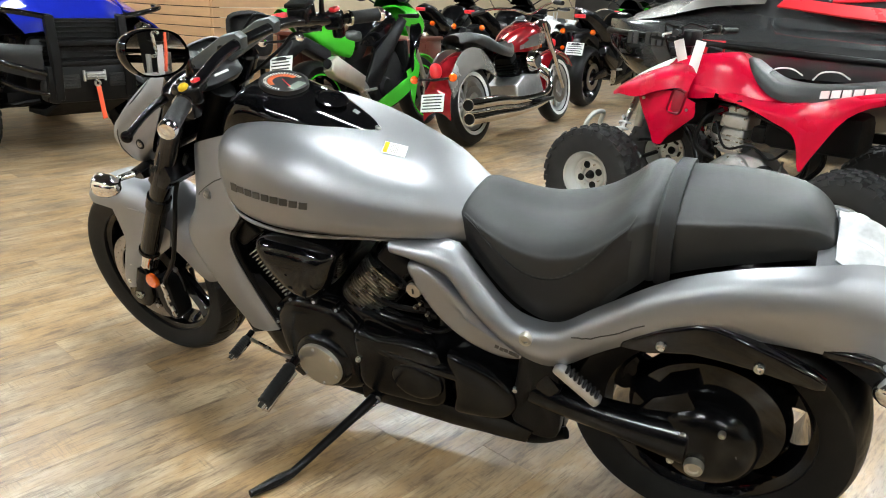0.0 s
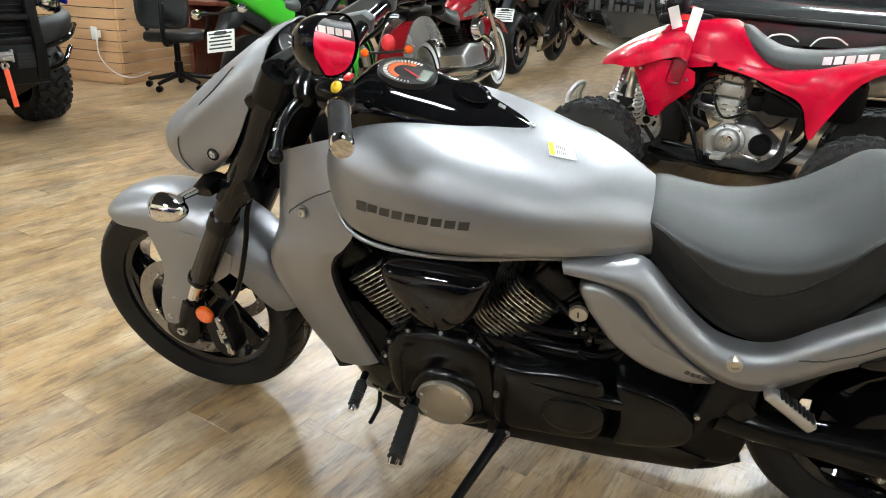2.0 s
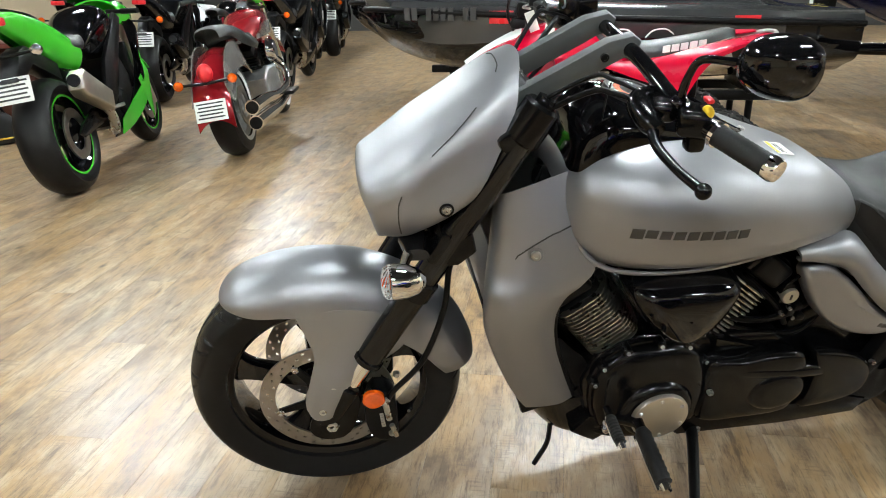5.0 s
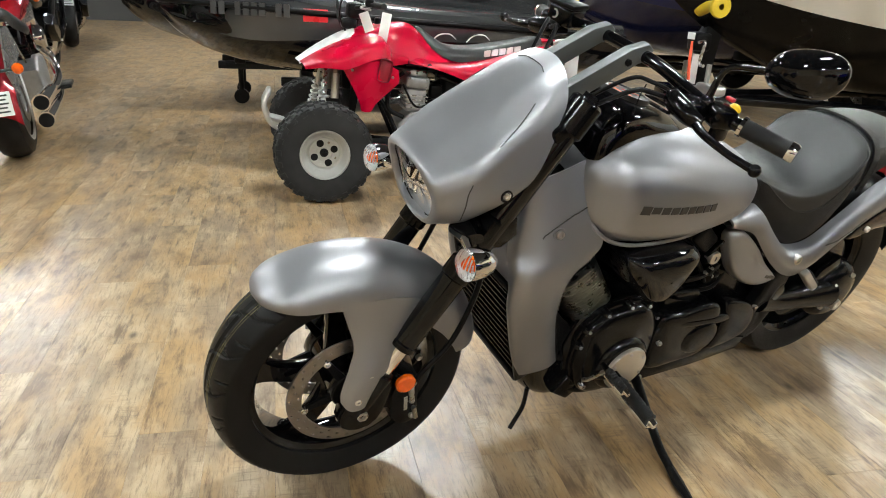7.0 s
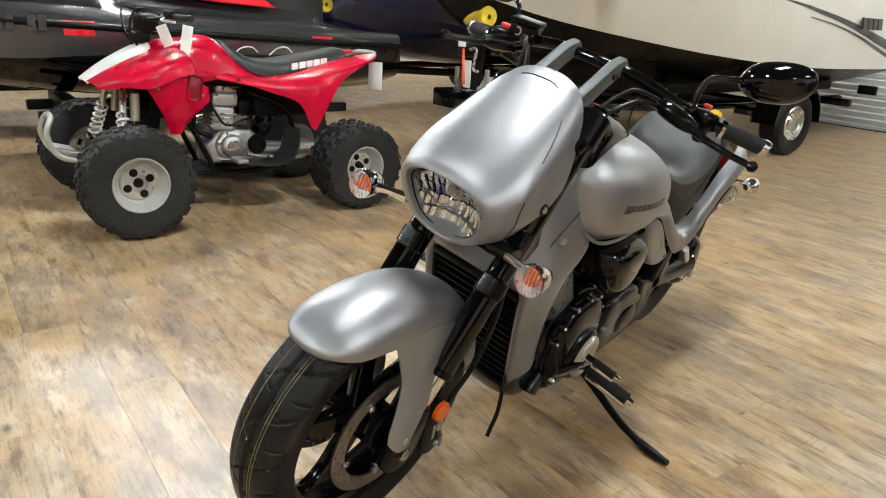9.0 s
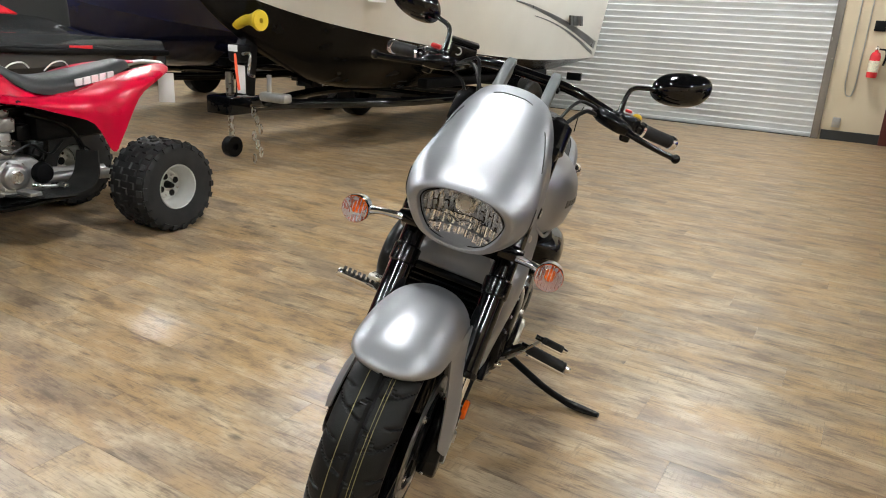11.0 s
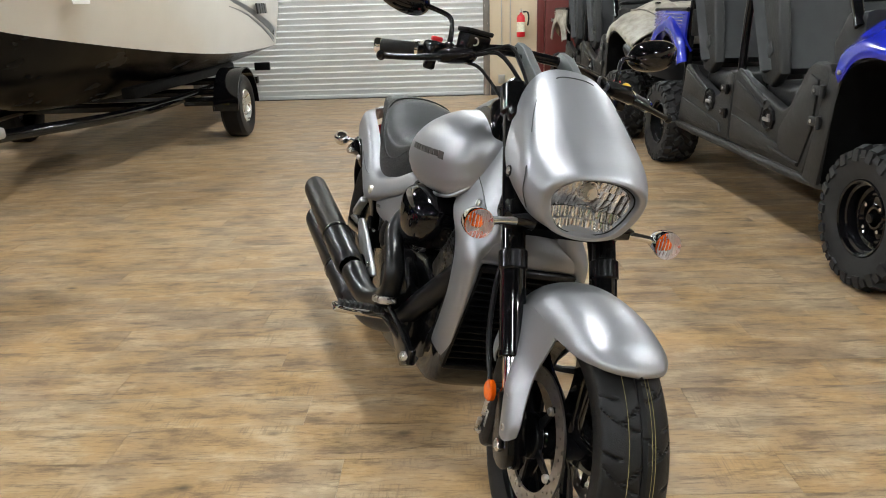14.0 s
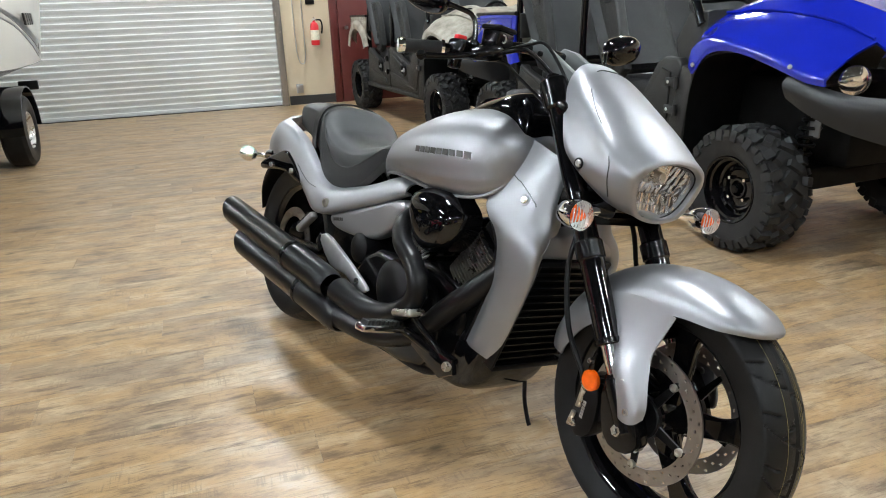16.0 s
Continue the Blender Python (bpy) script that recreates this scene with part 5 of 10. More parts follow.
for ang, r, hw in ((168, 0.372, 0.10), (150, 0.39, 0.125), (130, 0.40, 0.14), (105, 0.40, 0.145), (80, 0.40, 0.145), (60, 0.40, 0.14), (45, 0.40, 0.13)):
    c, s_ = math.cos(radians(180 - ang)), math.sin(radians(180 - ang))
    rows.append([(RAX.x - r * math.cos(radians(ang)) * -1, hw * q, RAX.z + (r - dr) * s_) for q, dr in ((0, 0), (0.5, 0.004), (0.85, 0.02), (1.0, 0.06))])
part("rear_fender", thick(skin(both(rows), 4, 4), 0.004), M_BLACK, bike, "black inner rear fender")
part("tail_deck", skin(both([[(-0.12, 0, 0.815), (-0.12, 0.06, 0.812), (-0.12, 0.12, 0.80)], [(-0.20, 0, 0.805), (-0.20, 0.05, 0.80), (-0.21, 0.085, 0.79)], [(-0.28, 0, 0.785), (-0.28, 0.03, 0.78), (-0.29, 0.045, 0.762)], [(-0.315, 0, 0.76), (-0.315, 0.02, 0.755), (-0.32, 0.03, 0.74)]]), 4, 4), M_GREY, bike, "satin grey tail deck")
film = [[(-0.150, y, 0.842 - abs(y) * 0.35 + 0.006 * math.sin(y * 90)) for y in np.linspace(-0.10, 0.10, 9)], [(-0.20, y, 0.836 - abs(y) * 0.42 + 0.010 * math.sin(y * 130 + 1)) for y in np.linspace(-0.115, 0.115, 9)],
        [(-0.245, y, 0.812 - abs(y) * 0.48 + 0.008 * math.sin(y * 110 + 2)) for y in np.linspace(-0.12, 0.12, 9)], [(-0.30, y, 0.775 - abs(y) * 0.5) for y in np.linspace(-0.10, 0.10, 9)]]
part("wrap_film", thick(skin(film, 5, 4), 0.002), mat("crumpled clear wrap", (0.62, 0.63, 0.65), 0.2, 0, 0.25, 30, 0.9, 60), bike, "crumpled pale protective film on the tail")
tl = part("tail_light", skin([[(-0.315, y, 0.70 + 0.03 * math.cos(y * 20)) for y in (-0.09, -0.045, 0, 0.045, 0.09)], [(-0.335, y, 0.665) for y in (-0.085, -0.045, 0, 0.045, 0.085)], [(-0.32, y, 0.63) for y in (-0.08, -0.045, 0, 0.045, 0.08)]], 4, 4), M_RED, bike, "red tail light")
pl = part("plate_holder", moved(box((0, 0, 0), (0.006, 0.19, 0.12), 0.003), Matrix.Translation((-0.345, 0, 0.51)) @ Matrix.Rotation(radians(14), 4, "Y")), M_BLACK, bike, "black number plate holder with paper plate")
part("paper_plate", moved(box((-0.005, 0, 0), (0.002, 0.17, 0.10)), Matrix.Translation((-0.345, 0, 0.51)) @ Matrix.Rotation(radians(14), 4, "Y")), M_WHITE, pl)
part("plate_arm", tube([(-0.24, 0, 0.64), (-0.31, 0, 0.60), (-0.34, 0, 0.55)], 0.03, 10), M_BLACK, pl)

# rear wheel and shaft drive
XF = Matrix.Translation(RAX)
rear_wheel = cast_wheel("rear_wheel", "gloss black cast rear wheel", 0.236, 0.21, (0.085, 0.10), 5, 0.125, 0.2)
part("tyre", tyre(0.328, 0.242, 0.238, 260, 0.003, 16), M_RUBBER, rear_wheel, "wide black rear tyre")
part("wheel_dish", lathe([(0.06, 0.105), (0.12, 0.100), (0.165, 0.085), (0.178, 0.06), (0.178, 0.045), (0.06, 0.05)], 48, about_y((0, 0, 0)), closed=True), M_GLOSS, rear_wheel)
part("brake_disc", moved(brake_disc(0.10, 0.137), Matrix.Translation((0, -0.115, 0))), M_DISC, rear_wheel)
XF = Matrix()
drive = part("final_drive", join(lathe([(0, 0.0), (0.05, 0.0), (0.085, -0.01), (0.105, -0.03), (0.115, -0.07), (0.11, -0.10)], 40, about_y(RAX + Vector((-0.01, 0.195, 0)))),
     tube([(0.05, 0.155, 0.33), (0.18, 0.16, 0.335), (0.32, 0.158, 0.345), (0.40, 0.15, 0.36)], [0.06, 0.042, 0.036, 0.042], 16)), M_SATIN, bike, "satin black shaft final drive")
part("axle_nut", lathe([(0.0, 0.012), (0.010, 0.012), (0.012, 0.016), (0.019, 0.016), (0.021, 0.008), (0.021, -0.01), (0, -0.01)], 24, about_y((0.024, 0.197, 0.298))), M_COVER, drive)
part("filler_plug", bolt((-0.042, 0.178, 0.342), (0, 1, 0), 0.017, 0.012), M_ALU, drive)
for q in ((0.055, 0.37), (0.075, 0.285), (-0.02, 0.40)):
    part("drive_bolt", bolt((q[0], 0.19, q[1]), (0, 1, 0), 0.008), M_COVER, drive)
part("swingarm", tube([(0.40, -0.14, 0.36), (0.2, -0.155, 0.34), (0.02, -0.15, 0.325)], [0.035, 0.03, 0.035], 14), M_SATIN, bike)
part("swingarm_guard", prism([(0.06, 0.47), (0.13, 0.43), (0.16, 0.38), (0.10, 0.37), (0.03, 0.41)], 0.14, 0.165, 0.008), M_SATIN, bike)

# pegs, pedals and side stand
def peg(a, b, up, parent, name="foot_peg", r=0.014, body=None):
    a, b, up = Vector(a), Vector(b), Vector(up)
    d = (b - a).normalized()
    L = (b - a).length
    m = Matrix.Translation(a) @ d.to_track_quat("Z", "Y").to_matrix().to_4x4()
    prof = [(0, 0), (r * 0.8, 0)] + [(r * (1.0 + 0.13 * (k % 2)), L * (0.06 + 0.88 * k / 17)) for k in range(18)] + [(r * 0.8, L * 0.97), (0, L * 0.97)]
    if body:
        p = part(name, moved(box((0, 0, L / 2), (r * 2.2, r * 1.3, L), r * 0.35, seg=3), m), body, parent, "polished foot peg with a rubber tread")
        lift = m.inverted().to_3x3() @ up.normalized() * r * 0.85
        for k in range(9):
            part("tread_rib", moved(box((0, 0, 0), (r * 1.7, r * 0.9, L * 0.06), r * 0.1), m @ Matrix.Translation(lift + Vector((0, 0, L * (0.12 + 0.095 * k))))), M_GRIP, p)
        return p
    p = part(name, lathe(prof, 16, m), M_GRIP, parent, "ribbed rubber foot peg")
    part("peg_base", cyl(a - d * 0.022, a + d * 0.004, r * 0.75), M_SATIN, p)
    part("peg_end", join(cyl(b - d * 0.006, b + d * 0.012, r * 0.75, r * 0.6), moved(box((0, 0, 0), (r * 2.1, r * 0.9, L * 0.98), r * 0.25), m @ Matrix.Translation((0, 0, L / 2)) @ Matrix.Translation((m.inverted().to_3x3() @ -up) * r))), M_CHROME, p)
    return p


ctrl = part("control_bracket", join(tube([(1.11, 0.15, 0.225), (1.075, 0.19, 0.275), (1.053, 0.24, 0.312)], [0.016, 0.014, 0.011], 10), prism([(1.17, 0.21), (1.13, 0.26), (1.09, 0.25), (1.07, 0.20), (1.11, 0.17)], 0.13, 0.165, 0.008), tube([(1.12, 0.15, 0.21), (1.06, 0.16, 0.195), (0.98, 0.15, 0.18)], 0.014, 10)), M_SATIN, bike, "black left foot control bracket")
peg((1.051, 0.258, 0.312), (1.049, 0.395, 0.293), (0, -0.1, 1), ctrl, r=0.0165)
part("shift_lever", join(tube([(1.09, 0.175, 0.25), (1.12, 0.22, 0.30), (1.142, 0.265, 0.37), (1.15, 0.285, 0.402)], [0.007, 0.005, 0.005, 0.006], 10)), M_STEEL, ctrl, "steel shift lever")
peg((1.15, 0.288, 0.404), (1.148, 0.356, 0.396), (0, 0, 1), ctrl, "shift_peg", 0.0105)
part("linkage_bolt", bolt((1.10, 0.19, 0.245), (0, 1, 0), 0.009, 0.01), M_CHROME, ctrl)
rb = part("brake_bracket", join(prism([(1.225, 0.235), (1.215, 0.275), (1.10, 0.29), (1.0, 0.32), (0.965, 0.30), (0.97, 0.27), (1.07, 0.235), (1.17, 0.205)], -0.215, -0.185, 0.008), tube([(1.12, -0.20, 0.26), (1.05, -0.225, 0.285), (1.02, -0.24, 0.295)], 0.014, 10)), M_GLOSS, bike, "black right foot control bracket")
peg((1.01, -0.235, 0.295), (1.04, -0.405, 0.318), (0, 0.1, 1), rb, r=0.017, body=M_CHROME)
pedal = part("brake_pedal", moved(box((0, 0, 0), (0.095, 0.055, 0.022), 0.009, seg=3), Matrix.Translation((1.055, -0.262, 0.358)) @ Matrix.Rotation(radians(-16), 4, "Y")), M_STEEL, rb, "polished brake pedal pad")
part("pedal_arm", tube([(1.06, -0.25, 0.352), (1.09, -0.235, 0.325), (1.14, -0.21, 0.285), (1.19, -0.205, 0.255)], 0.009, 10), M_SATIN, pedal)
part("pivot_bolt", bolt((1.205, -0.215, 0.252), (0, -1, 0), 0.014, 0.012), M_STEEL, rb)
for s in (1, -1):
    pb = part("pillion_peg_mount", prism([(0.36, 0.44), (0.40, 0.40), (0.36, 0.36), (0.33, 0.40)], 0.165 * s, 0.185 * s, 0.006), M_SATIN, bike)
    pm = Matrix.Translation((0.285, 0.205 * s, 0.455)) @ Matrix.Rotation(radians(-38), 4, "Y")
    part("pillion_peg", moved(box((0, 0, 0), (0.125, 0.03, 0.026), 0.008, seg=3), pm), M_ALU, pb, "folded aluminium pillion peg")
    for k in range(8):
        part("peg_rubber", moved(box((-0.045 + 0.012 * k, 0, 0.015), (0.007, 0.026, 0.007), 0.002), pm), M_GRIP, pb)
stand = part("side_stand", join(tube([(0.855, 0.135, 0.19), (0.87, 0.20, 0.178), (0.93, 0.36, 0.143), (0.955, 0.445, 0.134)], [0.017, 0.014, 0.012, 0.0115], 12),
     tube([(0.955, 0.445, 0.134), (0.975, 0.49, 0.142), (1.0, 0.552, 0.157)], [0.012, 0.014, 0.009], 8)), M_BLACK, bike, "black side stand, swung out")
part("stand_bracket", join(box((0.845, 0.135, 0.195), (0.06, 0.04, 0.05), 0.008), cyl((0.85, 0.12, 0.185), (0.85, 0.17, 0.185), 0.018)), M_SATIN, stand)
part("stand_pivot", bolt((0.85, 0.17, 0.185), (0, 1, 0), 0.010, 0.01), M_STEEL, stand)
helix = [Vector((0.835, 0.15, 0.185)).lerp(Vector((0.895, 0.27, 0.155)), k / 60) + Vector((0.006 * math.cos(k * 1.1), 0.002 * math.cos(k * 1.1), 0.006 * math.sin(k * 1.1))) for k in range(61)]
part("stand_spring", tube(helix, 0.0018, 6, 1), M_BLACK, stand)

# exhaust on the right side
ex = part("exhaust", tube([(1.16, -0.06, 0.62), (1.235, -0.10, 0.575), (1.245, -0.125, 0.53), (1.185, -0.150, 0.455), (1.105, -0.170, 0.375), (1.02, -0.195, 0.285), (0.88, -0.235, 0.235), (0.72, -0.272, 0.245)], [0.028, 0.031, 0.032, 0.034, 0.034, 0.034, 0.038, 0.044], 18), M_MUFFLER, bike, "matt black two-into-two exhaust")
part("rear_header", tube([(0.84, -0.14, 0.60), (0.88, -0.20, 0.575), (0.945, -0.24, 0.535), (1.02, -0.25, 0.497), (1.062, -0.25, 0.44), (1.045, -0.25, 0.38), (0.955, -0.255, 0.322), (0.84, -0.27, 0.302), (0.70, -0.28, 0.32)], [0.026, 0.028, 0.029, 0.029, 0.030, 0.030, 0.032, 0.038, 0.042], 18), M_MUFFLER, ex, "black heat-shielded rear header")
for (a, b) in (((0.66, -0.285, 0.322), (-0.115, -0.318, 0.412)), ((0.74, -0.272, 0.232), (0.02, -0.312, 0.312))):
    a, b = Vector(a), Vector(b)
    d = (b - a).normalized()
    L = (b - a).length
    m = Matrix.Translation(a) @ d.to_track_quat("Z", "Y").to_matrix().to_4x4()
    mu = part("muffler", lathe([(0.040, 0.0), (0.048, 0.02), (0.050, 0.05), (0.052, L * 0.32), (0.0525, L * 0.33), (0.050, L * 0.34), (0.050, L), (0.046, L + 0.001), (0.042, L - 0.02), (0.040, L - 0.15)], 40, m @ Matrix()), M_MUFFLER, ex, "slash-cut matt black muffler")
    for v in mu.data.vertices:
        w = m.inverted() @ v.co
        if w.z > L * 0.8:
            up_ = (m.to_3x3().inverted() @ Vector((0, 0, 1))).normalized()
            w.z += -0.55 * (w.x * up_.x + w.y * up_.y) * -1 * (w.z - L * 0.8) / (L * 0.2)
            v.co = m @ w
    part("band", lathe([(0.0535, L * 0.325), (0.055, L * 0.33), (0.055, L * 0.352), (0.0535, L * 0.357)], 40, m), M_SATIN, mu)
    part("shield_slot", moved(box((0, 0, 0), (0.006, 0.004, 0.16), 0.002), m @ Matrix.Rotation(radians(200), 4, "Z") @ Matrix.Translation((0, 0.0515, L * 0.16))), M_STEEL, mu)
br = part("muffler_bracket", prism([(0.47, 0.432), (0.50, 0.46), (0.58, 0.44), (0.76, 0.372), (0.80, 0.345), (0.75, 0.33), (0.66, 0.36), (0.56, 0.365)], -0.245, -0.228, 0.006, 2, smooth=2), M_ALU, ex, "grey muffler bracket")
part("bracket_bolt", bolt((0.745, -0.248, 0.362), (0, -1, 0), 0.010, 0.006), M_STEEL, br)
part("right_case", prism([(0.66, 0.22), (0.64, 0.38), (0.76, 0.47), (0.92, 0.46), (1.06, 0.42), (1.10, 0.30), (1.04, 0.19), (0.84, 0.17)], -0.20, -0.14, 0.025, 3, smooth=2), M_SATIN, engine, "satin black right crankcase cover")
part("generator_cover", lathe([(0, 0.0), (0.06, 0.0), (0.085, -0.012), (0.092, -0.04), (0.092, -0.07)], 40, Matrix.Translation((0.885, -0.222, 0.378)) @ Matrix.Rotation(radians(90), 4, "X")), M_BLACK, engine)
part("starter_cover", lathe([(0, 0.0), (0.03, 0.0), (0.05, -0.01), (0.055, -0.04), (0.055, -0.08)], 32, Matrix.Translation((0.62, -0.19, 0.44)) @ Matrix.Rotation(radians(90), 4, "X")), M_BLACK, engine)

# ---- other vehicles: materials ----
M_RACE = mat("gloss red plastic", (0.50, 0.0015, 0.028), 0.28, 0, 0.08, 5, 0, 300, spec=0.22)
M_CREAM = mat("white gelcoat", (0.72, 0.70, 0.64), 0.22, 0, 0.04, 3, 0, 300, coat=0.5)
M_LIME = mat("lime green paint", (0.07, 0.56, 0.03), 0.2, 0, 0.1, 5, 0, 300, coat=0.5)
M_MAROON = mat("candy red paint", (0.30, 0.008, 0.015), 0.15, 0.3, 0.1, 5, 0, 300, coat=0.7)
M_BLUE = mat("gloss blue plastic", (0.008, 0.016, 0.30), 0.14, 0, 0.1, 5, 0.02, 300, coat=0.3, spec=0.4)
M_HULL = mat("dark navy gelcoat", (0.008, 0.012, 0.06), 0.18, 0, 0.1, 4, 0, 300, coat=0.6)
M_SKI = mat("metallic charcoal gelcoat", (0.055, 0.056, 0.058), 0.2, 0.4, 0.15, 4, 0.03, 1500, coat=0.7)
M_WHITEP = mat("white plastic", (0.75, 0.75, 0.74), 0.3, 0, 0.05, 5)
M_CAMO = mat("camouflage print plastic", (0.42, 0.39, 0.33), 0.45, 0, 0.2, 9, 0.1, 40, second=(0.10, 0.09, 0.065))
M_KNOB = mat("knobbly tyre rubber", (0.015, 0.015, 0.0155), 0.62, 0, 0.3, 12, 0.3, 300, spec=0.3)
M_PANEL = mat("grained dark grey plastic", (0.013, 0.013, 0.0125), 0.52, 0, 0.15, 12, 0.6, 500, spec=0.35)
M_FLARE = mat("matt grey moulded plastic", (0.014, 0.0145, 0.0155), 0.45, 0, 0.12, 10, 0.4, 600, spec=0.4)
M_UTVSEAT = mat("black seat fabric", (0.014, 0.015, 0.016), 0.55, 0, 0.15, 14, 0.5, 900, spec=0.35)
M_RIMW = mat("pale painted steel rim", (0.56, 0.56, 0.54), 0.34, 0.55, 0.08, 15, 0.1, 500)
M_WARM = mat("steel grey paint", (0.30, 0.28, 0.26), 0.25, 0.6, 0.1, 5, coat=0.4)
# darker copy of the red plastic; the vent's shade is in the colour
M_RACEDK = mat("shaded red plastic vent", (0.20, 0.001, 0.012), 0.4)
M_NEON = mat("orange webbing", (0.95, 0.12, 0.05), 0.6)


def studs(blocks):
    """Many small blocks in one mesh: a pose, a size and how far the top narrows."""
    bm = bmesh.new()
    for m, (a, b, c), f in blocks:
        v = [bm.verts.new(m @ Vector((x * a / 2, y * b / 2 * (f if x > 0 else 1), z * c / 2 * (f if x > 0 else 1)))) for x in (-1, 1) for y in (-1, 1) for z in (-1, 1)]
        for q in ((0, 1, 3, 2), (4, 6, 7, 5), (0, 4, 5, 1), (2, 3, 7, 6), (0, 2, 6, 4), (1, 5, 7, 3)):
            bm.faces.new([v[i] for i in q])
    return bm


def knob_tyre(r, w, rim, n=26, rows_=4, chevron=0.0):
    """An off-road tyre about y: carcass, and its tread blocks apart."""
    prof = [(rim, -w * 0.40), (rim * 1.04, -w * 0.47), ((r + rim) / 2, -w * 0.52), (r * 0.93, -w * 0.48), (r * 0.965, -w * 0.38), (r * 0.975, 0), (r * 0.965, w * 0.38), (r * 0.93, w * 0.48), ((r + rim) / 2, w * 0.52), (rim * 1.04, w * 0.47), (rim, w * 0.40), (rim * 0.95, 0)]
    body = lathe(prof, 48, about_y((0, 0, 0)), closed=True)
    blocks = []
    ys = np.linspace(-0.40, 0.40, rows_)
    for i in range(n):
        for j, y in enumerate(ys):
            edge = abs(y) > 0.3
            t = 2 * math.pi * (i + 0.5 * (j % 2)) / n
            rr = r * (0.965 if edge else 0.982)
            sx, sy, sz = 2 * math.pi * r / n * 0.55, w * 0.8 / rows_ * 0.82, r * 0.05
            m = Matrix.Rotation(-t, 4, "Y") @ Matrix.Translation((rr, y * w, 0)) @ Matrix.Rotation(radians(28 if y > 0 else -28) if edge else 0, 4, "Z") @ Matrix.Rotation(radians(chevron if y > 0 else -chevron), 4, "X")
            blocks.append((m, (sz, sy, sx), 0.8))
        for sd in (1, -1):
            t = 2 * math.pi * (i + 0.25) / n
            blocks.append((Matrix.Rotation(-t, 4, "Y") @ Matrix.Translation((r * 0.905, sd * w * 0.50, 0)) @ Matrix.Rotation(radians(-14 * sd), 4, "Z"), (r * 0.10, 0.012, 2 * math.pi * r / n * 0.42), 1.0))
    return body, studs(blocks)


def wheel(parent, c, r, w, rim, side, m_rim, n=26, rows_=4, chevron=0.0, holes=4):
    """A fat off-road wheel: tyre, tread, dished rim and hub. side is +1 where the outer face looks along +y."""
    global XF
    keep = XF
    XF = keep @ Matrix.Translation(c) @ (Matrix() if side > 0 else Matrix.Rotation(math.pi, 4, "Z"))
    body, blocks = knob_tyre(r, w, rim, n, rows_, chevron)
    wh = part("wheel", lathe([(rim * 1.02, w * 0.44), (rim * 1.0, w * 0.47), (rim * 0.95, w * 0.46), (rim * 0.90, w * 0.30), (rim * 0.80, w * 0.24), (rim * 0.74, w * 0.12), (rim * 0.66, w * 0.10), (rim * 0.60, w * 0.16), (rim * 0.34, w * 0.17), (rim * 0.30, w * 0.12), (0, w * 0.12)], 44, about_y((0, 0, 0))), m_rim, parent)
    part("tyre", body, M_KNOB, wh, "knobbly off-road tyre")
    part("tread", blocks, M_KNOB, wh)
    part("rim_back", lathe([(rim * 0.98, -w * 0.45), (rim * 0.9, -w * 0.3), (rim * 0.85, 0), (rim * 0.75, w * 0.1)], 40, about_y((0, 0, 0))), m_rim, wh)
    part("hub", join(cyl((0, w * 0.08, 0), (0, w * 0.26, 0), rim * 0.19, rim * 0.13, 20, 0.004), cyl((0, w * 0.2, 0), (0, w * 0.30, 0), rim * 0.10, seg=6)), M_DARK, wh)
    for k in range(holes):
        a = 2 * math.pi * k / holes + 0.4
        part("lug_nut", cyl((rim * 0.47 * math.cos(a), w * 0.14, rim * 0.47 * math.sin(a)), (rim * 0.47 * math.cos(a), w * 0.22, rim * 0.47 * math.sin(a)), rim * 0.06, rim * 0.045, 8), M_STEEL, wh)
        b = a + math.pi / holes
        part("rim_slot", cyl((rim * 0.43 * math.cos(b), w * 0.165, rim * 0.43 * math.sin(b)), (rim * 0.43 * math.cos(b), w * 0.174, rim * 0.43 * math.sin(b)), rim * 0.15, seg=14), M_DARK, wh)
    XF = keep
    return wh


def spring(a, b, r=0.028, turns=7, wire=0.006):
    a, b = Vector(a), Vector(b)
    d = (b - a).normalized()
    o = d.orthogonal().normalized()
    q = d.cross(o)
    n = turns * 10
    return tube([a.lerp(b, k / n) + o * r * math.cos(k * 0.628) + q * r * math.sin(k * 0.628) for k in range(n + 1)], wire, 6, 1)


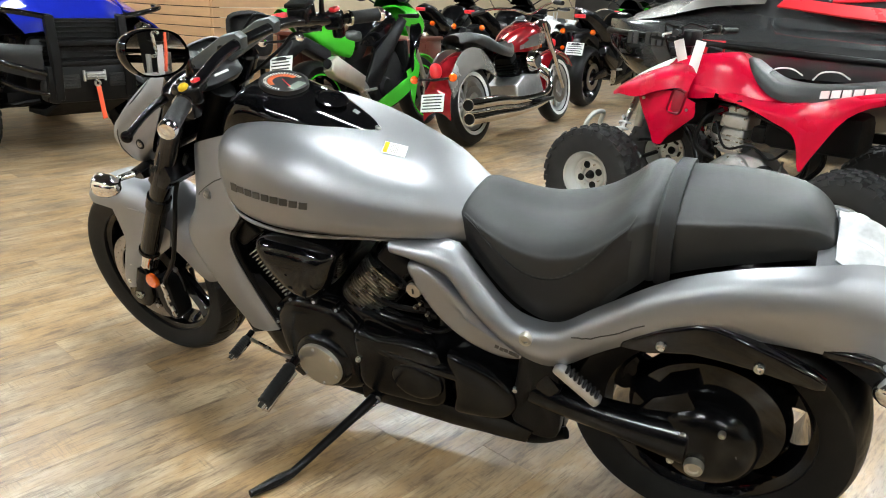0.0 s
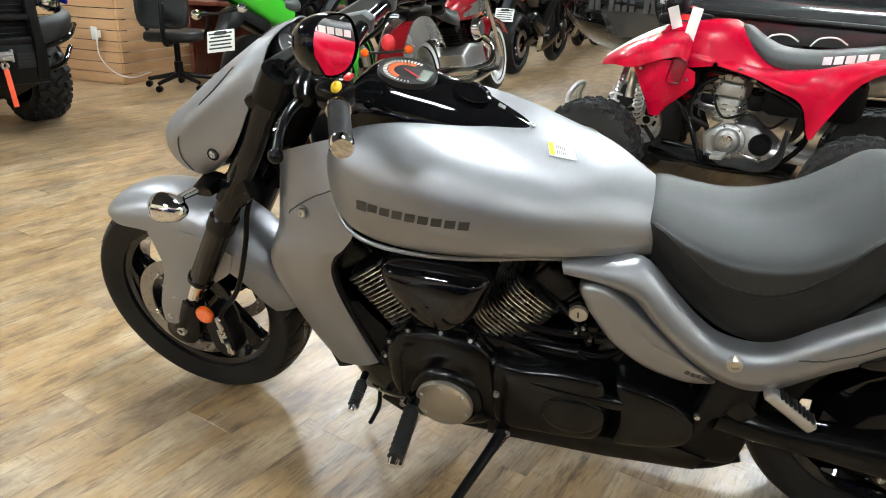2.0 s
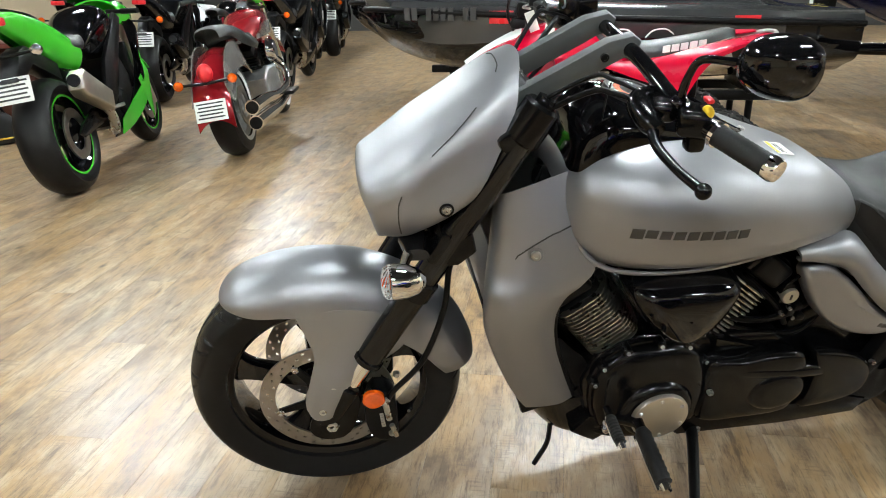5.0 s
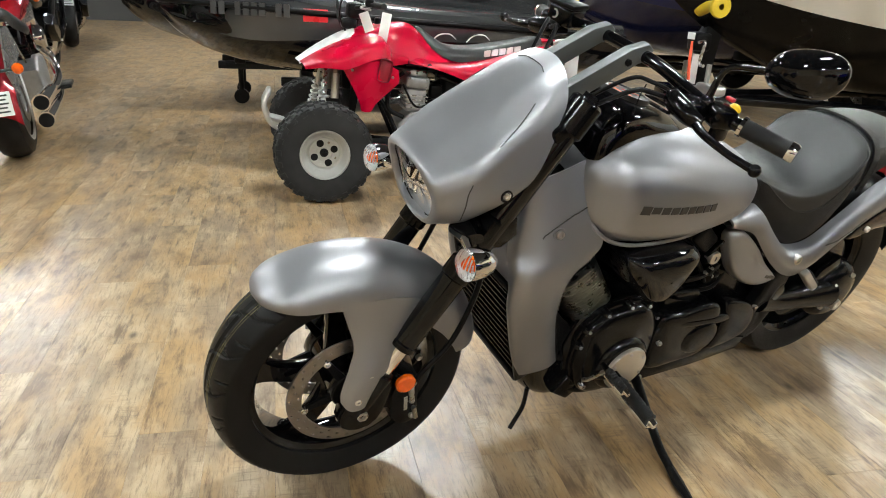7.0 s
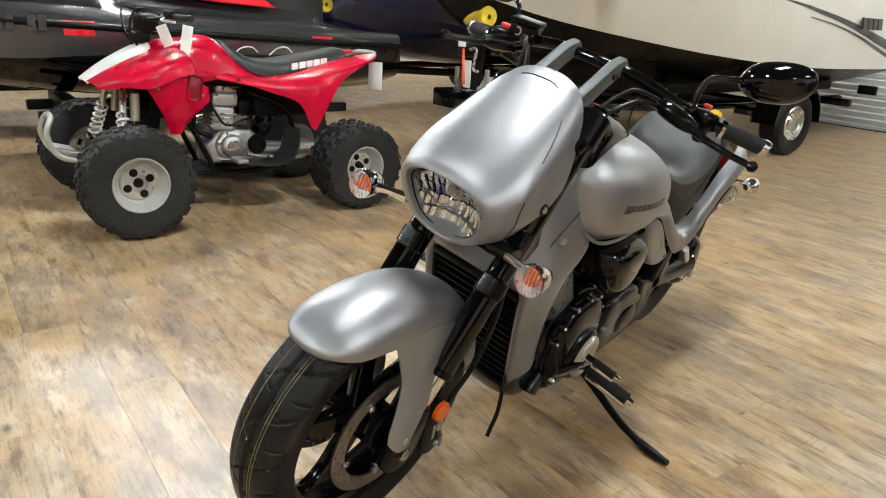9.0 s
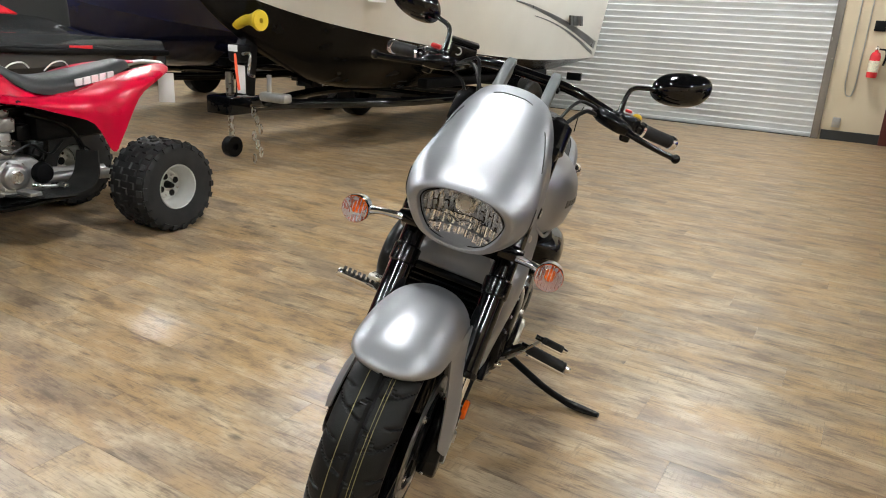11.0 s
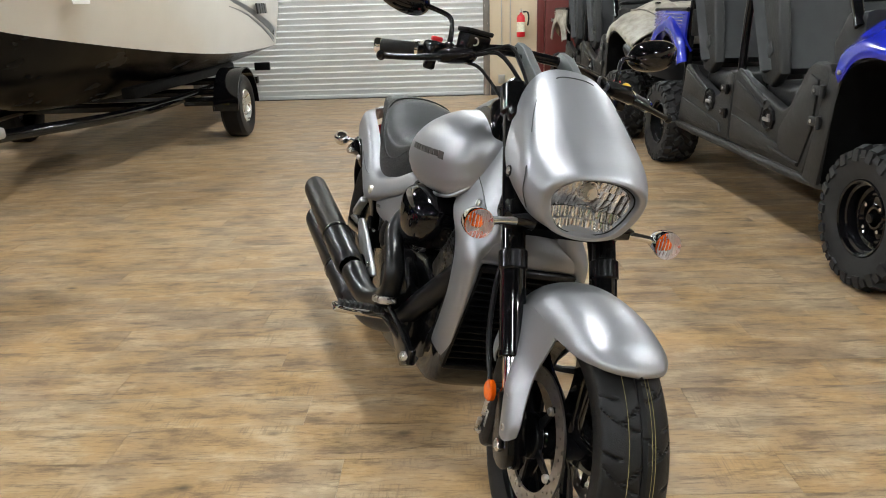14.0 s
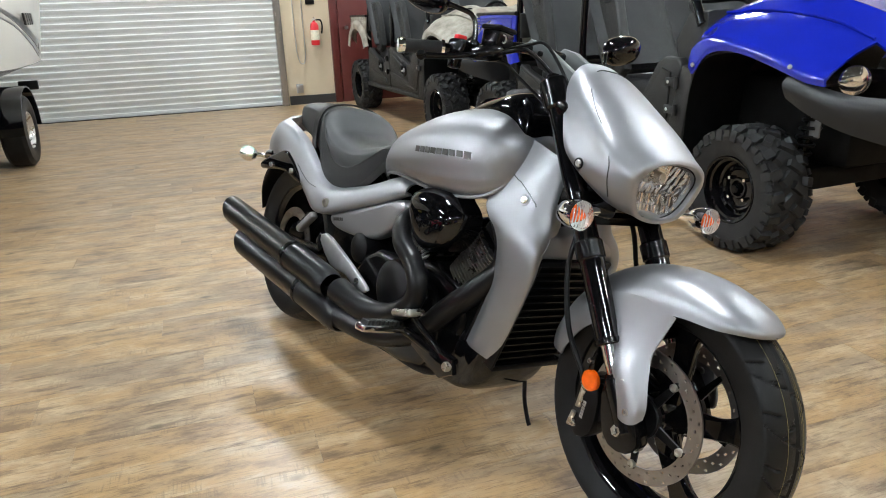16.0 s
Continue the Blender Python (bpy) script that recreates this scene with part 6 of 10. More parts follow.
def quad_bike(m, paint, nose, label):
    """A sport four-wheeler: wheels, arms, shocks, engine, fenders, seat and bars."""
    q = thing("quad_bike", m, label, "quad bike", "quad bikes")
    up = 0.05
    F, Rr = 0.635, -0.635
    for s in (1, -1):
        wheel(q, (F, 0.49 * s, 0.272), 0.272, 0.20, 0.135, s, M_RIMW, 24, 4, 12)
        wheel(q, (Rr, 0.44 * s, 0.25), 0.252, 0.27, 0.122, s, M_RIMW, 22, 5, 0)
        part("a_arm", join(tube([(F + 0.05, 0.40 * s, 0.27), (F + 0.10, 0.13 * s, 0.24)], 0.014, 8, 1), tube([(F - 0.03, 0.40 * s, 0.25), (F - 0.16, 0.13 * s, 0.24)], 0.014, 8, 1), tube([(F + 0.02, 0.40 * s, 0.36), (F + 0.06, 0.13 * s, 0.38)], 0.012, 8, 1)), M_BLACK, q)
        sh = part("front_shock", cyl((F + 0.02, 0.34 * s, 0.30), (F - 0.05, 0.16 * s, 0.68), 0.017), M_STEEL, q, "coil-over front shock")
        part("shock_spring", spring((F + 0.02, 0.34 * s, 0.33), (F - 0.03, 0.21 * s, 0.56), 0.03, 7, 0.0065), M_WHITEP, sh)
        part("shock_reservoir", cyl((F - 0.09, 0.20 * s, 0.52), (F - 0.10, 0.18 * s, 0.66), 0.024, seg=14, bevel=0.004), M_COVER, sh)
        # front fender: a pointed blade over the wheel, then a flat drop with a vent
        rows = [[(0.735, 0.075 * s, 0.715), (0.725, 0.14 * s, 0.712), (0.715, 0.20 * s, 0.700), (0.71, 0.215 * s, 0.685)],
                [(0.64, 0.10 * s, 0.775), (0.63, 0.20 * s, 0.770), (0.615, 0.31 * s, 0.745), (0.61, 0.325 * s, 0.705)],
                [(0.52, 0.11 * s, 0.835), (0.51, 0.22 * s, 0.825), (0.50, 0.345 * s, 0.785), (0.495, 0.365 * s, 0.705)],
                [(0.40, 0.11 * s, 0.875), (0.395, 0.22 * s, 0.865), (0.385, 0.335 * s, 0.825), (0.38, 0.36 * s, 0.745)],
                [(0.30, 0.11 * s, 0.89), (0.29, 0.20 * s, 0.88), (0.28, 0.30 * s, 0.84), (0.275, 0.335 * s, 0.77)],
                [(0.255, 0.12 * s, 0.86), (0.245, 0.19 * s, 0.84), (0.235, 0.27 * s, 0.80), (0.235, 0.30 * s, 0.745)]]
        ff = part("front_fender", thick(skin(rows, 4, 4), 0.007), paint, q, "plastic front fender with a pointed tip")
        rows = [[(0.515, 0.30 * s, 0.715), (0.40, 0.335 * s, 0.74), (0.30, 0.33 * s, 0.75), (0.19, 0.30 * s, 0.70)],
                [(0.47, 0.315 * s, 0.63), (0.385, 0.34 * s, 0.64), (0.29, 0.335 * s, 0.645), (0.185, 0.30 * s, 0.635)],
                [(0.425, 0.31 * s, 0.54), (0.375, 0.325 * s, 0.545), (0.31, 0.325 * s, 0.57), (0.215, 0.30 * s, 0.60)],
                [(0.40, 0.295 * s, 0.462), (0.375, 0.305 * s, 0.460), (0.345, 0.305 * s, 0.465), (0.325, 0.295 * s, 0.50)]]
        part("fender_drop", thick(skin(rows, 4, 4), 0.007), paint, ff)
        part("fender_vent", moved(box((0, 0, 0), (0.075, 0.008, 0.13), 0.02), Matrix.Translation((0.275, 0.334 * s, 0.70)) @ Matrix.Rotation(radians(-12), 4, "Y")), M_RACEDK, ff)
        for p_ in ((0.46, 0.34, 0.70), (0.225, 0.315, 0.66)):
            part("fender_bolt", bolt((p_[0], p_[1] * s, p_[2]), (0, s, 0), 0.008, 0.005), M_COVER, ff)
        # rear fender: rises beside the seat to a thin tail, with a pointed drop ahead of the wheel
        rows = [[(0.10, 0.14 * s, 0.80), (0.10, 0.18 * s, 0.775), (0.11, 0.205 * s, 0.745), (0.11, 0.205 * s, 0.73)],
                [(-0.05, 0.15 * s, 0.745), (-0.05, 0.20 * s, 0.73), (-0.05, 0.235 * s, 0.715), (-0.05, 0.24 * s, 0.70)],
                [(-0.18, 0.15 * s, 0.735), (-0.18, 0.22 * s, 0.725), (-0.18, 0.27 * s, 0.70), (-0.19, 0.28 * s, 0.655)],
                [(-0.28, 0.15 * s, 0.745), (-0.30, 0.25 * s, 0.735), (-0.32, 0.325 * s, 0.68), (-0.325, 0.335 * s, 0.60)],
                [(-0.36, 0.15 * s, 0.755), (-0.37, 0.27 * s, 0.755), (-0.385, 0.375 * s, 0.69), (-0.385, 0.385 * s, 0.455)],
                [(-0.44, 0.15 * s, 0.775), (-0.45, 0.28 * s, 0.785), (-0.455, 0.40 * s, 0.735), (-0.435, 0.405 * s, 0.53)],
                [(-0.54, 0.14 * s, 0.80), (-0.55, 0.28 * s, 0.815), (-0.565, 0.405 * s, 0.79), (-0.55, 0.41 * s, 0.725)],
                [(-0.68, 0.13 * s, 0.835), (-0.69, 0.26 * s, 0.845), (-0.71, 0.37 * s, 0.835), (-0.70, 0.375 * s, 0.805)],
                [(-0.82, 0.10 * s, 0.855), (-0.83, 0.20 * s, 0.865), (-0.85, 0.28 * s, 0.86), (-0.85, 0.285 * s, 0.845)],
                [(-0.91, 0.08 * s, 0.868), (-0.92, 0.12 * s, 0.872), (-0.93, 0.16 * s, 0.870), (-0.93, 0.162 * s, 0.862)]]
        part("rear_fender", thick(skin(rows, 4, 4), 0.007), paint, q, "plastic rear fender with a pointed drop")
        part("frame_bolt", bolt((-0.01, 0.222 * s, 0.715), (0, s, 0), 0.016, 0.006), M_DARK, q)
        part("subframe", tube([(-0.08, 0.14 * s, 0.66), (-0.30, 0.15 * s, 0.56), (-0.36, 0.16 * s, 0.40), (-0.24, 0.16 * s, 0.24)], 0.014, 10), M_SATIN, q)
        part("heel_guard", thick(skin([[(0.10, 0.20 * s, 0.27), (0.0, 0.36 * s, 0.27)], [(-0.14, 0.20 * s, 0.26), (-0.20, 0.37 * s, 0.26)], [(-0.25, 0.22 * s, 0.32), (-0.29, 0.38 * s, 0.33)], [(-0.28, 0.24 * s, 0.46), (-0.31, 0.37 * s, 0.47)]], 4, 3), 0.01), M_PANEL, q)
        part("lower_rail", join(tube([(0.42, 0.12 * s, 0.24), (0.1, 0.16 * s, 0.20), (-0.3, 0.16 * s, 0.21)], 0.017, 10), tube([(0.40, 0.10 * s, 0.62), (0.26, 0.13 * s, 0.50), (0.18, 0.15 * s, 0.34), (0.12, 0.16 * s, 0.21)], 0.015, 10), tube([(0.35, 0.09 * s, 0.72), (0.0, 0.1 * s, 0.68), (-0.4, 0.1 * s, 0.70)], 0.014, 10)), M_SATIN, q)
        part("peg", moved(box((0, 0, 0), (0.06, 0.12, 0.02), 0.004), Matrix.Translation((0.02, 0.27 * s, 0.29))), M_ALU, q)
    rows = [[(0.755, 0, 0.722), (0.75, 0.04, 0.72), (0.74, 0.075, 0.712), (0.735, 0.085, 0.70)], [(0.64, 0, 0.80), (0.635, 0.07, 0.796), (0.63, 0.105, 0.782), (0.63, 0.112, 0.76)], [(0.52, 0, 0.865), (0.52, 0.08, 0.86), (0.515, 0.118, 0.842), (0.515, 0.124, 0.815)], [(0.42, 0, 0.91), (0.42, 0.075, 0.906), (0.42, 0.115, 0.885), (0.42, 0.12, 0.855)]]
    part("nose", thick(skin(both(rows), 4, 4), 0.006), nose, q, "white nose cowl")
    rows = [[(0.44, 0, 0.905), (0.44, 0.06, 0.90), (0.44, 0.11, 0.88), (0.43, 0.15, 0.82)], [(0.33, 0, 0.925), (0.33, 0.09, 0.915), (0.33, 0.15, 0.885), (0.32, 0.195, 0.79)], [(0.20, 0, 0.945), (0.20, 0.10, 0.935), (0.20, 0.175, 0.885), (0.19, 0.22, 0.765)], [(0.09, 0, 0.945), (0.09, 0.09, 0.935), (0.09, 0.16, 0.87), (0.09, 0.205, 0.745)], [(0.0, 0, 0.88), (0.0, 0.09, 0.865), (0.0, 0.14, 0.81), (0.0, 0.18, 0.735)], [(-0.10, 0, 0.78), (-0.10, 0.09, 0.775), (-0.10, 0.14, 0.76), (-0.10, 0.17, 0.725)], [(-0.20, 0, 0.75), (-0.20, 0.08, 0.745), (-0.20, 0.13, 0.735), (-0.20, 0.15, 0.715)]]
    tk = part("tank_cover", thick(skin(both(rows), 4, 4), 0.008), paint, q, "glossy tank cover")
    for s in (1, -1):
        part("tank_wing", thick(skin([[(0.33, 0.205 * s, 0.79), (0.33, 0.225 * s, 0.755), (0.335, 0.22 * s, 0.715)], [(0.22, 0.228 * s, 0.785), (0.22, 0.245 * s, 0.755), (0.225, 0.24 * s, 0.715)], [(0.12, 0.215 * s, 0.765), (0.12, 0.235 * s, 0.75), (0.125, 0.23 * s, 0.73)]], 4, 4), 0.006), paint, tk)
        for k, (x0, z0) in enumerate(((0.62, 0.785), (0.565, 0.815), (0.51, 0.84))):
            part("nose_decal", thick(skin([[(x0, 0.118 * s, z0 - 0.012), (x0 - 0.02, 0.150 * s, z0 - 0.016)], [(x0 - 0.055, 0.124 * s, z0 + 0.018), (x0 - 0.075, 0.158 * s, z0 + 0.013)]], 2, 2), 0.004), (M_INK, M_WHITEP, M_INK)[k], tk)
    part("fuel_cap", cyl((0.25, 0, 0.925), (0.245, 0, 0.965), 0.04, seg=18, bevel=0.006), M_BLACK, tk)
    rows = [[(x, 0, zt), (x, hw * 0.7, zt - 0.005), (x, hw, zt - 0.04), (x, hw * 1.05, zb)] for x, zt, hw, zb in ((0.045, 0.93, 0.05, 0.90), (0.01, 0.92, 0.085, 0.86), (-0.07, 0.865, 0.12, 0.79), (-0.16, 0.828, 0.145, 0.745), (-0.30, 0.822, 0.152, 0.738), (-0.45, 0.842, 0.145, 0.765), (-0.60, 0.868, 0.125, 0.81), (-0.72, 0.892, 0.095, 0.845), (-0.76, 0.888, 0.075, 0.855))]
    st = part("seat", skin(both(rows), 4, 4), M_SEAT, q, "long black seat")
    for s in (1, -1):
        part("seat_mark", bars(5, (-0.36 if s > 0 else -0.60, 0.158 * s, 0.772 if s > 0 else 0.808), (-s, 0, 0.15 * s), (0, 0.0, 1), 0.036, 0.24, 0.2, 0.05, 0.006), M_WHITEP, st)
    for k in (0, 1):
        part("tie_loop", tube([(-0.06 - 0.22 * k, 0.03, 0.845), (-0.10 - 0.22 * k, 0.05, 0.885), (-0.17 - 0.22 * k, 0.03, 0.89), (-0.22 - 0.22 * k, 0.0, 0.86)], 0.004, 6), M_WHITEP, st)
    eng = part("engine", join(prism([(0.13, 0.24), (0.15, 0.36), (0.05, 0.44), (-0.12, 0.43), (-0.22, 0.34), (-0.20, 0.24)], -0.11, 0.11, 0.025, 3)), M_ALU, q, "cast aluminium single-cylinder engine")
    tilt = Matrix.Translation((0.045, 0.03, 0.50)) @ Matrix.Rotation(radians(-5), 4, "Y")
    part("barrel", moved(box((0, 0, 0), (0.13, 0.17, 0.14), 0.02, seg=3), tilt), M_ALU, eng)
    for k in range(4):
        part("cooling_fin", moved(box((0, 0, -0.045 + 0.024 * k), (0.15, 0.19, 0.007), 0.002), tilt), M_STEEL, eng)
    part("head", moved(box((0, 0, 0.105), (0.15, 0.20, 0.075), 0.014, seg=3), tilt), M_ALU, eng)
    part("head_cover", moved(box((0.0, 0, 0.165), (0.12, 0.17, 0.055), 0.022, seg=3), tilt), M_STEEL, eng)
    for dx in (-0.055, 0.055):
        for dz in (0.08, 0.13):
            part("head_bolt", moved(bolt((dx, 0.102, dz), (0, 1, 0), 0.008, 0.008), tilt), M_STEEL, eng)
    part("clutch_case", lathe([(0, 0.045), (0.050, 0.045), (0.060, 0.038), (0.068, 0.02), (0.085, 0.012), (0.09, -0.03)], 32, about_y((0.01, 0.12, 0.345))), M_ALU, eng)
    part("clutch_lid", lathe([(0, 0.052), (0.030, 0.052), (0.036, 0.046), (0.036, 0.04), (0, 0.04)], 28, about_y((0.01, 0.12, 0.345))), M_STEEL, eng)
    part("sprocket_case", lathe([(0, 0.025), (0.045, 0.025), (0.055, 0.012), (0.058, -0.03)], 24, about_y((-0.15, 0.12, 0.34))), M_BLACK, eng)
    for k in range(6):
        t = k * math.pi / 3 + 0.2
        part("case_bolt", bolt((0.01 + 0.077 * math.cos(t), 0.135, 0.345 + 0.077 * math.sin(t)), (0, 1, 0), 0.006, 0.006), M_STEEL, eng)
    part("kick_pedal", join(tube([(-0.06, 0.17, 0.30), (-0.13, 0.20, 0.285), (-0.17, 0.23, 0.29)], 0.010, 8), box((-0.17, 0.25, 0.295), (0.03, 0.06, 0.02), 0.006)), M_STEEL, eng)
    part("exhaust_pipe", tube([(0.11, -0.02, 0.60), (0.22, -0.04, 0.58), (0.24, -0.10, 0.48), (0.10, -0.15, 0.46), (-0.15, -0.15, 0.55), (-0.32, -0.14, 0.62)], 0.021, 12), M_STEEL, eng)
    part("airbox", box((-0.22, 0, 0.62), (0.20, 0.20, 0.15), 0.03), M_BLACK, eng)
    part("wiring", tube([(0.13, 0.14, 0.60), (0.05, 0.16, 0.47), (-0.08, 0.16, 0.50), (-0.18, 0.15, 0.44), (-0.26, 0.15, 0.50)], 0.007, 8), M_BLACK, eng)
    part("carburettor", join(box((-0.09, 0.06, 0.55), (0.08, 0.09, 0.09), 0.02), cyl((-0.08, 0.03, 0.56), (-0.22, 0, 0.60), 0.04, 0.06)), M_BLACK, eng)
    part("shift_rod", tube([(0.10, 0.15, 0.28), (0.02, 0.19, 0.265), (-0.03, 0.22, 0.28)], 0.009, 8), M_ALU, eng)
    part("coolant_hose", tube([(0.12, 0.08, 0.66), (0.20, 0.13, 0.60), (0.22, 0.14, 0.46), (0.12, 0.12, 0.40)], 0.014, 10), M_BLACK, eng)
    part("radiator", moved(box((0, 0, 0), (0.05, 0.30, 0.26), 0.01), Matrix.Translation((0.42, 0, 0.55)) @ Matrix.Rotation(radians(-10), 4, "Y")), M_DARK, q)
    part("under_body", join(box((0.05, 0, 0.20), (0.75, 0.28, 0.03), 0.01), box((-0.35, 0, 0.60), (0.45, 0.30, 0.20), 0.04), box((0.35, 0, 0.66), (0.30, 0.2, 0.22), 0.04)), M_DARK, q)
    part("swingarm", join(tube([(-0.20, 0.08, 0.30), (Rr, 0.07, 0.26)], 0.03, 10, 1), tube([(-0.20, -0.08, 0.30), (Rr, -0.07, 0.26)], 0.03, 10, 1), cyl((Rr, -0.40, 0.25), (Rr, 0.40, 0.25), 0.022)), M_ALU, q)
    ms = part("muffler", cyl((-0.30, -0.13, 0.60), (-0.80, -0.16, 0.72), 0.06, 0.065, 20, 0.01), M_COVER, q, "brushed exhaust muffler")
    gb = part("grab_bar", tube([(-0.70, 0.14, 0.80), (-0.90, 0.14, 0.845), (-0.97, 0.08, 0.865), (-0.97, -0.08, 0.865), (-0.90, -0.14, 0.845), (-0.70, -0.14, 0.80)], 0.014, 10), M_RIMW, q, "pale tubular grab bar")
    part("tail_lamp", box((-0.885, 0.0, 0.81), (0.03, 0.10, 0.05), 0.01), M_RED, q)
    part("rear_tag", moved(box((0, 0, 0), (0.004, 0.09, 0.17), 0.0015), Matrix.Translation((-0.93, 0.17, 0.735)) @ Matrix.Rotation(radians(40), 4, "Z")), M_WHITE, q, "white hang tag")
    bp_ = part("front_bumper", tube([(F + 0.12, 0.09, 0.30), (F + 0.26, 0.09, 0.34), (F + 0.31, 0.09, 0.45), (F + 0.28, 0.06, 0.53), (F + 0.28, -0.06, 0.53), (F + 0.31, -0.09, 0.45), (F + 0.26, -0.09, 0.34), (F + 0.12, -0.09, 0.30)], 0.015, 10), M_RIMW, q, "pale tubular front bumper")
    part("bumper_plate", moved(box((0, 0, 0), (0.10, 0.15, 0.008), 0.003), Matrix.Translation((F + 0.23, 0, 0.37)) @ Matrix.Rotation(radians(-15), 4, "Y")), M_ALU, bp_)
    hb = part("handlebar", tube([(0.30, 0.40, 1.045), (0.35, 0.26, 1.045), (0.40, 0.12, 1.025), (0.41, 0, 1.020), (0.40, -0.12, 1.025), (0.35, -0.26, 1.045), (0.30, -0.40, 1.045)], 0.012, 10), M_BLACK, q)
    for s in (1, -1):
        part("grip", cyl((0.335, 0.29 * s, 1.045), (0.298, 0.41 * s, 1.045), 0.017, seg=12), M_GRIP, hb)
        part("lever", tube([(0.37, 0.24 * s, 1.045), (0.41, 0.30 * s, 1.030), (0.37, 0.39 * s, 1.025)], 0.006, 6), M_ALU, hb)
        part("switch", box((0.355, 0.25 * s, 1.055), (0.05, 0.05, 0.045), 0.01), M_BLACK, hb)
        part("bar_cable", tube([(0.38, 0.2 * s, 1.055), (0.48, 0.14 * s, 1.075), (0.50, 0.06 * s, 0.975), (0.46, 0.04 * s, 0.88)], 0.006, 6), M_BLACK, hb)
    part("bar_pad", join(box((0.40, 0, 1.005), (0.10, 0.16, 0.09), 0.02), box((0.44, 0, 0.93), (0.09, 0.12, 0.06), 0.02), cyl((0.42, 0, 0.86), (0.40, 0, 1.005), 0.03)), M_BLACK, hb)
    for k, (x, y, z, a) in enumerate(((0.36, 0.18, 0.95, 20), (0.26, 0.20, 0.92, -10))):
        part("hang_tag", moved(box((0, 0, 0), (0.055, 0.003, 0.17 if k else 0.11), 0.001), Matrix.Translation((x, y, z)) @ Matrix.Rotation(radians(a), 4, "Y")), M_WHITE, hb, "white paper hang tag")
    return q


quad = quad_bike(pose(0.32, -2.63, 0, 0, 0, -12), M_RACE, M_WHITEP, "red and white sport quad bike with knobbly tyres")


def lug_tyre(r, w, rim, n=18):
    """A mud tyre about y: carcass, and its slanted lugs apart."""
    prof = [(rim, -w * 0.40), (rim * 1.04, -w * 0.46), (rim + (r - rim) * 0.30, -w * 0.515), (r * 0.86, -w * 0.52), (r * 0.925, -w * 0.44), (r * 0.94, -w * 0.2), (r * 0.945, 0),
            (r * 0.94, w * 0.2), (r * 0.925, w * 0.44), (r * 0.86, w * 0.52), (rim + (r - rim) * 0.30, w * 0.515), (rim * 1.04, w * 0.46), (rim, w * 0.40), (rim * 0.95, 0)]
    blocks = []
    pitch = 2 * math.pi * r / n
    for i in range(n):
        for sd in (1, -1):
            t = 2 * math.pi * (i + (0.5 if sd < 0 else 0)) / n
            spin = Matrix.Rotation(-t, 4, "Y")
            blocks.append((spin @ Matrix.Translation((r * 0.965, sd * w * 0.14, 0)) @ Matrix.Rotation(radians(38 * sd), 4, "X"), (r * 0.075, w * 0.36, pitch * 0.40), 0.82))
            blocks.append((spin @ Matrix.Translation((r * 0.945, sd * w * 0.39, -pitch * 0.22)) @ Matrix.Rotation(radians(14 * sd), 4, "X") @ Matrix.Rotation(radians(20 * sd), 4, "Z"), (r * 0.085, w * 0.26, pitch * 0.42), 0.85))
            blocks.append((spin @ Matrix.Translation((r * 0.865, sd * w * 0.515, -pitch * 0.22)) @ Matrix.Rotation(radians(-8 * sd), 4, "Z"), (r * 0.16, 0.016, pitch * 0.36), 0.9))
            blocks.append((spin @ Matrix.Translation((r * 0.885, sd * w * 0.51, pitch * 0.26)) @ Matrix.Rotation(radians(-8 * sd), 4, "Z"), (r * 0.10, 0.014, pitch * 0.30), 0.9))
    return lathe(prof, 48, about_y((0, 0, 0)), closed=True), studs(blocks)


def utv_wheel(parent, c, r, w, rim, side):
    """A black pressed-steel wheel with a mud tyre; side is +1 where the outer face looks along +y."""
    global XF
    keep = XF
    XF = keep @ Matrix.Translation(c) @ (Matrix() if side > 0 else Matrix.Rotation(math.pi, 4, "Z"))
    body, blocks = lug_tyre(r, w, rim)
    wh = part("wheel", lathe([(rim * 1.03, w * 0.44), (rim * 1.0, w * 0.475), (rim * 0.95, w * 0.46), (rim * 0.93, w * 0.36), (rim * 0.86, w * 0.34), (rim * 0.83, w * 0.16), (rim * 0.74, w * 0.13), (rim * 0.66, w * 0.20), (rim * 0.60, w * 0.205),
                              (rim * 0.55, w * 0.15), (rim * 0.34, w * 0.16), (rim * 0.30, w * 0.20), (rim * 0.24, w * 0.20), (rim * 0.22, w * 0.12), (0, w * 0.12)], 48, about_y((0, 0, 0))), M_GLOSS, parent, "black pressed-steel wheel")
    part("tyre", body, M_KNOB, wh, "knobbly mud tyre")
    part("tread", blocks, M_KNOB, wh)
    part("rim_back", lathe([(rim * 0.98, -w * 0.45), (rim * 0.9, -w * 0.3), (rim * 0.85, 0), (rim * 0.75, w * 0.1)], 40, about_y((0, 0, 0))), M_GLOSS, wh)
    part("hub", cyl((0, w * 0.08, 0), (0, w * 0.30, 0), rim * 0.17, rim * 0.14, 20, 0.004), M_SATIN, wh)
    for k in range(4):
        a = math.pi * k / 2 + 0.75
        part("lug_nut", cyl((rim * 0.42 * math.cos(a), w * 0.14, rim * 0.42 * math.sin(a)), (rim * 0.42 * math.cos(a), w * 0.25, rim * 0.42 * math.sin(a)), rim * 0.07, rim * 0.05, 8), M_CHROME, wh)
        part("rim_slot", cyl((rim * 0.70 * math.cos(a + 0.78), w * 0.15, rim * 0.70 * math.sin(a + 0.78)), (rim * 0.70 * math.cos(a + 0.78), w * 0.172, rim * 0.70 * math.sin(a + 0.78)), rim * 0.07, seg=12), M_DARK, wh)
    XF = keep
    return wh


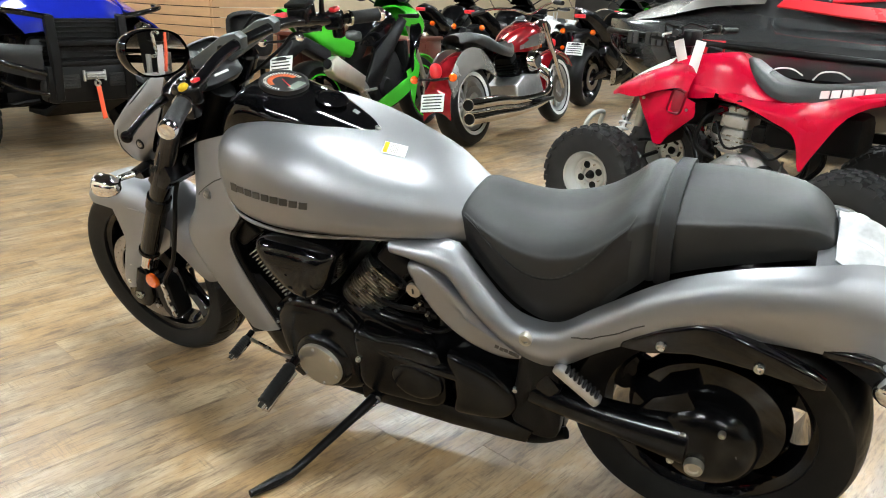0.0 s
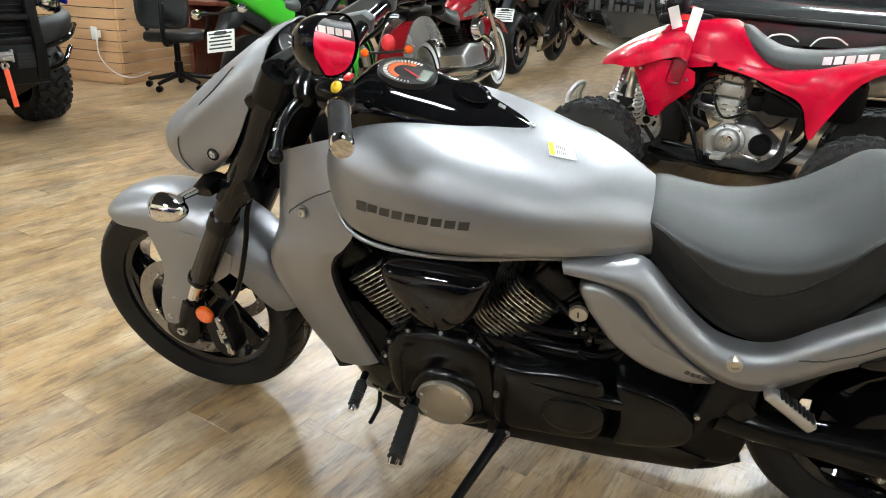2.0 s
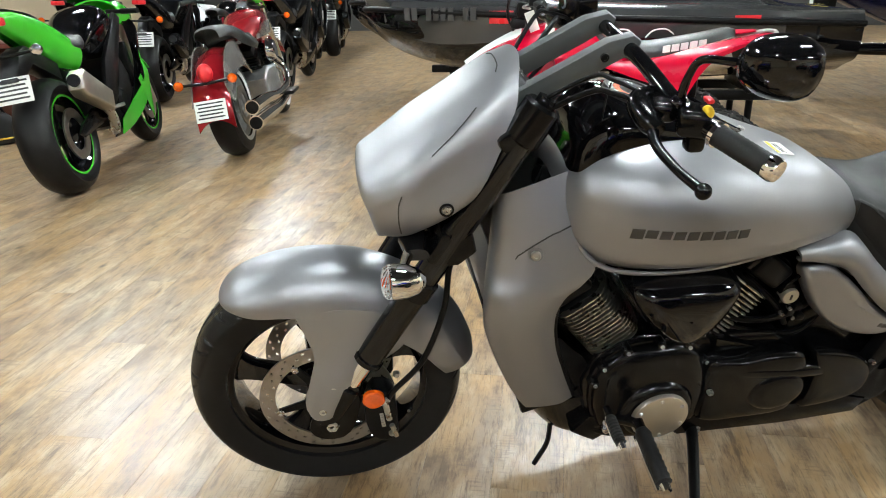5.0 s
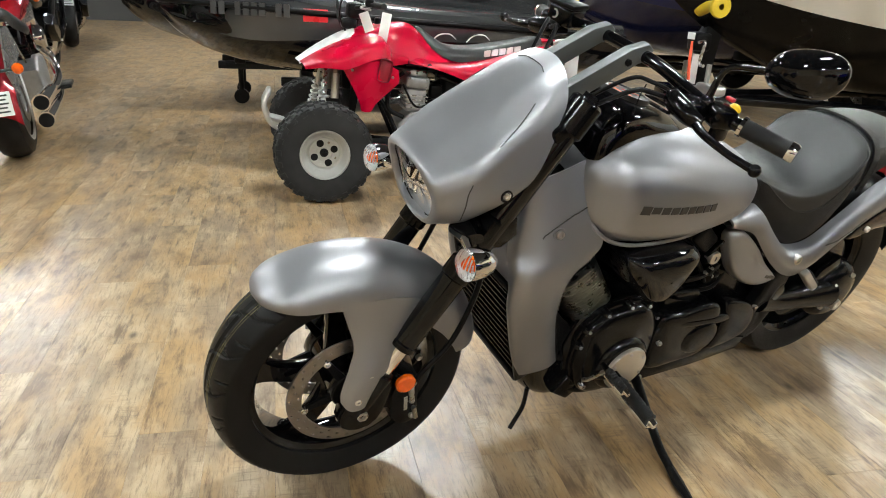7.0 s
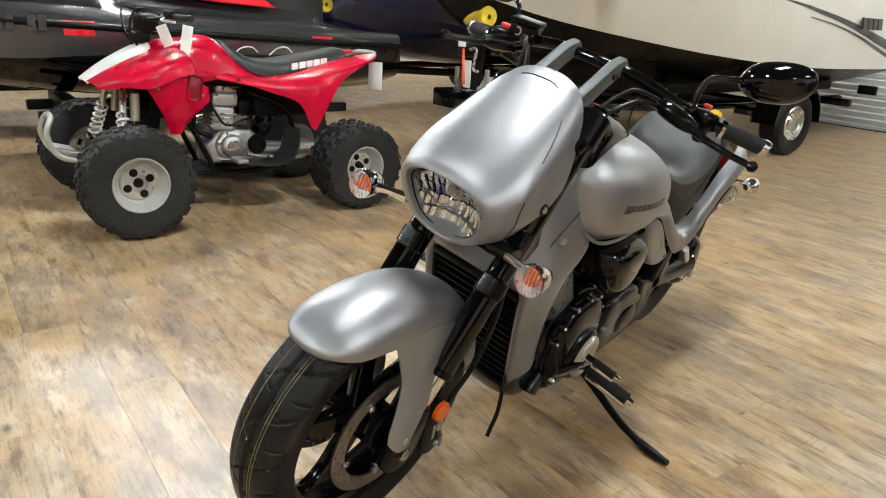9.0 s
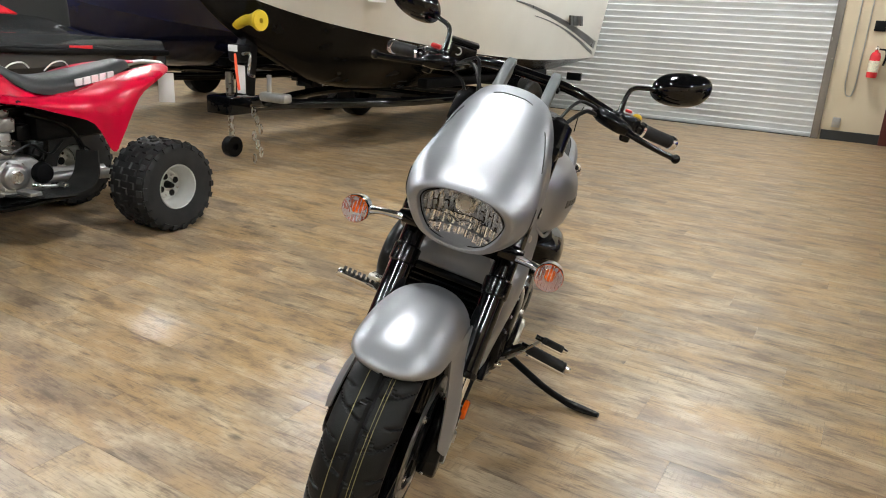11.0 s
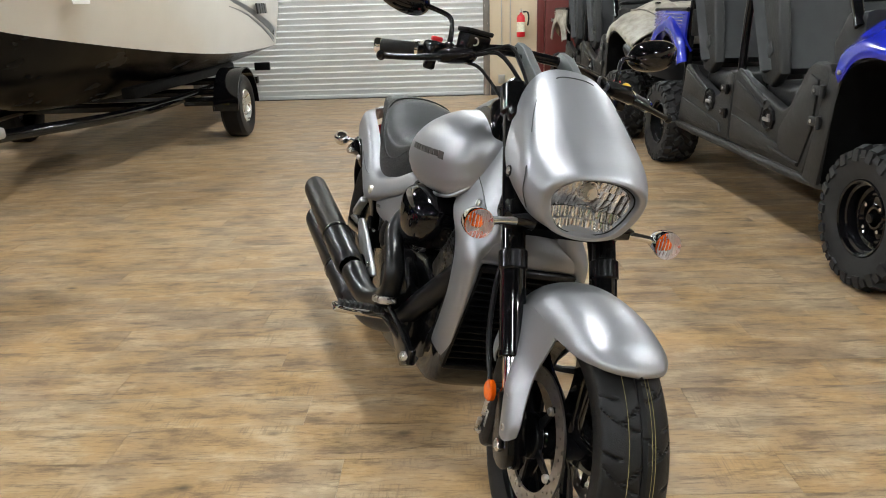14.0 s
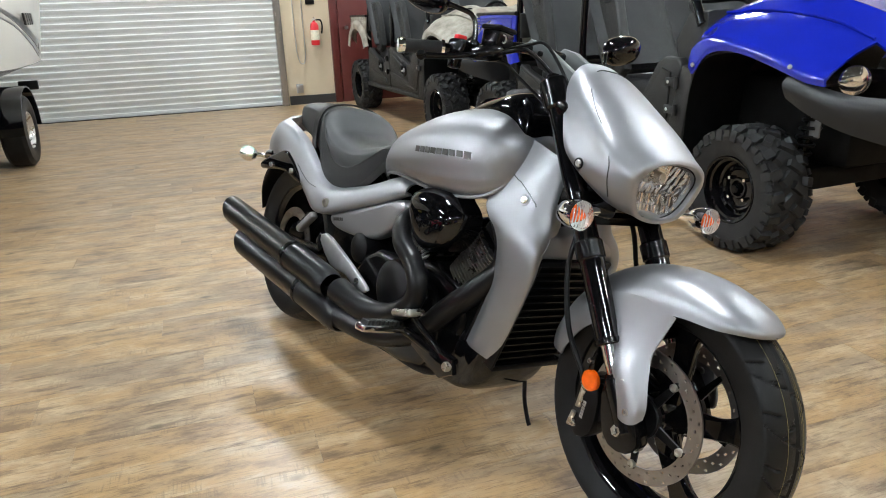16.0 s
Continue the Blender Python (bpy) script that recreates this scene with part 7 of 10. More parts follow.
def utv(m, paint, label, crew=True, bull=False):
    """A side-by-side: origin under the front axle; wheels, hood, fenders, doors, seats, cage and bed."""
    q = thing("side_by_side", m, label, "utility vehicle", "side-by-sides")
    WB = 2.72 if crew else 1.92
    R = 0.312
    for s in (1, -1):
        for x in (0, -WB):
            utv_wheel(q, (x, 0.60 * s, R - 0.004), R, 0.235, 0.165, s)
        part("suspension_arm", join(tube([(0.05, 0.50 * s, 0.36), (0.10, 0.2 * s, 0.40)], 0.018, 8, 1), tube([(-0.05, 0.50 * s, 0.34), (-0.18, 0.2 * s, 0.38)], 0.018, 8, 1)), M_DARK, q)
        sk = part("shock", cyl((0.16, 0.46 * s, 0.40), (0.20, 0.36 * s, 0.86), 0.02), M_SATIN, q)
        part("shock_spring", spring((0.165, 0.45 * s, 0.46), (0.195, 0.37 * s, 0.78), 0.042, 8, 0.009), M_BLACK, sk)
        part("shock_label", moved(box((0, 0, 0), (0.06, 0.006, 0.13), 0.002), Matrix.Translation((0.22, 0.43 * s, 0.64))), M_THREAD, sk)
        # front fender: from the cowl's tip, along the arch, to the lamp; outer lip, flank and shoulder
        rows = []
        for x, zl, zs, yi, zi in ((-0.375, 0.862, 0.985, 0.56, 1.075), (-0.34, 0.845, 1.005, 0.53, 1.105), (-0.26, 0.935, 1.035, 0.49, 1.125), (-0.145, 0.965, 1.04, 0.46, 1.135), (-0.02, 0.955, 1.028, 0.44, 1.13), (0.12, 0.922, 1.0, 0.43, 1.112), (0.25, 0.885, 0.965, 0.42, 1.085), (0.36, 0.853, 0.93, 0.42, 1.05), (0.46, 0.842, 0.90, 0.42, 1.01)):
            rows.append([(x, yi * s, zi), (x, (yi * 0.5 + 0.315) * s, zi * 0.55 + zs * 0.45 + 0.012), (x, 0.635 * s, zs + 0.012), (x, 0.672 * s, zs - 0.018), (x, 0.690 * s, zl + 0.03), (x, 0.685 * s, zl)])
        fd = part("front_fender", thick(skin(rows, 5, 4), 0.012), paint, q, "glossy front fender")
        part("fender_bolt", bolt((-0.335, 0.697 * s, 0.89), (0, s, 0), 0.011, 0.005), M_ALU, fd)
        part("fender_bolt", bolt((0.28, 0.695 * s, 0.915), (0, s, 0), 0.010, 0.005), M_ALU, fd)
        # dark flare from the arch to the bumper
        rows = [[(0.26, 0.672 * s, 0.878), (0.26, 0.706 * s, 0.84), (0.27, 0.690 * s, 0.78)], [(0.38, 0.66 * s, 0.85), (0.38, 0.70 * s, 0.81), (0.39, 0.680 * s, 0.72)],
                [(0.52, 0.60 * s, 0.81), (0.53, 0.655 * s, 0.77), (0.53, 0.63 * s, 0.66)], [(0.63, 0.46 * s, 0.79), (0.65, 0.50 * s, 0.74), (0.64, 0.48 * s, 0.60)], [(0.70, 0.26 * s, 0.78), (0.72, 0.28 * s, 0.72), (0.71, 0.27 * s, 0.54)]]
        part("fender_flare", thick(skin(rows, 5, 4), 0.014), M_FLARE, q, "dark grey moulded flare")
        hl = part("headlight", ball((0.485, 0.545 * s, 0.862), (0.055, 0.070, 0.062), 20, 12), M_GLASS, q, "clear headlight")
        part("lamp_bowl", ball((0.465, 0.535 * s, 0.862), (0.045, 0.058, 0.052), 16, 10), M_CHROME, hl)
        part("inner_arch", thick(skin([[(-0.43, 0.30 * s, 0.34), (-0.43, 0.66 * s, 0.36)], [(-0.36, 0.30 * s, 0.84), (-0.36, 0.67 * s, 0.84)], [(-0.14, 0.30 * s, 0.965), (-0.14, 0.67 * s, 0.965)], [(0.15, 0.30 * s, 0.93), (0.15, 0.66 * s, 0.93)], [(0.40, 0.30 * s, 0.84), (0.40, 0.60 * s, 0.84)]], 4, 3), 0.01), M_DARK, q)
        part("kick_panel", prism([(-0.36, 0.86), (-0.445, 0.88), (-0.50, 0.70), (-0.58, 0.36), (-0.54, 0.335), (-0.44, 0.345)], 0.60 * s, 0.672 * s, 0.012, 2), M_PANEL, q)
        # half doors: a scooped top edge that climbs to the post behind
        spans = ((-0.455, -1.485), (-1.50, -2.33)) if crew else ((-0.455, -1.40),)
        for k, (a, b) in enumerate(spans):
            if k == 0:
                out = [(a - 0.13, 0.365), (a - 0.06, 0.56), (a - 0.015, 0.80), (a, 0.875), (a - 0.03, 0.912), (a - 0.14, 0.918), (a - 0.20, 0.885), (a - 0.335, 0.685), (a - 0.40, 0.655), (a - 0.46, 0.662), (b + 0.14, 0.775), (b + 0.06, 0.812), (b, 0.80), (b, 0.40), (b + 0.03, 0.375)]
            else:
                out = [(a, 0.375), (a, 0.785), (a - 0.05, 0.80), (a - 0.18, 0.645), (a - 0.24, 0.625), (b + 0.14, 0.745), (b + 0.08, 0.782), (b + 0.04, 0.775), (b - 0.02, 0.55), (b - 0.06, 0.39), (b - 0.02, 0.37)]
            d = part("door", prism(out, 0.600 * s, 0.668 * s, 0.016, 3), M_PANEL, q, "moulded dark grey half door")
            lx = b + (0.50 if k == 0 else 0.53)
            part("door_panel", prism([(b + 0.05, 0.41), (b + 0.03, 0.55), (b + 0.30, 0.52), (lx + 0.16, 0.47), (lx + 0.20, 0.41)], 0.662 * s, 0.682 * s, 0.010, 2), M_PANEL, d)
            part("door_panel", prism([(b + 0.04, 0.60), (b + 0.06, 0.755), (b + 0.14, 0.735), (lx - 0.08, 0.64), (lx - 0.10, 0.555)], 0.662 * s, 0.680 * s, 0.010, 2), M_PANEL, d)
            if k == 0:
                part("door_panel", prism([(a - 0.16, 0.42), (a - 0.085, 0.60), (a - 0.075, 0.84), (a - 0.15, 0.86), (a - 0.36, 0.61), (a - 0.40, 0.55), (a - 0.40, 0.42)], 0.662 * s, 0.680 * s, 0.012, 2), M_PANEL, d)
                part("door_ridge", tube([(a - 0.17, 0.674 * s, 0.41), (a - 0.48, 0.674 * s, 0.445)], 0.012, 8, 1), M_PANEL, d)
            part("door_lip", tube([(b + 0.06, 0.655 * s, 0.808 if k == 0 else 0.772), (b + 0.25, 0.668 * s, 0.745 if k == 0 else 0.715), (lx - 0.06, 0.668 * s, 0.668 if k == 0 else 0.645)], 0.015, 8), M_PANEL, d)
            lt = part("latch", lathe([(0.072, -0.004), (0.070, 0.012), (0.058, 0.016), (0.05, 0.004), (0, 0.003)], 8, Matrix.Translation((lx, 0.668 * s, 0.588)) @ Matrix.Rotation(radians(-90 * s), 4, "X")), M_BLACK, d)
            part("latch_handle", join(box((lx - 0.005, 0.682 * s, 0.583), (0.075, 0.016, 0.022), 0.006), box((lx + 0.02, 0.684 * s, 0.605), (0.022, 0.014, 0.022), 0.004)), M_ALU, lt)
            for z in (0.79, 0.645):
                hx = a - 0.05 if k == 0 else a - 0.06
                part("hinge", join(box((hx, 0.682 * s, z - 0.10 * k), (0.10, 0.022, 0.045), 0.008), cyl((hx + 0.045, 0.69 * s, z - 0.03 - 0.10 * k), (hx + 0.045, 0.69 * s, z + 0.03 - 0.10 * k), 0.012)), M_FLARE if k == 0 else M_BLACK, d)
                part("hinge_bolt", bolt((hx - 0.02, 0.693 * s, z - 0.10 * k), (0, s, 0), 0.009, 0.004), M_ALU, d)
        end = spans[-1][1]
        part("sill", tube([(-0.50, 0.60 * s, 0.345), (-0.60, 0.655 * s, 0.345), (end, 0.655 * s, 0.345), (end - 0.10, 0.60 * s, 0.36)], 0.024, 12), M_PANEL, q)
        part("sill_board", box(((-0.5 + end) / 2, 0.60 * s, 0.355), (-0.5 - end, 0.14, 0.04), 0.01), M_PANEL, q)
        part("cage_post", tube([(-0.42, 0.58 * s, 1.08), (-0.62, 0.57 * s, 1.45), (-0.85, 0.53 * s, 1.88)], 0.026, 12), M_GLOSS, q)
        for x in ([-1.50, -2.40] if crew else [-1.42]):
            part("cage_post", tube([(x, 0.615 * s, 0.40), (x, 0.61 * s, 1.1), (x - 0.02, 0.54 * s, 1.88)], 0.026, 12), M_GLOSS, q)
        part("cage_rail", tube([(-0.85, 0.53 * s, 1.88), (end - 0.06, 0.54 * s, 1.88)], 0.026, 12, 1), M_GLOSS, q)
        be = -WB - 0.36
        rows = [[(end - 0.04, 0.62 * s, 0.86), (end - 0.04, 0.665 * s, 0.95), (end - 0.04, 0.655 * s, 1.135)], [(-WB + 0.30, 0.62 * s, 0.88), (-WB + 0.30, 0.675 * s, 0.98), (-WB + 0.30, 0.665 * s, 1.14)],
                [(-WB + 0.10, 0.62 * s, 0.985), (-WB + 0.10, 0.685 * s, 1.03), (-WB + 0.10, 0.67 * s, 1.14)], [(-WB - 0.12, 0.62 * s, 1.0), (-WB - 0.12, 0.685 * s, 1.04), (-WB - 0.12, 0.67 * s, 1.14)],
                [(-WB - 0.28, 0.62 * s, 0.90), (-WB - 0.28, 0.675 * s, 0.97), (-WB - 0.28, 0.665 * s, 1.135)], [(be, 0.60 * s, 0.80), (be, 0.655 * s, 0.90), (be, 0.65 * s, 1.13)]]
        bs = part("bed_side", thick(skin(rows, 4, 4), 0.015), paint, q, "glossy cargo bed side")
        for k in range(5):
            part("bed_rib", tube([(end - 0.08, 0.676 * s, 1.115 - 0.022 * k), (be + 0.05, 0.676 * s, 1.115 - 0.022 * k)], 0.005, 6, 1), paint, bs)
        arch = [[(-WB + 0.335 * math.cos(a), 0.705 * s, 0.66 + 0.335 * math.sin(a)), (-WB + 0.40 * math.cos(a), 0.71 * s, 0.66 + 0.40 * math.sin(a)), (-WB + 0.46 * math.cos(a), 0.675 * s, 0.66 + 0.45 * math.sin(a))] for a in np.linspace(0.32, math.pi - 0.32, 9)]
        part("arch_flare", thick(skin(arch, 3, 3), 0.012), paint, bs)
        part("bed_rail", tube([(end - 0.04, 0.655 * s, 1.15), (be, 0.65 * s, 1.145)], 0.016, 8, 1), M_BLACK, bs)
        for x in ((-1.10, -1.98) if crew else (-1.10,)):
            sg = part("seat_bolster", prism([(x - 0.02, 0.74), (x + 0.06, 0.82), (x + 0.02, 1.0), (x - 0.06, 1.26), (x - 0.12, 1.30), (x - 0.27, 1.29), (x - 0.30, 1.24), (x - 0.22, 0.90), (x - 0.13, 0.76)], 0.545 * s, 0.615 * s, 0.018, 3), M_PANEL, q, "moulded hip and shoulder bolster")
            part("bolster_step", prism([(x - 0.10, 0.86), (x - 0.03, 0.93), (x - 0.06, 0.99), (x - 0.15, 0.92)], 0.61 * s, 0.625 * s, 0.008), M_FLARE, sg)
            part("bolster_step", prism([(x - 0.16, 1.20), (x - 0.09, 1.21), (x - 0.11, 1.27), (x - 0.24, 1.265)], 0.61 * s, 0.625 * s, 0.008), M_FLARE, sg)
            for z in (0.92, 1.24):
                part("bolster_bolt", bolt((x - 0.14, 0.617 * s, z), (0, s, 0), 0.008, 0.004), M_ALU, sg)
        part("belt", tube([(-1.50, 0.56 * s, 1.30), (-1.42, 0.55 * s, 1.0), (-1.35, 0.52 * s, 0.72)], 0.012, 6), M_BLACK, q)
    rows = [[(-0.40, 0, 1.165), (-0.40, 0.25, 1.16), (-0.40, 0.42, 1.14), (-0.40, 0.53, 1.085)], [(-0.22, 0, 1.20), (-0.22, 0.20, 1.197), (-0.22, 0.30, 1.215), (-0.22, 0.45, 1.14)], [(0.0, 0, 1.195), (0.0, 0.19, 1.192), (0.0, 0.28, 1.215), (0.0, 0.43, 1.13)], [(0.22, 0, 1.15), (0.22, 0.18, 1.147), (0.22, 0.27, 1.168), (0.22, 0.42, 1.095)], [(0.42, 0, 1.075), (0.42, 0.16, 1.07), (0.42, 0.25, 1.088), (0.42, 0.41, 1.025)], [(0.56, 0, 0.985), (0.56, 0.15, 0.98), (0.56, 0.24, 0.985), (0.55, 0.38, 0.93)], [(0.64, 0, 0.88), (0.64, 0.13, 0.875), (0.63, 0.22, 0.87), (0.60, 0.33, 0.85)]]
    hood = part("hood", thick(skin(both(rows), 5, 5), 0.012), paint, q, "glossy hood with raised shoulders", sharp=60)
    part("hood_badge", moved(ball((0, 0, 0), (0.045, 0.05, 0.008), 16, 8), Matrix.Translation((0.36, 0, 1.105)) @ Matrix.Rotation(radians(18), 4, "Y")), M_ALU, hood)
    for s in (1, -1):
        part("hood_latch", box((0.02, 0.34 * s, 1.195), (0.07, 0.035, 0.014), 0.006), M_BLACK, hood)
        part("hood_crease", tube([(-0.38, 0.46 * s, 1.135), (-0.1, 0.44 * s, 1.146), (0.25, 0.425 * s, 1.098), (0.45, 0.42 * s, 1.022)], 0.007, 6), paint, hood)
    g = part("grille", box((0.58, 0, 0.68), (0.10, 0.66, 0.30), 0.04), M_BLACK, q)
    for k in range(6):
        part("grille_slat", box((0.635, 0, 0.58 + 0.045 * k), (0.014, 0.52, 0.014), 0.003), M_PANEL, g)
    part("bumper", moved(box((0, 0, 0), (0.12, 0.60, 0.16), 0.04, seg=3), Matrix.Translation((0.66, 0, 0.47))), M_PANEL, q)
    part("chassis", join(box((-WB / 2, 0, 0.36), (WB + 0.4, 0.80, 0.12), 0.03), box((-0.1, 0, 0.62), (0.8, 0.58, 0.42), 0.05), box((-WB, 0, 0.62), (0.62, 0.8, 0.25), 0.04)), M_DARK, q)
    part("dashboard", prism([(-0.38, 0.80), (-0.38, 1.15), (-0.54, 1.14), (-0.63, 1.0), (-0.58, 0.80)], -0.58, 0.58, 0.03), M_PANEL, q)
    part("floor_pan", box(((-0.45 - (2.3 if crew else 1.4)) / 2, 0, 0.40), (1.85 if crew else 0.95, 1.2, 0.04), 0.01), M_DARK, q)
    part("bed_floor", join(box((-WB + 0.0, 0, 1.0), (0.70, 1.2, 0.04), 0.01), box((-WB - 0.36, 0, 1.04), (0.03, 1.25, 0.20), 0.01), box((-WB + 0.36, 0, 1.06), (0.03, 1.25, 0.18), 0.01)), M_PANEL, q)
    wl = part("steering_wheel", tube([(-0.76 + 0.06 * math.cos(a), 0.30 + 0.16 * math.sin(a), 1.10 + 0.15 * math.cos(a)) for a in np.linspace(0, 2 * math.pi, 16, endpoint=False)], 0.014, 8, 2, True), M_BLACK, q)
    part("column", tube([(-0.58, 0.30, 1.02), (-0.76, 0.30, 1.10)], 0.03, 10, 1), M_BLACK, wl)
    for k, x in enumerate((-1.10, -1.98) if crew else (-1.10,)):
        for s in (1, 0, -1):
            w = 0.235 if s else 0.14
            back = [[(x - 0.13 - 0.26 * h + bulge, (0.36 * s) + w * c, 0.80 + 0.52 * h) for c in (-1, -0.8, 0, 0.8, 1) for bulge in (0.04 * (1 - abs(c)) + (0.0 if abs(c) == 1 else 0.03),)] for h in (0, 0.25, 0.6, 0.9, 1.0)]
            st = part("seat", thick(skin(back, 4, 4), 0.09), M_UTVSEAT, q, "black bucket seat back")
            part("cushion", box((x + 0.10, 0.36 * s, 0.70), (0.50, 2 * w - 0.02, 0.14), 0.05, seg=3), M_SEAT2, st)
        part("cage_bar", tube([(x - 0.40, -0.58, 1.30), (x - 0.40, 0.58, 1.30)], 0.02, 8, 1), M_GLOSS, q)
    for x in (-0.85, -1.52):
        part("cage_bar", tube([(x, -0.53, 1.88), (x, 0.53, 1.88)], 0.026, 10, 1), M_GLOSS, q)
    part("grab_handle", tube([(-0.42, -0.20, 1.14), (-0.56, -0.20, 1.20), (-0.60, -0.34, 1.20), (-0.60, -0.50, 1.19), (-0.50, -0.55, 1.12)], 0.018, 10), M_BLACK, q)
    if bull:
        bb = part("bull_bar", box((0.80, 0, 0.525), (0.07, 0.60, 0.25), 0.015), M_BLACK, q, "black steel bull bar")
        for s in (1, -1):
            part("bar_upright", prism([(0.78, 0.40), (0.84, 0.42), (0.87, 0.66), (0.83, 0.98), (0.77, 0.99), (0.80, 0.66)], 0.21 * s, 0.27 * s, 0.01), M_BLACK, bb)
            part("bar_vent", box((0.838, 0.16 * s, 0.545), (0.008, 0.12, 0.09), 0.003), M_PANEL, bb)
            for k in range(4):
                part("vent_rib", box((0.843, 0.16 * s, 0.515 + 0.02 * k), (0.006, 0.11, 0.005), 0.001), M_BLACK, bb)
            part("bar_tube", tube([(0.80, 0.25 * s, 0.97), (0.78, 0.42 * s, 1.0), (0.62, 0.62 * s, 1.03), (0.40, 0.68 * s, 1.04)], 0.019, 10), M_GLOSS, bb)
            part("bar_tube", tube([(0.80, 0.28 * s, 0.60), (0.76, 0.48 * s, 0.66), (0.58, 0.64 * s, 0.72)], 0.019, 10), M_GLOSS, bb)
            part("bar_tube", tube([(0.80, 0.28 * s, 0.46), (0.74, 0.44 * s, 0.50), (0.60, 0.58 * s, 0.58)], 0.016, 10), M_GLOSS, bb)
            part("shock", cyl((0.10, 0.42 * s, 0.42), (0.22, 0.30 * s, 0.80), 0.03, seg=14), M_PANEL, q)
            part("front_arm", tube([(0.30, 0.20 * s, 0.36), (0.10, 0.50 * s, 0.30)], 0.02, 8, 1), M_BLACK, q)
        part("grille", box((0.775, 0, 0.80), (0.03, 0.46, 0.32), 0.01), M_DARK, bb, "black mesh grille")
        for k in range(9):
            part("grille_rib", box((0.795, 0, 0.67 + 0.033 * k), (0.012, 0.44, 0.009), 0.002), M_BLACK, bb)
        for z in (0.665, 0.80):
            part("cross_bar", box((0.825, 0, z), (0.035, 0.44, 0.035), 0.006), M_BLACK, bb)
        part("skid_plate", prism([(0.80, 0.42), (0.82, 0.40), (0.45, 0.26), (0.10, 0.25), (0.10, 0.29), (0.45, 0.31)], -0.24, 0.24, 0.01), M_DARK, bb)
        wn = part("winch", join(box((0.845, 0, 0.56), (0.02, 0.15, 0.012), 0.003), box((0.845, 0, 0.60), (0.02, 0.15, 0.012), 0.003), box((0.845, 0.07, 0.58), (0.02, 0.014, 0.075), 0.003), box((0.845, -0.07, 0.58), (0.02, 0.014, 0.075), 0.003), cyl((0.862, -0.06, 0.572), (0.862, 0.06, 0.572), 0.010), cyl((0.862, -0.06, 0.592), (0.862, 0.06, 0.592), 0.010)), M_ALU, bb, "winch fairlead with hook")
        part("winch_hook", tube([(0.875, 0.0, 0.575), (0.885, 0.0, 0.555), (0.885, 0.018, 0.53), (0.88, 0.0, 0.51), (0.885, -0.018, 0.53), (0.88, -0.005, 0.555)], 0.008, 8), M_STEEL, wn)
        part("pull_strap", moved(box((0, 0, 0), (0.004, 0.032, 0.24), 0.001), Matrix.Translation((0.885, 0.012, 0.40)) @ Matrix.Rotation(radians(5), 4, "X")), M_NEON, wn, "orange winch pull strap")
    return q


utv(pose(0.657, 2.58, 0, 0, 0, -11), M_BLUE, "glossy blue crew side-by-side with dark grey half doors")
utv(pose(-3.08, 3.22, 0, 0, 0, -10.5), M_CAMO, "camouflage crew side-by-side with dark half doors")
utv(pose(5.345, -1.92, 0, 0, 0, 166), M_BLUE, "blue side-by-side with black bull bar and winch", False, True)
utv(at_room(0.2, 5.4), M_RACE, "red side-by-side parked in the back row", False)
utv(at_room(-3.6, 5.4), M_RACE, "red crew side-by-side parked in the back row")

utv(at_room(3.6, 5.5), M_RACE, "red side-by-side beside the blue crew one", False)


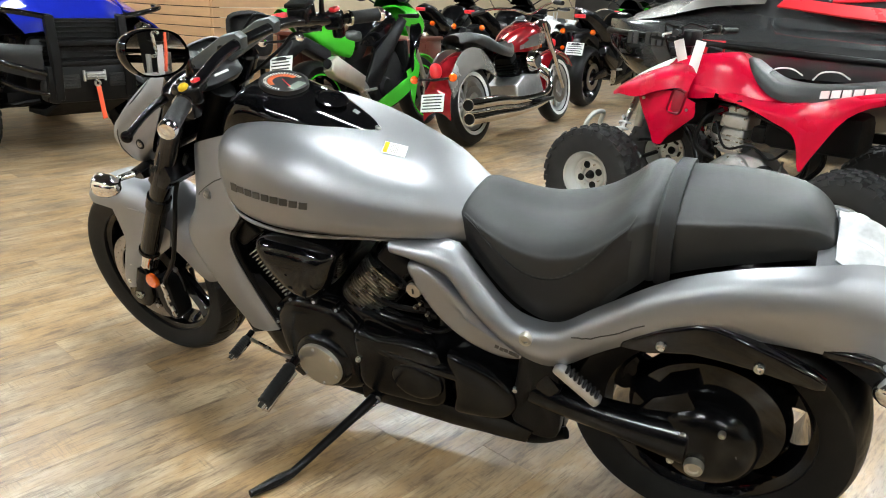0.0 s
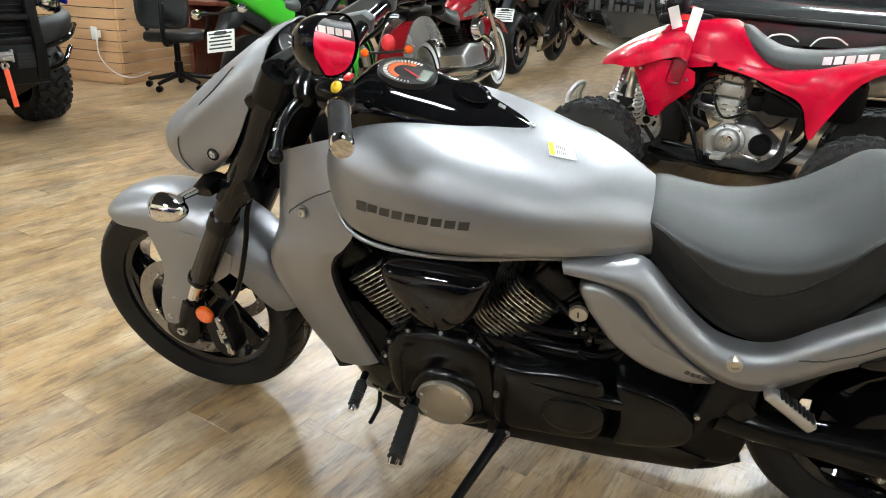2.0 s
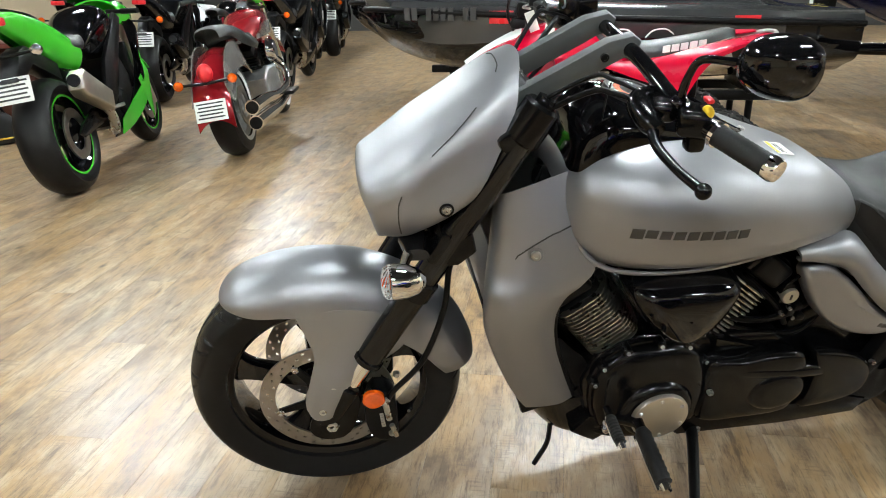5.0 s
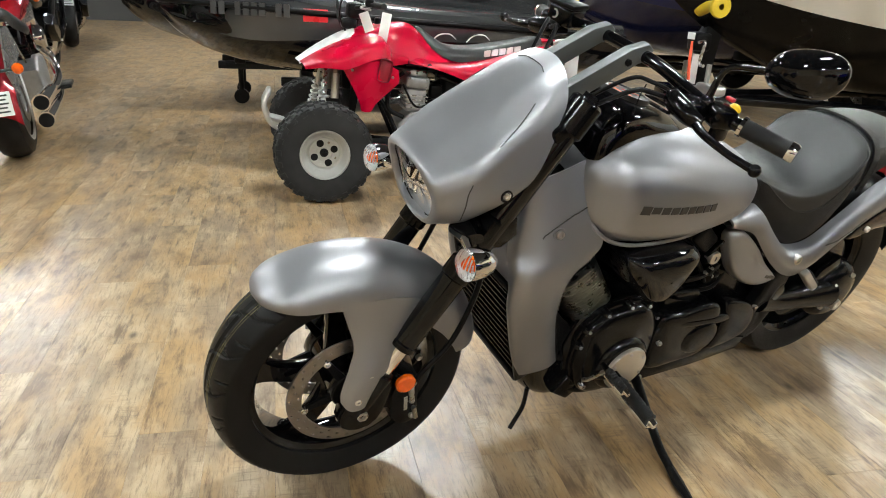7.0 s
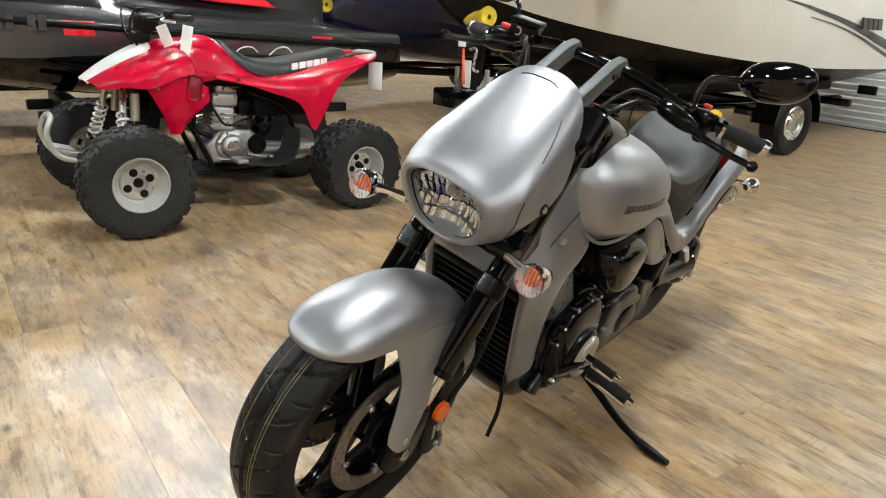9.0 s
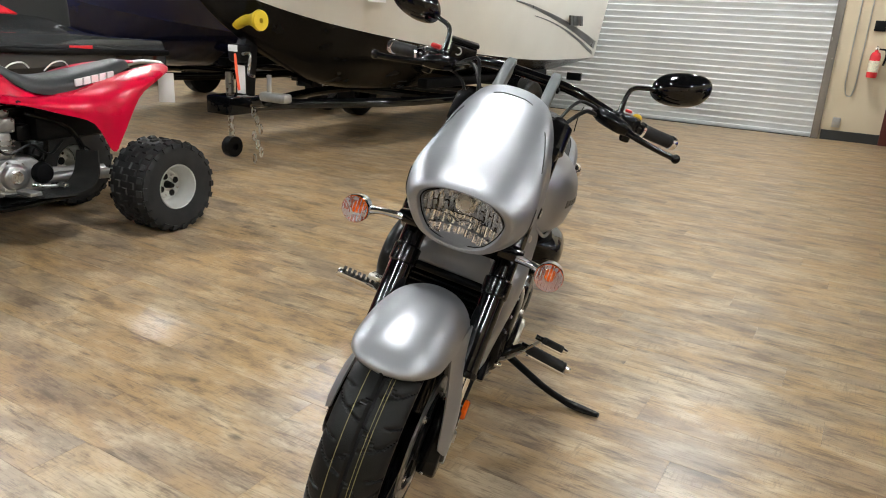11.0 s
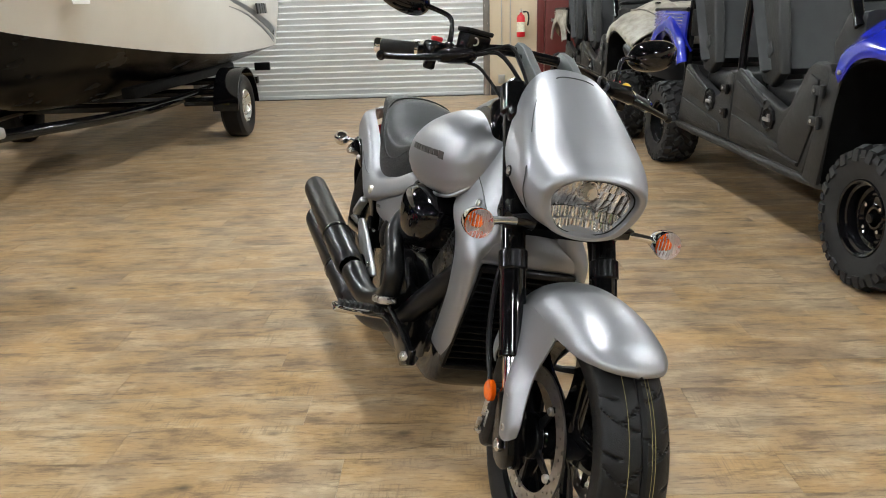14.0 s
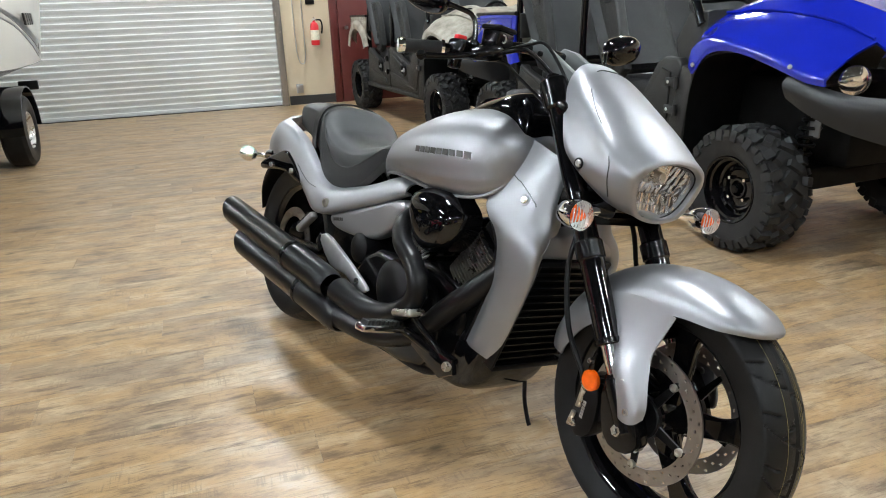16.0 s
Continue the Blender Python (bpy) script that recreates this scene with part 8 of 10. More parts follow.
def jet_ski(m, label, deck=M_SKI, accent=M_RED, hatch=M_WARM):
    """A personal watercraft, bow along +x, on a low cradle with castors."""
    q = thing("jet_ski", m, label, "jet ski")
    st = [(-1.72, 0.44, 0.50, 0.62, 0.88), (-1.2, 0.54, 0.47, 0.60, 0.90), (-0.4, 0.58, 0.45, 0.60, 0.93), (0.4, 0.58, 0.46, 0.63, 0.96), (1.0, 0.50, 0.52, 0.70, 0.985), (1.4, 0.36, 0.62, 0.78, 1.0), (1.62, 0.20, 0.74, 0.86, 1.005), (1.74, 0.05, 0.86, 0.92, 1.0)]
    part("hull", skin(both([[(x, 0, zk), (x, hw * 0.45, zk + 0.06), (x, hw * 0.86, zc), (x, hw * 0.97, zc + 0.08), (x, hw, zd - 0.05), (x, hw, zd - 0.02)] for x, hw, zk, zc, zd in st]), 5, 4), M_GLOSS, q, "gloss black lower hull")
    part("rub_rail", tube([(x, hw + 0.012, zd - 0.03) for x, hw, zk, zc, zd in st] + [(x, -hw - 0.012, zd - 0.03) for x, hw, zk, zc, zd in st[::-1]], 0.022, 10, 4), M_BLACK, q)
    dk = part("deck", skin(both([[(x, 0, zt), (x, hw * 0.30, zt - 0.01), (x, hw * 0.55, zt - 0.5 * (zt - zd)), (x, hw * 0.85, zd + 0.06), (x, hw * 0.98, zd), (x, hw, zd - 0.03)] for x, hw, zt, zd in
         ((-1.72, 0.44, 0.93, 0.88), (-1.3, 0.53, 0.98, 0.90), (-0.9, 0.56, 1.10, 0.92), (-0.3, 0.58, 1.14, 0.93), (0.2, 0.58, 1.20, 0.95), (0.5, 0.57, 1.32, 0.965), (0.8, 0.54, 1.30, 0.98), (1.2, 0.44, 1.18, 0.99), (1.5, 0.29, 1.10, 1.0), (1.74, 0.05, 1.02, 1.0))]), 5, 4), deck, q, "glossy moulded deck")
    for s in (1, -1):
        part("hull_panel", thick(skin([[(1.55, 0.262 * s, 0.99), (1.55, 0.258 * s, 0.90), (1.55, 0.22 * s, 0.82)], [(1.1, 0.485 * s, 0.975), (1.1, 0.484 * s, 0.86), (1.1, 0.45 * s, 0.74)], [(0.5, 0.585 * s, 0.955), (0.5, 0.585 * s, 0.85), (0.5, 0.57 * s, 0.77)], [(-0.4, 0.59 * s, 0.925), (-0.4, 0.59 * s, 0.84), (-0.4, 0.575 * s, 0.78)], [(-1.2, 0.55 * s, 0.895), (-1.2, 0.55 * s, 0.83), (-1.2, 0.54 * s, 0.78)]], 4, 3), 0.004), deck, q)
        p0, along_ = Vector((1.36 if s > 0 else 0.78, (0.432 if s > 0 else 0.575) * s, 0.905 if s > 0 else 0.895)), Vector((-0.90, 0.235, 0) if s > 0 else (0.9, 0.2, 0)).normalized()
        for k in (0, 1, 3, 4, 5, 6, 8, 9):
            part("registration_bar", bars(1, p0 + along_ * (0.056 * k), along_, (0, 0, 1), 0.085, 0.05, 0.2, 0.0, 0.006), M_INK, q)
        part("year_sticker", moved(box((0, 0, 0), (0.17, 0.006, 0.085), 0.002), Matrix.Translation((0.66, 0.572 * s, 0.925)) @ Matrix.Rotation(radians(-8 * s), 4, "Z")), accent, q)
        part("side_mark", box((-0.95, 0.575 * s, 0.905), (0.16, 0.006, 0.025)), accent, q)
        part("flank_panel", thick(skin([[(0.35, 0.30 * s, 1.245), (0.38, 0.36 * s, 1.19)], [(-0.10, 0.26 * s, 1.20), (-0.15, 0.34 * s, 1.13)], [(-0.60, 0.25 * s, 1.17), (-0.70, 0.33 * s, 1.10)]], 4, 3), 0.012), accent, q)
        part("seat_stripe", thick(skin([[(0.10, 0.16 * s, 1.30), (0.10, 0.22 * s, 1.22)], [(-0.15, 0.18 * s, 1.315), (-0.2, 0.235 * s, 1.24)], [(-0.45, 0.185 * s, 1.37), (-0.5, 0.22 * s, 1.30)]], 4, 3), 0.01), accent, q)
    seat = part("seat", skin(both([[(x, 0, zt), (x, hw * 0.7, zt - 0.01), (x, hw, zt - 0.07), (x, hw * 1.1, zb)] for x, zt, hw, zb in ((0.42, 1.34, 0.10, 1.20), (0.2, 1.33, 0.17, 1.15), (-0.2, 1.33, 0.20, 1.12), (-0.5, 1.40, 0.19, 1.10), (-0.9, 1.42, 0.17, 1.05), (-1.15, 1.38, 0.12, 1.02), (-1.2, 1.25, 0.08, 1.0))]), 4, 4), M_SEAT, q, "black two-level seat")
    part("bow_cover", skin(both([[(0.45, 0, 1.36), (0.45, 0.2, 1.33), (0.45, 0.38, 1.20)], [(0.8, 0, 1.345), (0.8, 0.2, 1.31), (0.8, 0.38, 1.17)], [(1.2, 0, 1.215), (1.2, 0.15, 1.195), (1.2, 0.30, 1.09)], [(1.5, 0, 1.115), (1.5, 0.1, 1.10), (1.5, 0.18, 1.05)]]), 4, 4), hatch, q, "bow hatch cover")
    part("handle_pole", join(box((0.50, 0, 1.42), (0.16, 0.22, 0.10), 0.04), tube([(0.36, 0.36, 1.47), (0.46, 0.2, 1.50), (0.48, 0, 1.48), (0.46, -0.2, 1.50), (0.36, -0.36, 1.47)], 0.016, 10)), M_BLACK, q)
    cr_ = part("cradle", join(*[box((x, 0, 0.42), (0.10, 0.70, 0.08), 0.01) for x in (-1.1, 0.7)], *[box((-0.2, y, 0.36), (2.2, 0.07, 0.07), 0.01) for y in (0.28, -0.28)], *[cyl((x, y, 0.12), (x, y, 0.34), 0.025) for x in (-1.1, 0.7) for y in (0.28, -0.28)]), M_BLACK, q, "black wheeled cradle")
    for x in (-1.1, 0.7):
        for y in (0.28, -0.28):
            part("castor", cyl((x, y - 0.025, 0.07), (x, y + 0.025, 0.07), 0.07, seg=20, bevel=0.008), M_BLACK, cr_)
    return q


jet_ski(pose(-0.06, -3.92, 0.0, 0, 0, -13.5), "charcoal and black jet ski with red accents on a cradle")
jet_ski(at_room(1.42, -5.45), "black jet ski with lime green trim on a cradle", M_GLOSS, M_LIME, M_BLACK)


M_STRIPE = mat("dark grey vinyl stripe", (0.07, 0.07, 0.072), 0.3)
M_UNDER = mat("black gelcoat bottom", (0.004, 0.004, 0.004), 0.25, 0, 0.2, 4, 0, 300, spec=0.15)


def boat(m, topside, bottom, label, stripe=True):
    """A bow-rider on its trailer; bow along +x, origin on the floor under the bow roller."""
    q = thing("motor_boat", m, label, "boat", "boats on trailers")
    # station: x, half beam at the gunwale, half beam at the chine, keel z, chine z, gunwale z
    st = [(-5.35, 1.15, 1.02, 0.50, 0.80, 1.62), (-4.4, 1.20, 1.06, 0.48, 0.80, 1.64), (-3.2, 1.22, 1.07, 0.47, 0.82, 1.68), (-2.0, 1.20, 0.98, 0.48, 0.90, 1.73), (-1.0, 1.10, 0.76, 0.56, 1.02, 1.79), (-0.3, 0.90, 0.45, 0.80, 1.15, 1.84), (0.25, 0.58, 0.18, 1.10, 1.32, 1.89), (0.60, 0.22, 0.05, 1.44, 1.52, 1.92), (0.72, 0.02, 0.01, 1.72, 1.74, 1.93)]
    part("bottom", skin(both([[(x, 0, zk), (x, hc * 0.5, zk + (zc - zk) * 0.42), (x, hc, zc)] for x, hg, hc, zk, zc, zg in st]), 5, 3), bottom, q, "dark lower hull")
    sides = {}
    for s in (1, -1):
        flank = [[(x, hc * s, zc), (x, (hc + (hg - hc) * 0.45) * s, zc + (zg - zc) * 0.35), (x, (hc + (hg - hc) * 0.85) * s, zc + (zg - zc) * 0.75), (x, hg * s, zg)] for x, hg, hc, zk, zc, zg in st]
        sides[s] = part("topside", thick(skin(flank, 5, 4), 0.02), topside, q, "glossy hull side")
    bpy.context.view_layer.update()
    part("deck", skin(both([[(x, 0, zg + 0.02), (x, hg * 0.6, zg + 0.015), (x, hg, zg)] for x, hg, hc, zk, zc, zg in st]), 4, 3), topside, q)
    part("gunwale_rail", tube([(x, hg + 0.01, zg - 0.02) for x, hg, *_, zg in st] + [(x, -hg - 0.01, zg - 0.02) for x, hg, *_, zg in st[::-1]], 0.028, 10, 4), M_BLACK, q)
    part("transom", prism([(-1.02, 0.80), (0, 0.55), (1.02, 0.80), (1.15, 1.62), (-1.15, 1.62)], 0, 0.03), topside, q).matrix_local = Matrix.Translation((-5.36, 0, 0)) @ Matrix.Rotation(radians(90), 4, "Z")
    if stripe:
        for s in (1, -1):
            for hi_, lo_, w0, w1, x1 in ((0.64, 0.20, 0.015, 0.12, -2.5), (0.52, 0.07, 0.010, 0.045, -3.0)):
                rows = []
                for x in np.linspace(-5.25, x1, 9):
                    hg, hc, zc, zg = [float(np.interp(x, [r[0] for r in st], [r[i] for r in st])) for i in (1, 2, 4, 5)]
                    f = 1 - (x + 5.25) / (x1 + 5.25)
                    mid, half = hi_ + (lo_ - hi_) * f ** 1.5, (w0 + (w1 - w0) * f) / 2
                    row = []
                    for w in (mid - half, mid + half):
                        z = zc + (zg - zc) * w
                        hit_, loc_, nor_, idx_ = sides[s].ray_cast((x, 3.0 * s, z), (0, -s, 0))
                        row.append((x, loc_.y + 0.004 * s if hit_ else hg * s, z))
                    rows.append(row)
                part("side_stripe", thick(skin(rows, 3, 3), 0.006), M_STRIPE, q, "dark grey graphic stripe")
            part("side_mark", bars(4, (-4.35, 1.196 * s, 1.20), (1, 0, 0), (0, 0, 1), 0.11, 0.42, 0.2, 0.3, 0.01), M_DECAL, q)
    part("hull_notice", box((0.05 - 0.55, 0.93, 1.42), (0.23, 0.006, 0.24), 0.001), M_WHITE, q, "white paper notice taped to the hull")
    rail = lambda s: tube([(-5.0, 0.62 * s, 0.42), (-2.0, 0.62 * s, 0.42), (-0.6, 0.20 * s, 0.44), (0.2, 0.06 * s, 0.46)], 0.045, 10)
    tr = part("trailer", rail(1), M_GLOSS, q, "black tubular boat trailer")
    part("frame_rail", rail(-1), M_GLOSS, tr)
    for x in (-4.6, -3.3, -2.2):
        part("cross_member", box((x, 0, 0.42), (0.09, 1.9 if x < -3 else 1.3, 0.08), 0.01), M_GLOSS, tr)
    for s in (1, -1):
        part("bunk", box((-3.3, 0.55 * s, 0.58), (3.0, 0.12, 0.10), 0.02), M_DARK, tr)
        wt = part("wheel", lathe([(0.165, 0.085), (0.158, 0.095), (0.145, 0.05), (0.10, 0.03), (0.06, 0.07), (0, 0.07)], 36, Matrix.Translation((-2.98, 1.14 * s, 0.31)) @ Matrix.Rotation(radians(-90 * s), 4, "X")), M_STEEL, tr, "grey steel trailer wheel")
        part("tyre", lathe([(0.16, 0.08), (0.20, 0.105), (0.285, 0.10), (0.312, 0.07), (0.315, 0), (0.312, -0.07), (0.285, -0.10), (0.20, -0.105), (0.16, -0.08)], 48, Matrix.Translation((-2.98, 1.14 * s, 0.31)) @ Matrix.Rotation(radians(-90 * s), 4, "X")), M_RUBBER, wt)
        rows = [[(-2.98 - 0.40 * math.cos(a), (1.02 + d) * s, 0.31 + 0.385 * math.sin(a)) for d in (0, 0.24)] for a in np.linspace(0.0, math.pi, 8)]
        part("mudguard", join(thick(skin(rows, 3, 2), 0.012), thick(skin([[(r[0][0], 1.018 * s, r[0][2]), (r[0][0], 1.018 * s, 0.40)] for r in rows], 3, 2), 0.01)), M_GLOSS, tr, "black mudguard")
        part("axle_arm", box((-2.98, 0.85 * s, 0.36), (0.10, 0.5, 0.08), 0.01), M_GLOSS, tr)
        part("tail_marker", box((-5.05, 0.9 * s, 0.55), (0.06, 0.2, 0.10), 0.01), M_BLACK, tr)
    part("hinge_tongue", join(box((0.15, 0.0, 0.47), (0.30, 0.26, 0.14), 0.012), tube([(0.10, 0.10, 0.50), (0.20, 0.30, 0.52), (0.24, 0.46, 0.55)], 0.05, 10)), M_GLOSS, tr, "folded swing tongue")
    part("coupler", join(moved(box((0, 0, 0), (0.09, 0.26, 0.07), 0.02), Matrix.Translation((0.25, 0.56, 0.58))), cyl((0.25, 0.50, 0.60), (0.25, 0.50, 0.74), 0.018)), M_ALU, tr, "galvanised coupler")
    for k in range(7):
        a = k * 0.06
        part("chain_link", tube([(0.22 + 0.02 * math.cos(t) * (1 if k % 2 else 0.2), 0.30 + 0.035 * (k % 3) + 0.02 * math.cos(t) * (0.2 if k % 2 else 1), 0.44 - a + 0.036 * math.sin(t)) for t in np.linspace(0, 2 * math.pi, 10, endpoint=False)], 0.007, 6, 1, True), M_STEEL, tr)
    jk = part("jack", join(cyl((0.02, -0.16, 0.16), (0.02, -0.16, 0.62), 0.024), cyl((0.02, -0.16, 0.40), (0.02, -0.16, 0.70), 0.034)), M_STEEL, tr, "zinc jack post")
    part("jack_wheel", lathe([(0.03, 0.04), (0.085, 0.035), (0.09, 0), (0.085, -0.035), (0.03, -0.04)], 24, about_y((0.02, -0.16, 0.092))), M_BLACK, jk)
    wp = part("winch_post", join(prism([(-0.05, 0.50), (0.07, 0.50), (0.05, 0.92), (-0.02, 1.05), (-0.12, 1.08), (-0.10, 0.92)], -0.05, 0.05, 0.01), box((0.05, 0, 0.86), (0.14, 0.14, 0.14), 0.03)), M_BLACK, tr, "black winch post")
    part("post_label", box((0.075, 0.03, 0.66), (0.006, 0.09, 0.22), 0.002), M_WHITE, wp)
    part("winch_mark", box((0.124, 0, 0.90), (0.004, 0.10, 0.05), 0.001), M_WHITE, wp)
    part("crank", tube([(0.10, 0.08, 0.86), (0.10, 0.16, 0.86), (0.12, 0.16, 0.72), (0.12, 0.22, 0.70)], 0.012, 8), M_STEEL, wp)
    part("post_strap", tube([(0.12, 0.02, 0.86), (0.13, 0.04, 0.72), (0.12, 0.05, 0.58)], 0.012, 6), M_NEON, wp)
    part("bow_roller", lathe([(0.02, -0.13), (0.075, -0.13), (0.08, -0.11), (0.05, -0.05), (0.04, 0), (0.05, 0.05), (0.08, 0.11), (0.075, 0.13), (0.02, 0.13)], 28, about_y((0.10, 0.16, 1.12))), mat("yellow roller rubber", (0.75, 0.55, 0.04), 0.35) if stripe else bpy.data.materials["yellow roller rubber"], tr, "yellow rubber bow roller")
    return q


boat(pose(-2.10, -2.71, 0, 0, 0, -13.5), M_CREAM, M_UNDER, "white and black motor boat on a black trailer")
boat(at_room(-1.45, -5.95), M_HULL, M_HULL, "dark navy motor boat on a trailer", False)

# ---- roller door, extinguisher and wall fittings ----
door = tagged(new("door_1"), "closed galvanised roller door in the end wall", "door", "", "structure")
door.matrix_world = at_room(U0, (DV0 + DV1) / 2)
SL = 0.082
slat = bmesh.new()
w = DV1 - DV0
prof = [(-0.10, 0.0), (-0.098, 0.020), (-0.075, 0.046), (-0.070, 0.066), (-0.088, 0.078), (-0.10, 0.0815)]
slat = grid([[(x, y, z) for x, z in prof] for y in (-w / 2, w / 2)])
slat = thick(slat, 0.003)
sm = bpy.data.meshes.new("slat")
slat.to_mesh(sm)
slat.free()
sm.materials.append(M_ROLL)
for k in range(int(DH / SL)):
    ob = new("slat", sm)
    ob.parent = door
    ob.location = (0, 0, 0.05 + k * SL)
part("bottom_bar", box((-0.085, 0, 0.026), (0.05, w, 0.05), 0.006), M_ROLL, door)
for s in (1, -1):
    part("guide_rail", box((-0.02, s * (w / 2 + 0.02), DH / 2), (0.14, 0.09, DH), 0.006), M_WARM, door)
part("door_backing", box((-0.17, 0, DH / 2), (0.02, w, DH)), M_DARK, door)
ext = thing("fire_extinguisher", at_room(U0 + 0.10, 1.19, 0.79) @ Matrix.Diagonal((0.82, 0.82, 0.82, 1)), "red fire extinguisher with paper label on a wall hook", "fire extinguisher")
part("cylinder", lathe([(0, 0), (0.062, 0), (0.07, 0.012), (0.07, 0.30), (0.055, 0.345), (0.025, 0.365), (0.022, 0.39), (0, 0.39)], 28), M_RED, ext)
part("label", lathe([(0.071, 0.08), (0.0715, 0.24)], 28), mat("cream instruction label", (0.7, 0.66, 0.5), 0.5, 0, 0.3, 40, 0, 90), ext)
part("valve", join(box((0, 0, 0.405), (0.045, 0.045, 0.04), 0.008), box((0.03, 0, 0.44), (0.14, 0.02, 0.014), 0.004), box((0.03, 0, 0.415), (0.12, 0.02, 0.012), 0.004)), M_STEEL, ext)
part("hose", tube([(0.0, 0.03, 0.40), (0.0, 0.11, 0.39), (0.0, 0.13, 0.30), (0.0, 0.115, 0.18)], 0.013, 8), M_BLACK, ext)
part("wall_hook", box((-0.085, 0, 0.33), (0.03, 0.04, 0.10), 0.004), M_STEEL, ext)
cd = thing("pull_chain", at_room(U0 + 0.03, 0.98, 0.0), "hanging steel hoist chain loop beside the roller door", "chain")
part("loop", tube([(0, -0.05, 3.3), (0, -0.05, 1.0), (0, -0.03, 0.62), (0.01, 0.02, 0.55), (0, 0.06, 0.62), (0, 0.07, 1.0), (0, 0.07, 3.3)], 0.007, 6, 3), M_ALU, cd)
ou = thing("junction_box", at_room(U0 + 0.02, 0.93, 0.22), "small grey wall junction box", "junction box")
part("cover", box((0, 0, 0), (0.05, 0.09, 0.12), 0.008), M_ALU, ou)
sg = thing("wall_switch", at_room(U0 + 0.015, 1.17, 1.38), "small dark wall switch plate", "switch")
part("plate", box((0, 0, 0), (0.03, 0.12, 0.12), 0.006), M_DARK, sg)
dd = thing("door_2", at_room(U0 + 0.02, 2.03), "dark maroon door in the end wall", "door", "", "structure")
part("door_leaf", box((0.01, 0, 1.05), (0.05, 1.0, 2.1), 0.005), mat("maroon door paint", (0.10, 0.018, 0.015), 0.4), dd)
part("door_frame", join(box((0.0, -0.56, 1.08), (0.08, 0.10, 2.16), 0.006), box((0, 0.56, 1.08), (0.08, 0.10, 2.16), 0.006), box((0, 0, 2.15), (0.08, 1.2, 0.10), 0.006)), bpy.data.materials["maroon door paint"], dd)
part("door_handle", cyl((0.03, -0.40, 1.0), (0.09, -0.40, 1.0), 0.025), M_STEEL, dd)


def round_wheel(parent, x, r, w, rim, material, spokes=6, white=False, stripe=None):
    """A plain motorcycle wheel about y at (x, 0, r)."""
    c = (x, 0, r)
    wh = part("wheel", lathe([(rim * 0.9, -w * 0.3), (rim * 1.03, -w * 0.42), (rim * 0.95, 0), (rim * 1.03, w * 0.42), (rim * 0.9, w * 0.3), (rim * 0.88, 0)], 40, about_y(c), closed=True), material, parent)
    part("hub", cyl((x, -w * 0.45, r), (x, w * 0.45, r), rim * 0.2, seg=20), material, wh)
    for k in range(spokes):
        part("spoke", moved(box((0, 0, 0), (rim * 0.74, 0.018, 0.03), 0.004), Matrix.Translation(c) @ Matrix.Rotation(2 * math.pi * k / spokes, 4, "Y") @ Matrix.Translation((rim * 0.55, 0, 0))), material, wh)
    part("tyre", lathe([(rim, -w * 0.38), (rim * 1.1, -w * 0.49), ((r + rim) / 2, -w * 0.52), (r * 0.93, -w * 0.42), (r * 0.985, -w * 0.22), (r, 0), (r * 0.985, w * 0.22), (r * 0.93, w * 0.42), ((r + rim) / 2, w * 0.52), (rim * 1.1, w * 0.49), (rim, w * 0.38)], 56, about_y(c)), M_RUBBER, wh, "black road tyre")
    if white:
        for s in (1, -1):
            part("whitewall", lathe([(rim * 1.06, s * (w * 0.485)), (rim * 1.2, s * (w * 0.525))], 48, about_y(c)), M_WHITEP, wh)
    if stripe:
        for s in (1, -1):
            part("rim_stripe", lathe([(rim * 0.97, s * w * 0.43), (rim * 1.03, s * w * 0.435)], 48, about_y(c)), stripe, wh)
    for s in (1, -1):
        part("brake_disc", lathe([(rim * 0.42, s * w * 0.50), (rim * 0.66, s * w * 0.50), (rim * 0.66, s * w * 0.55), (rim * 0.42, s * w * 0.55)], 36, about_y(c), closed=True), M_DISC, wh)
    return wh


def plate_and_lamps(q, x, z, hw, amber=True):
    p = part("paper_plate", moved(box((0, 0, 0), (0.006, 0.20, 0.13), 0.002), Matrix.Translation((x, 0, z)) @ Matrix.Rotation(radians(18), 4, "Y")), M_WHITE, q, "white paper dealer plate")
    part("plate_print", join(*[moved(box((-0.005, 0, 0.045 - 0.022 * k), (0.002, 0.17 - 0.02 * (k % 2), 0.009)), Matrix.Translation((x, 0, z)) @ Matrix.Rotation(radians(18), 4, "Y")) for k in range(5)]), M_INK, p)
    for s in (1, -1):
        sg = part("turn_signal", ball((x + 0.04, hw * s, z + 0.17), (0.035, 0.03, 0.03), 16, 10), M_AMBER if amber else M_CHROME, q, "amber turn signal" if amber else "clear turn signal")
        part("stalk", tube([(x + 0.06, 0, z + 0.16), (x + 0.045, hw * s, z + 0.17)], 0.009, 8, 1), M_BLACK, sg)


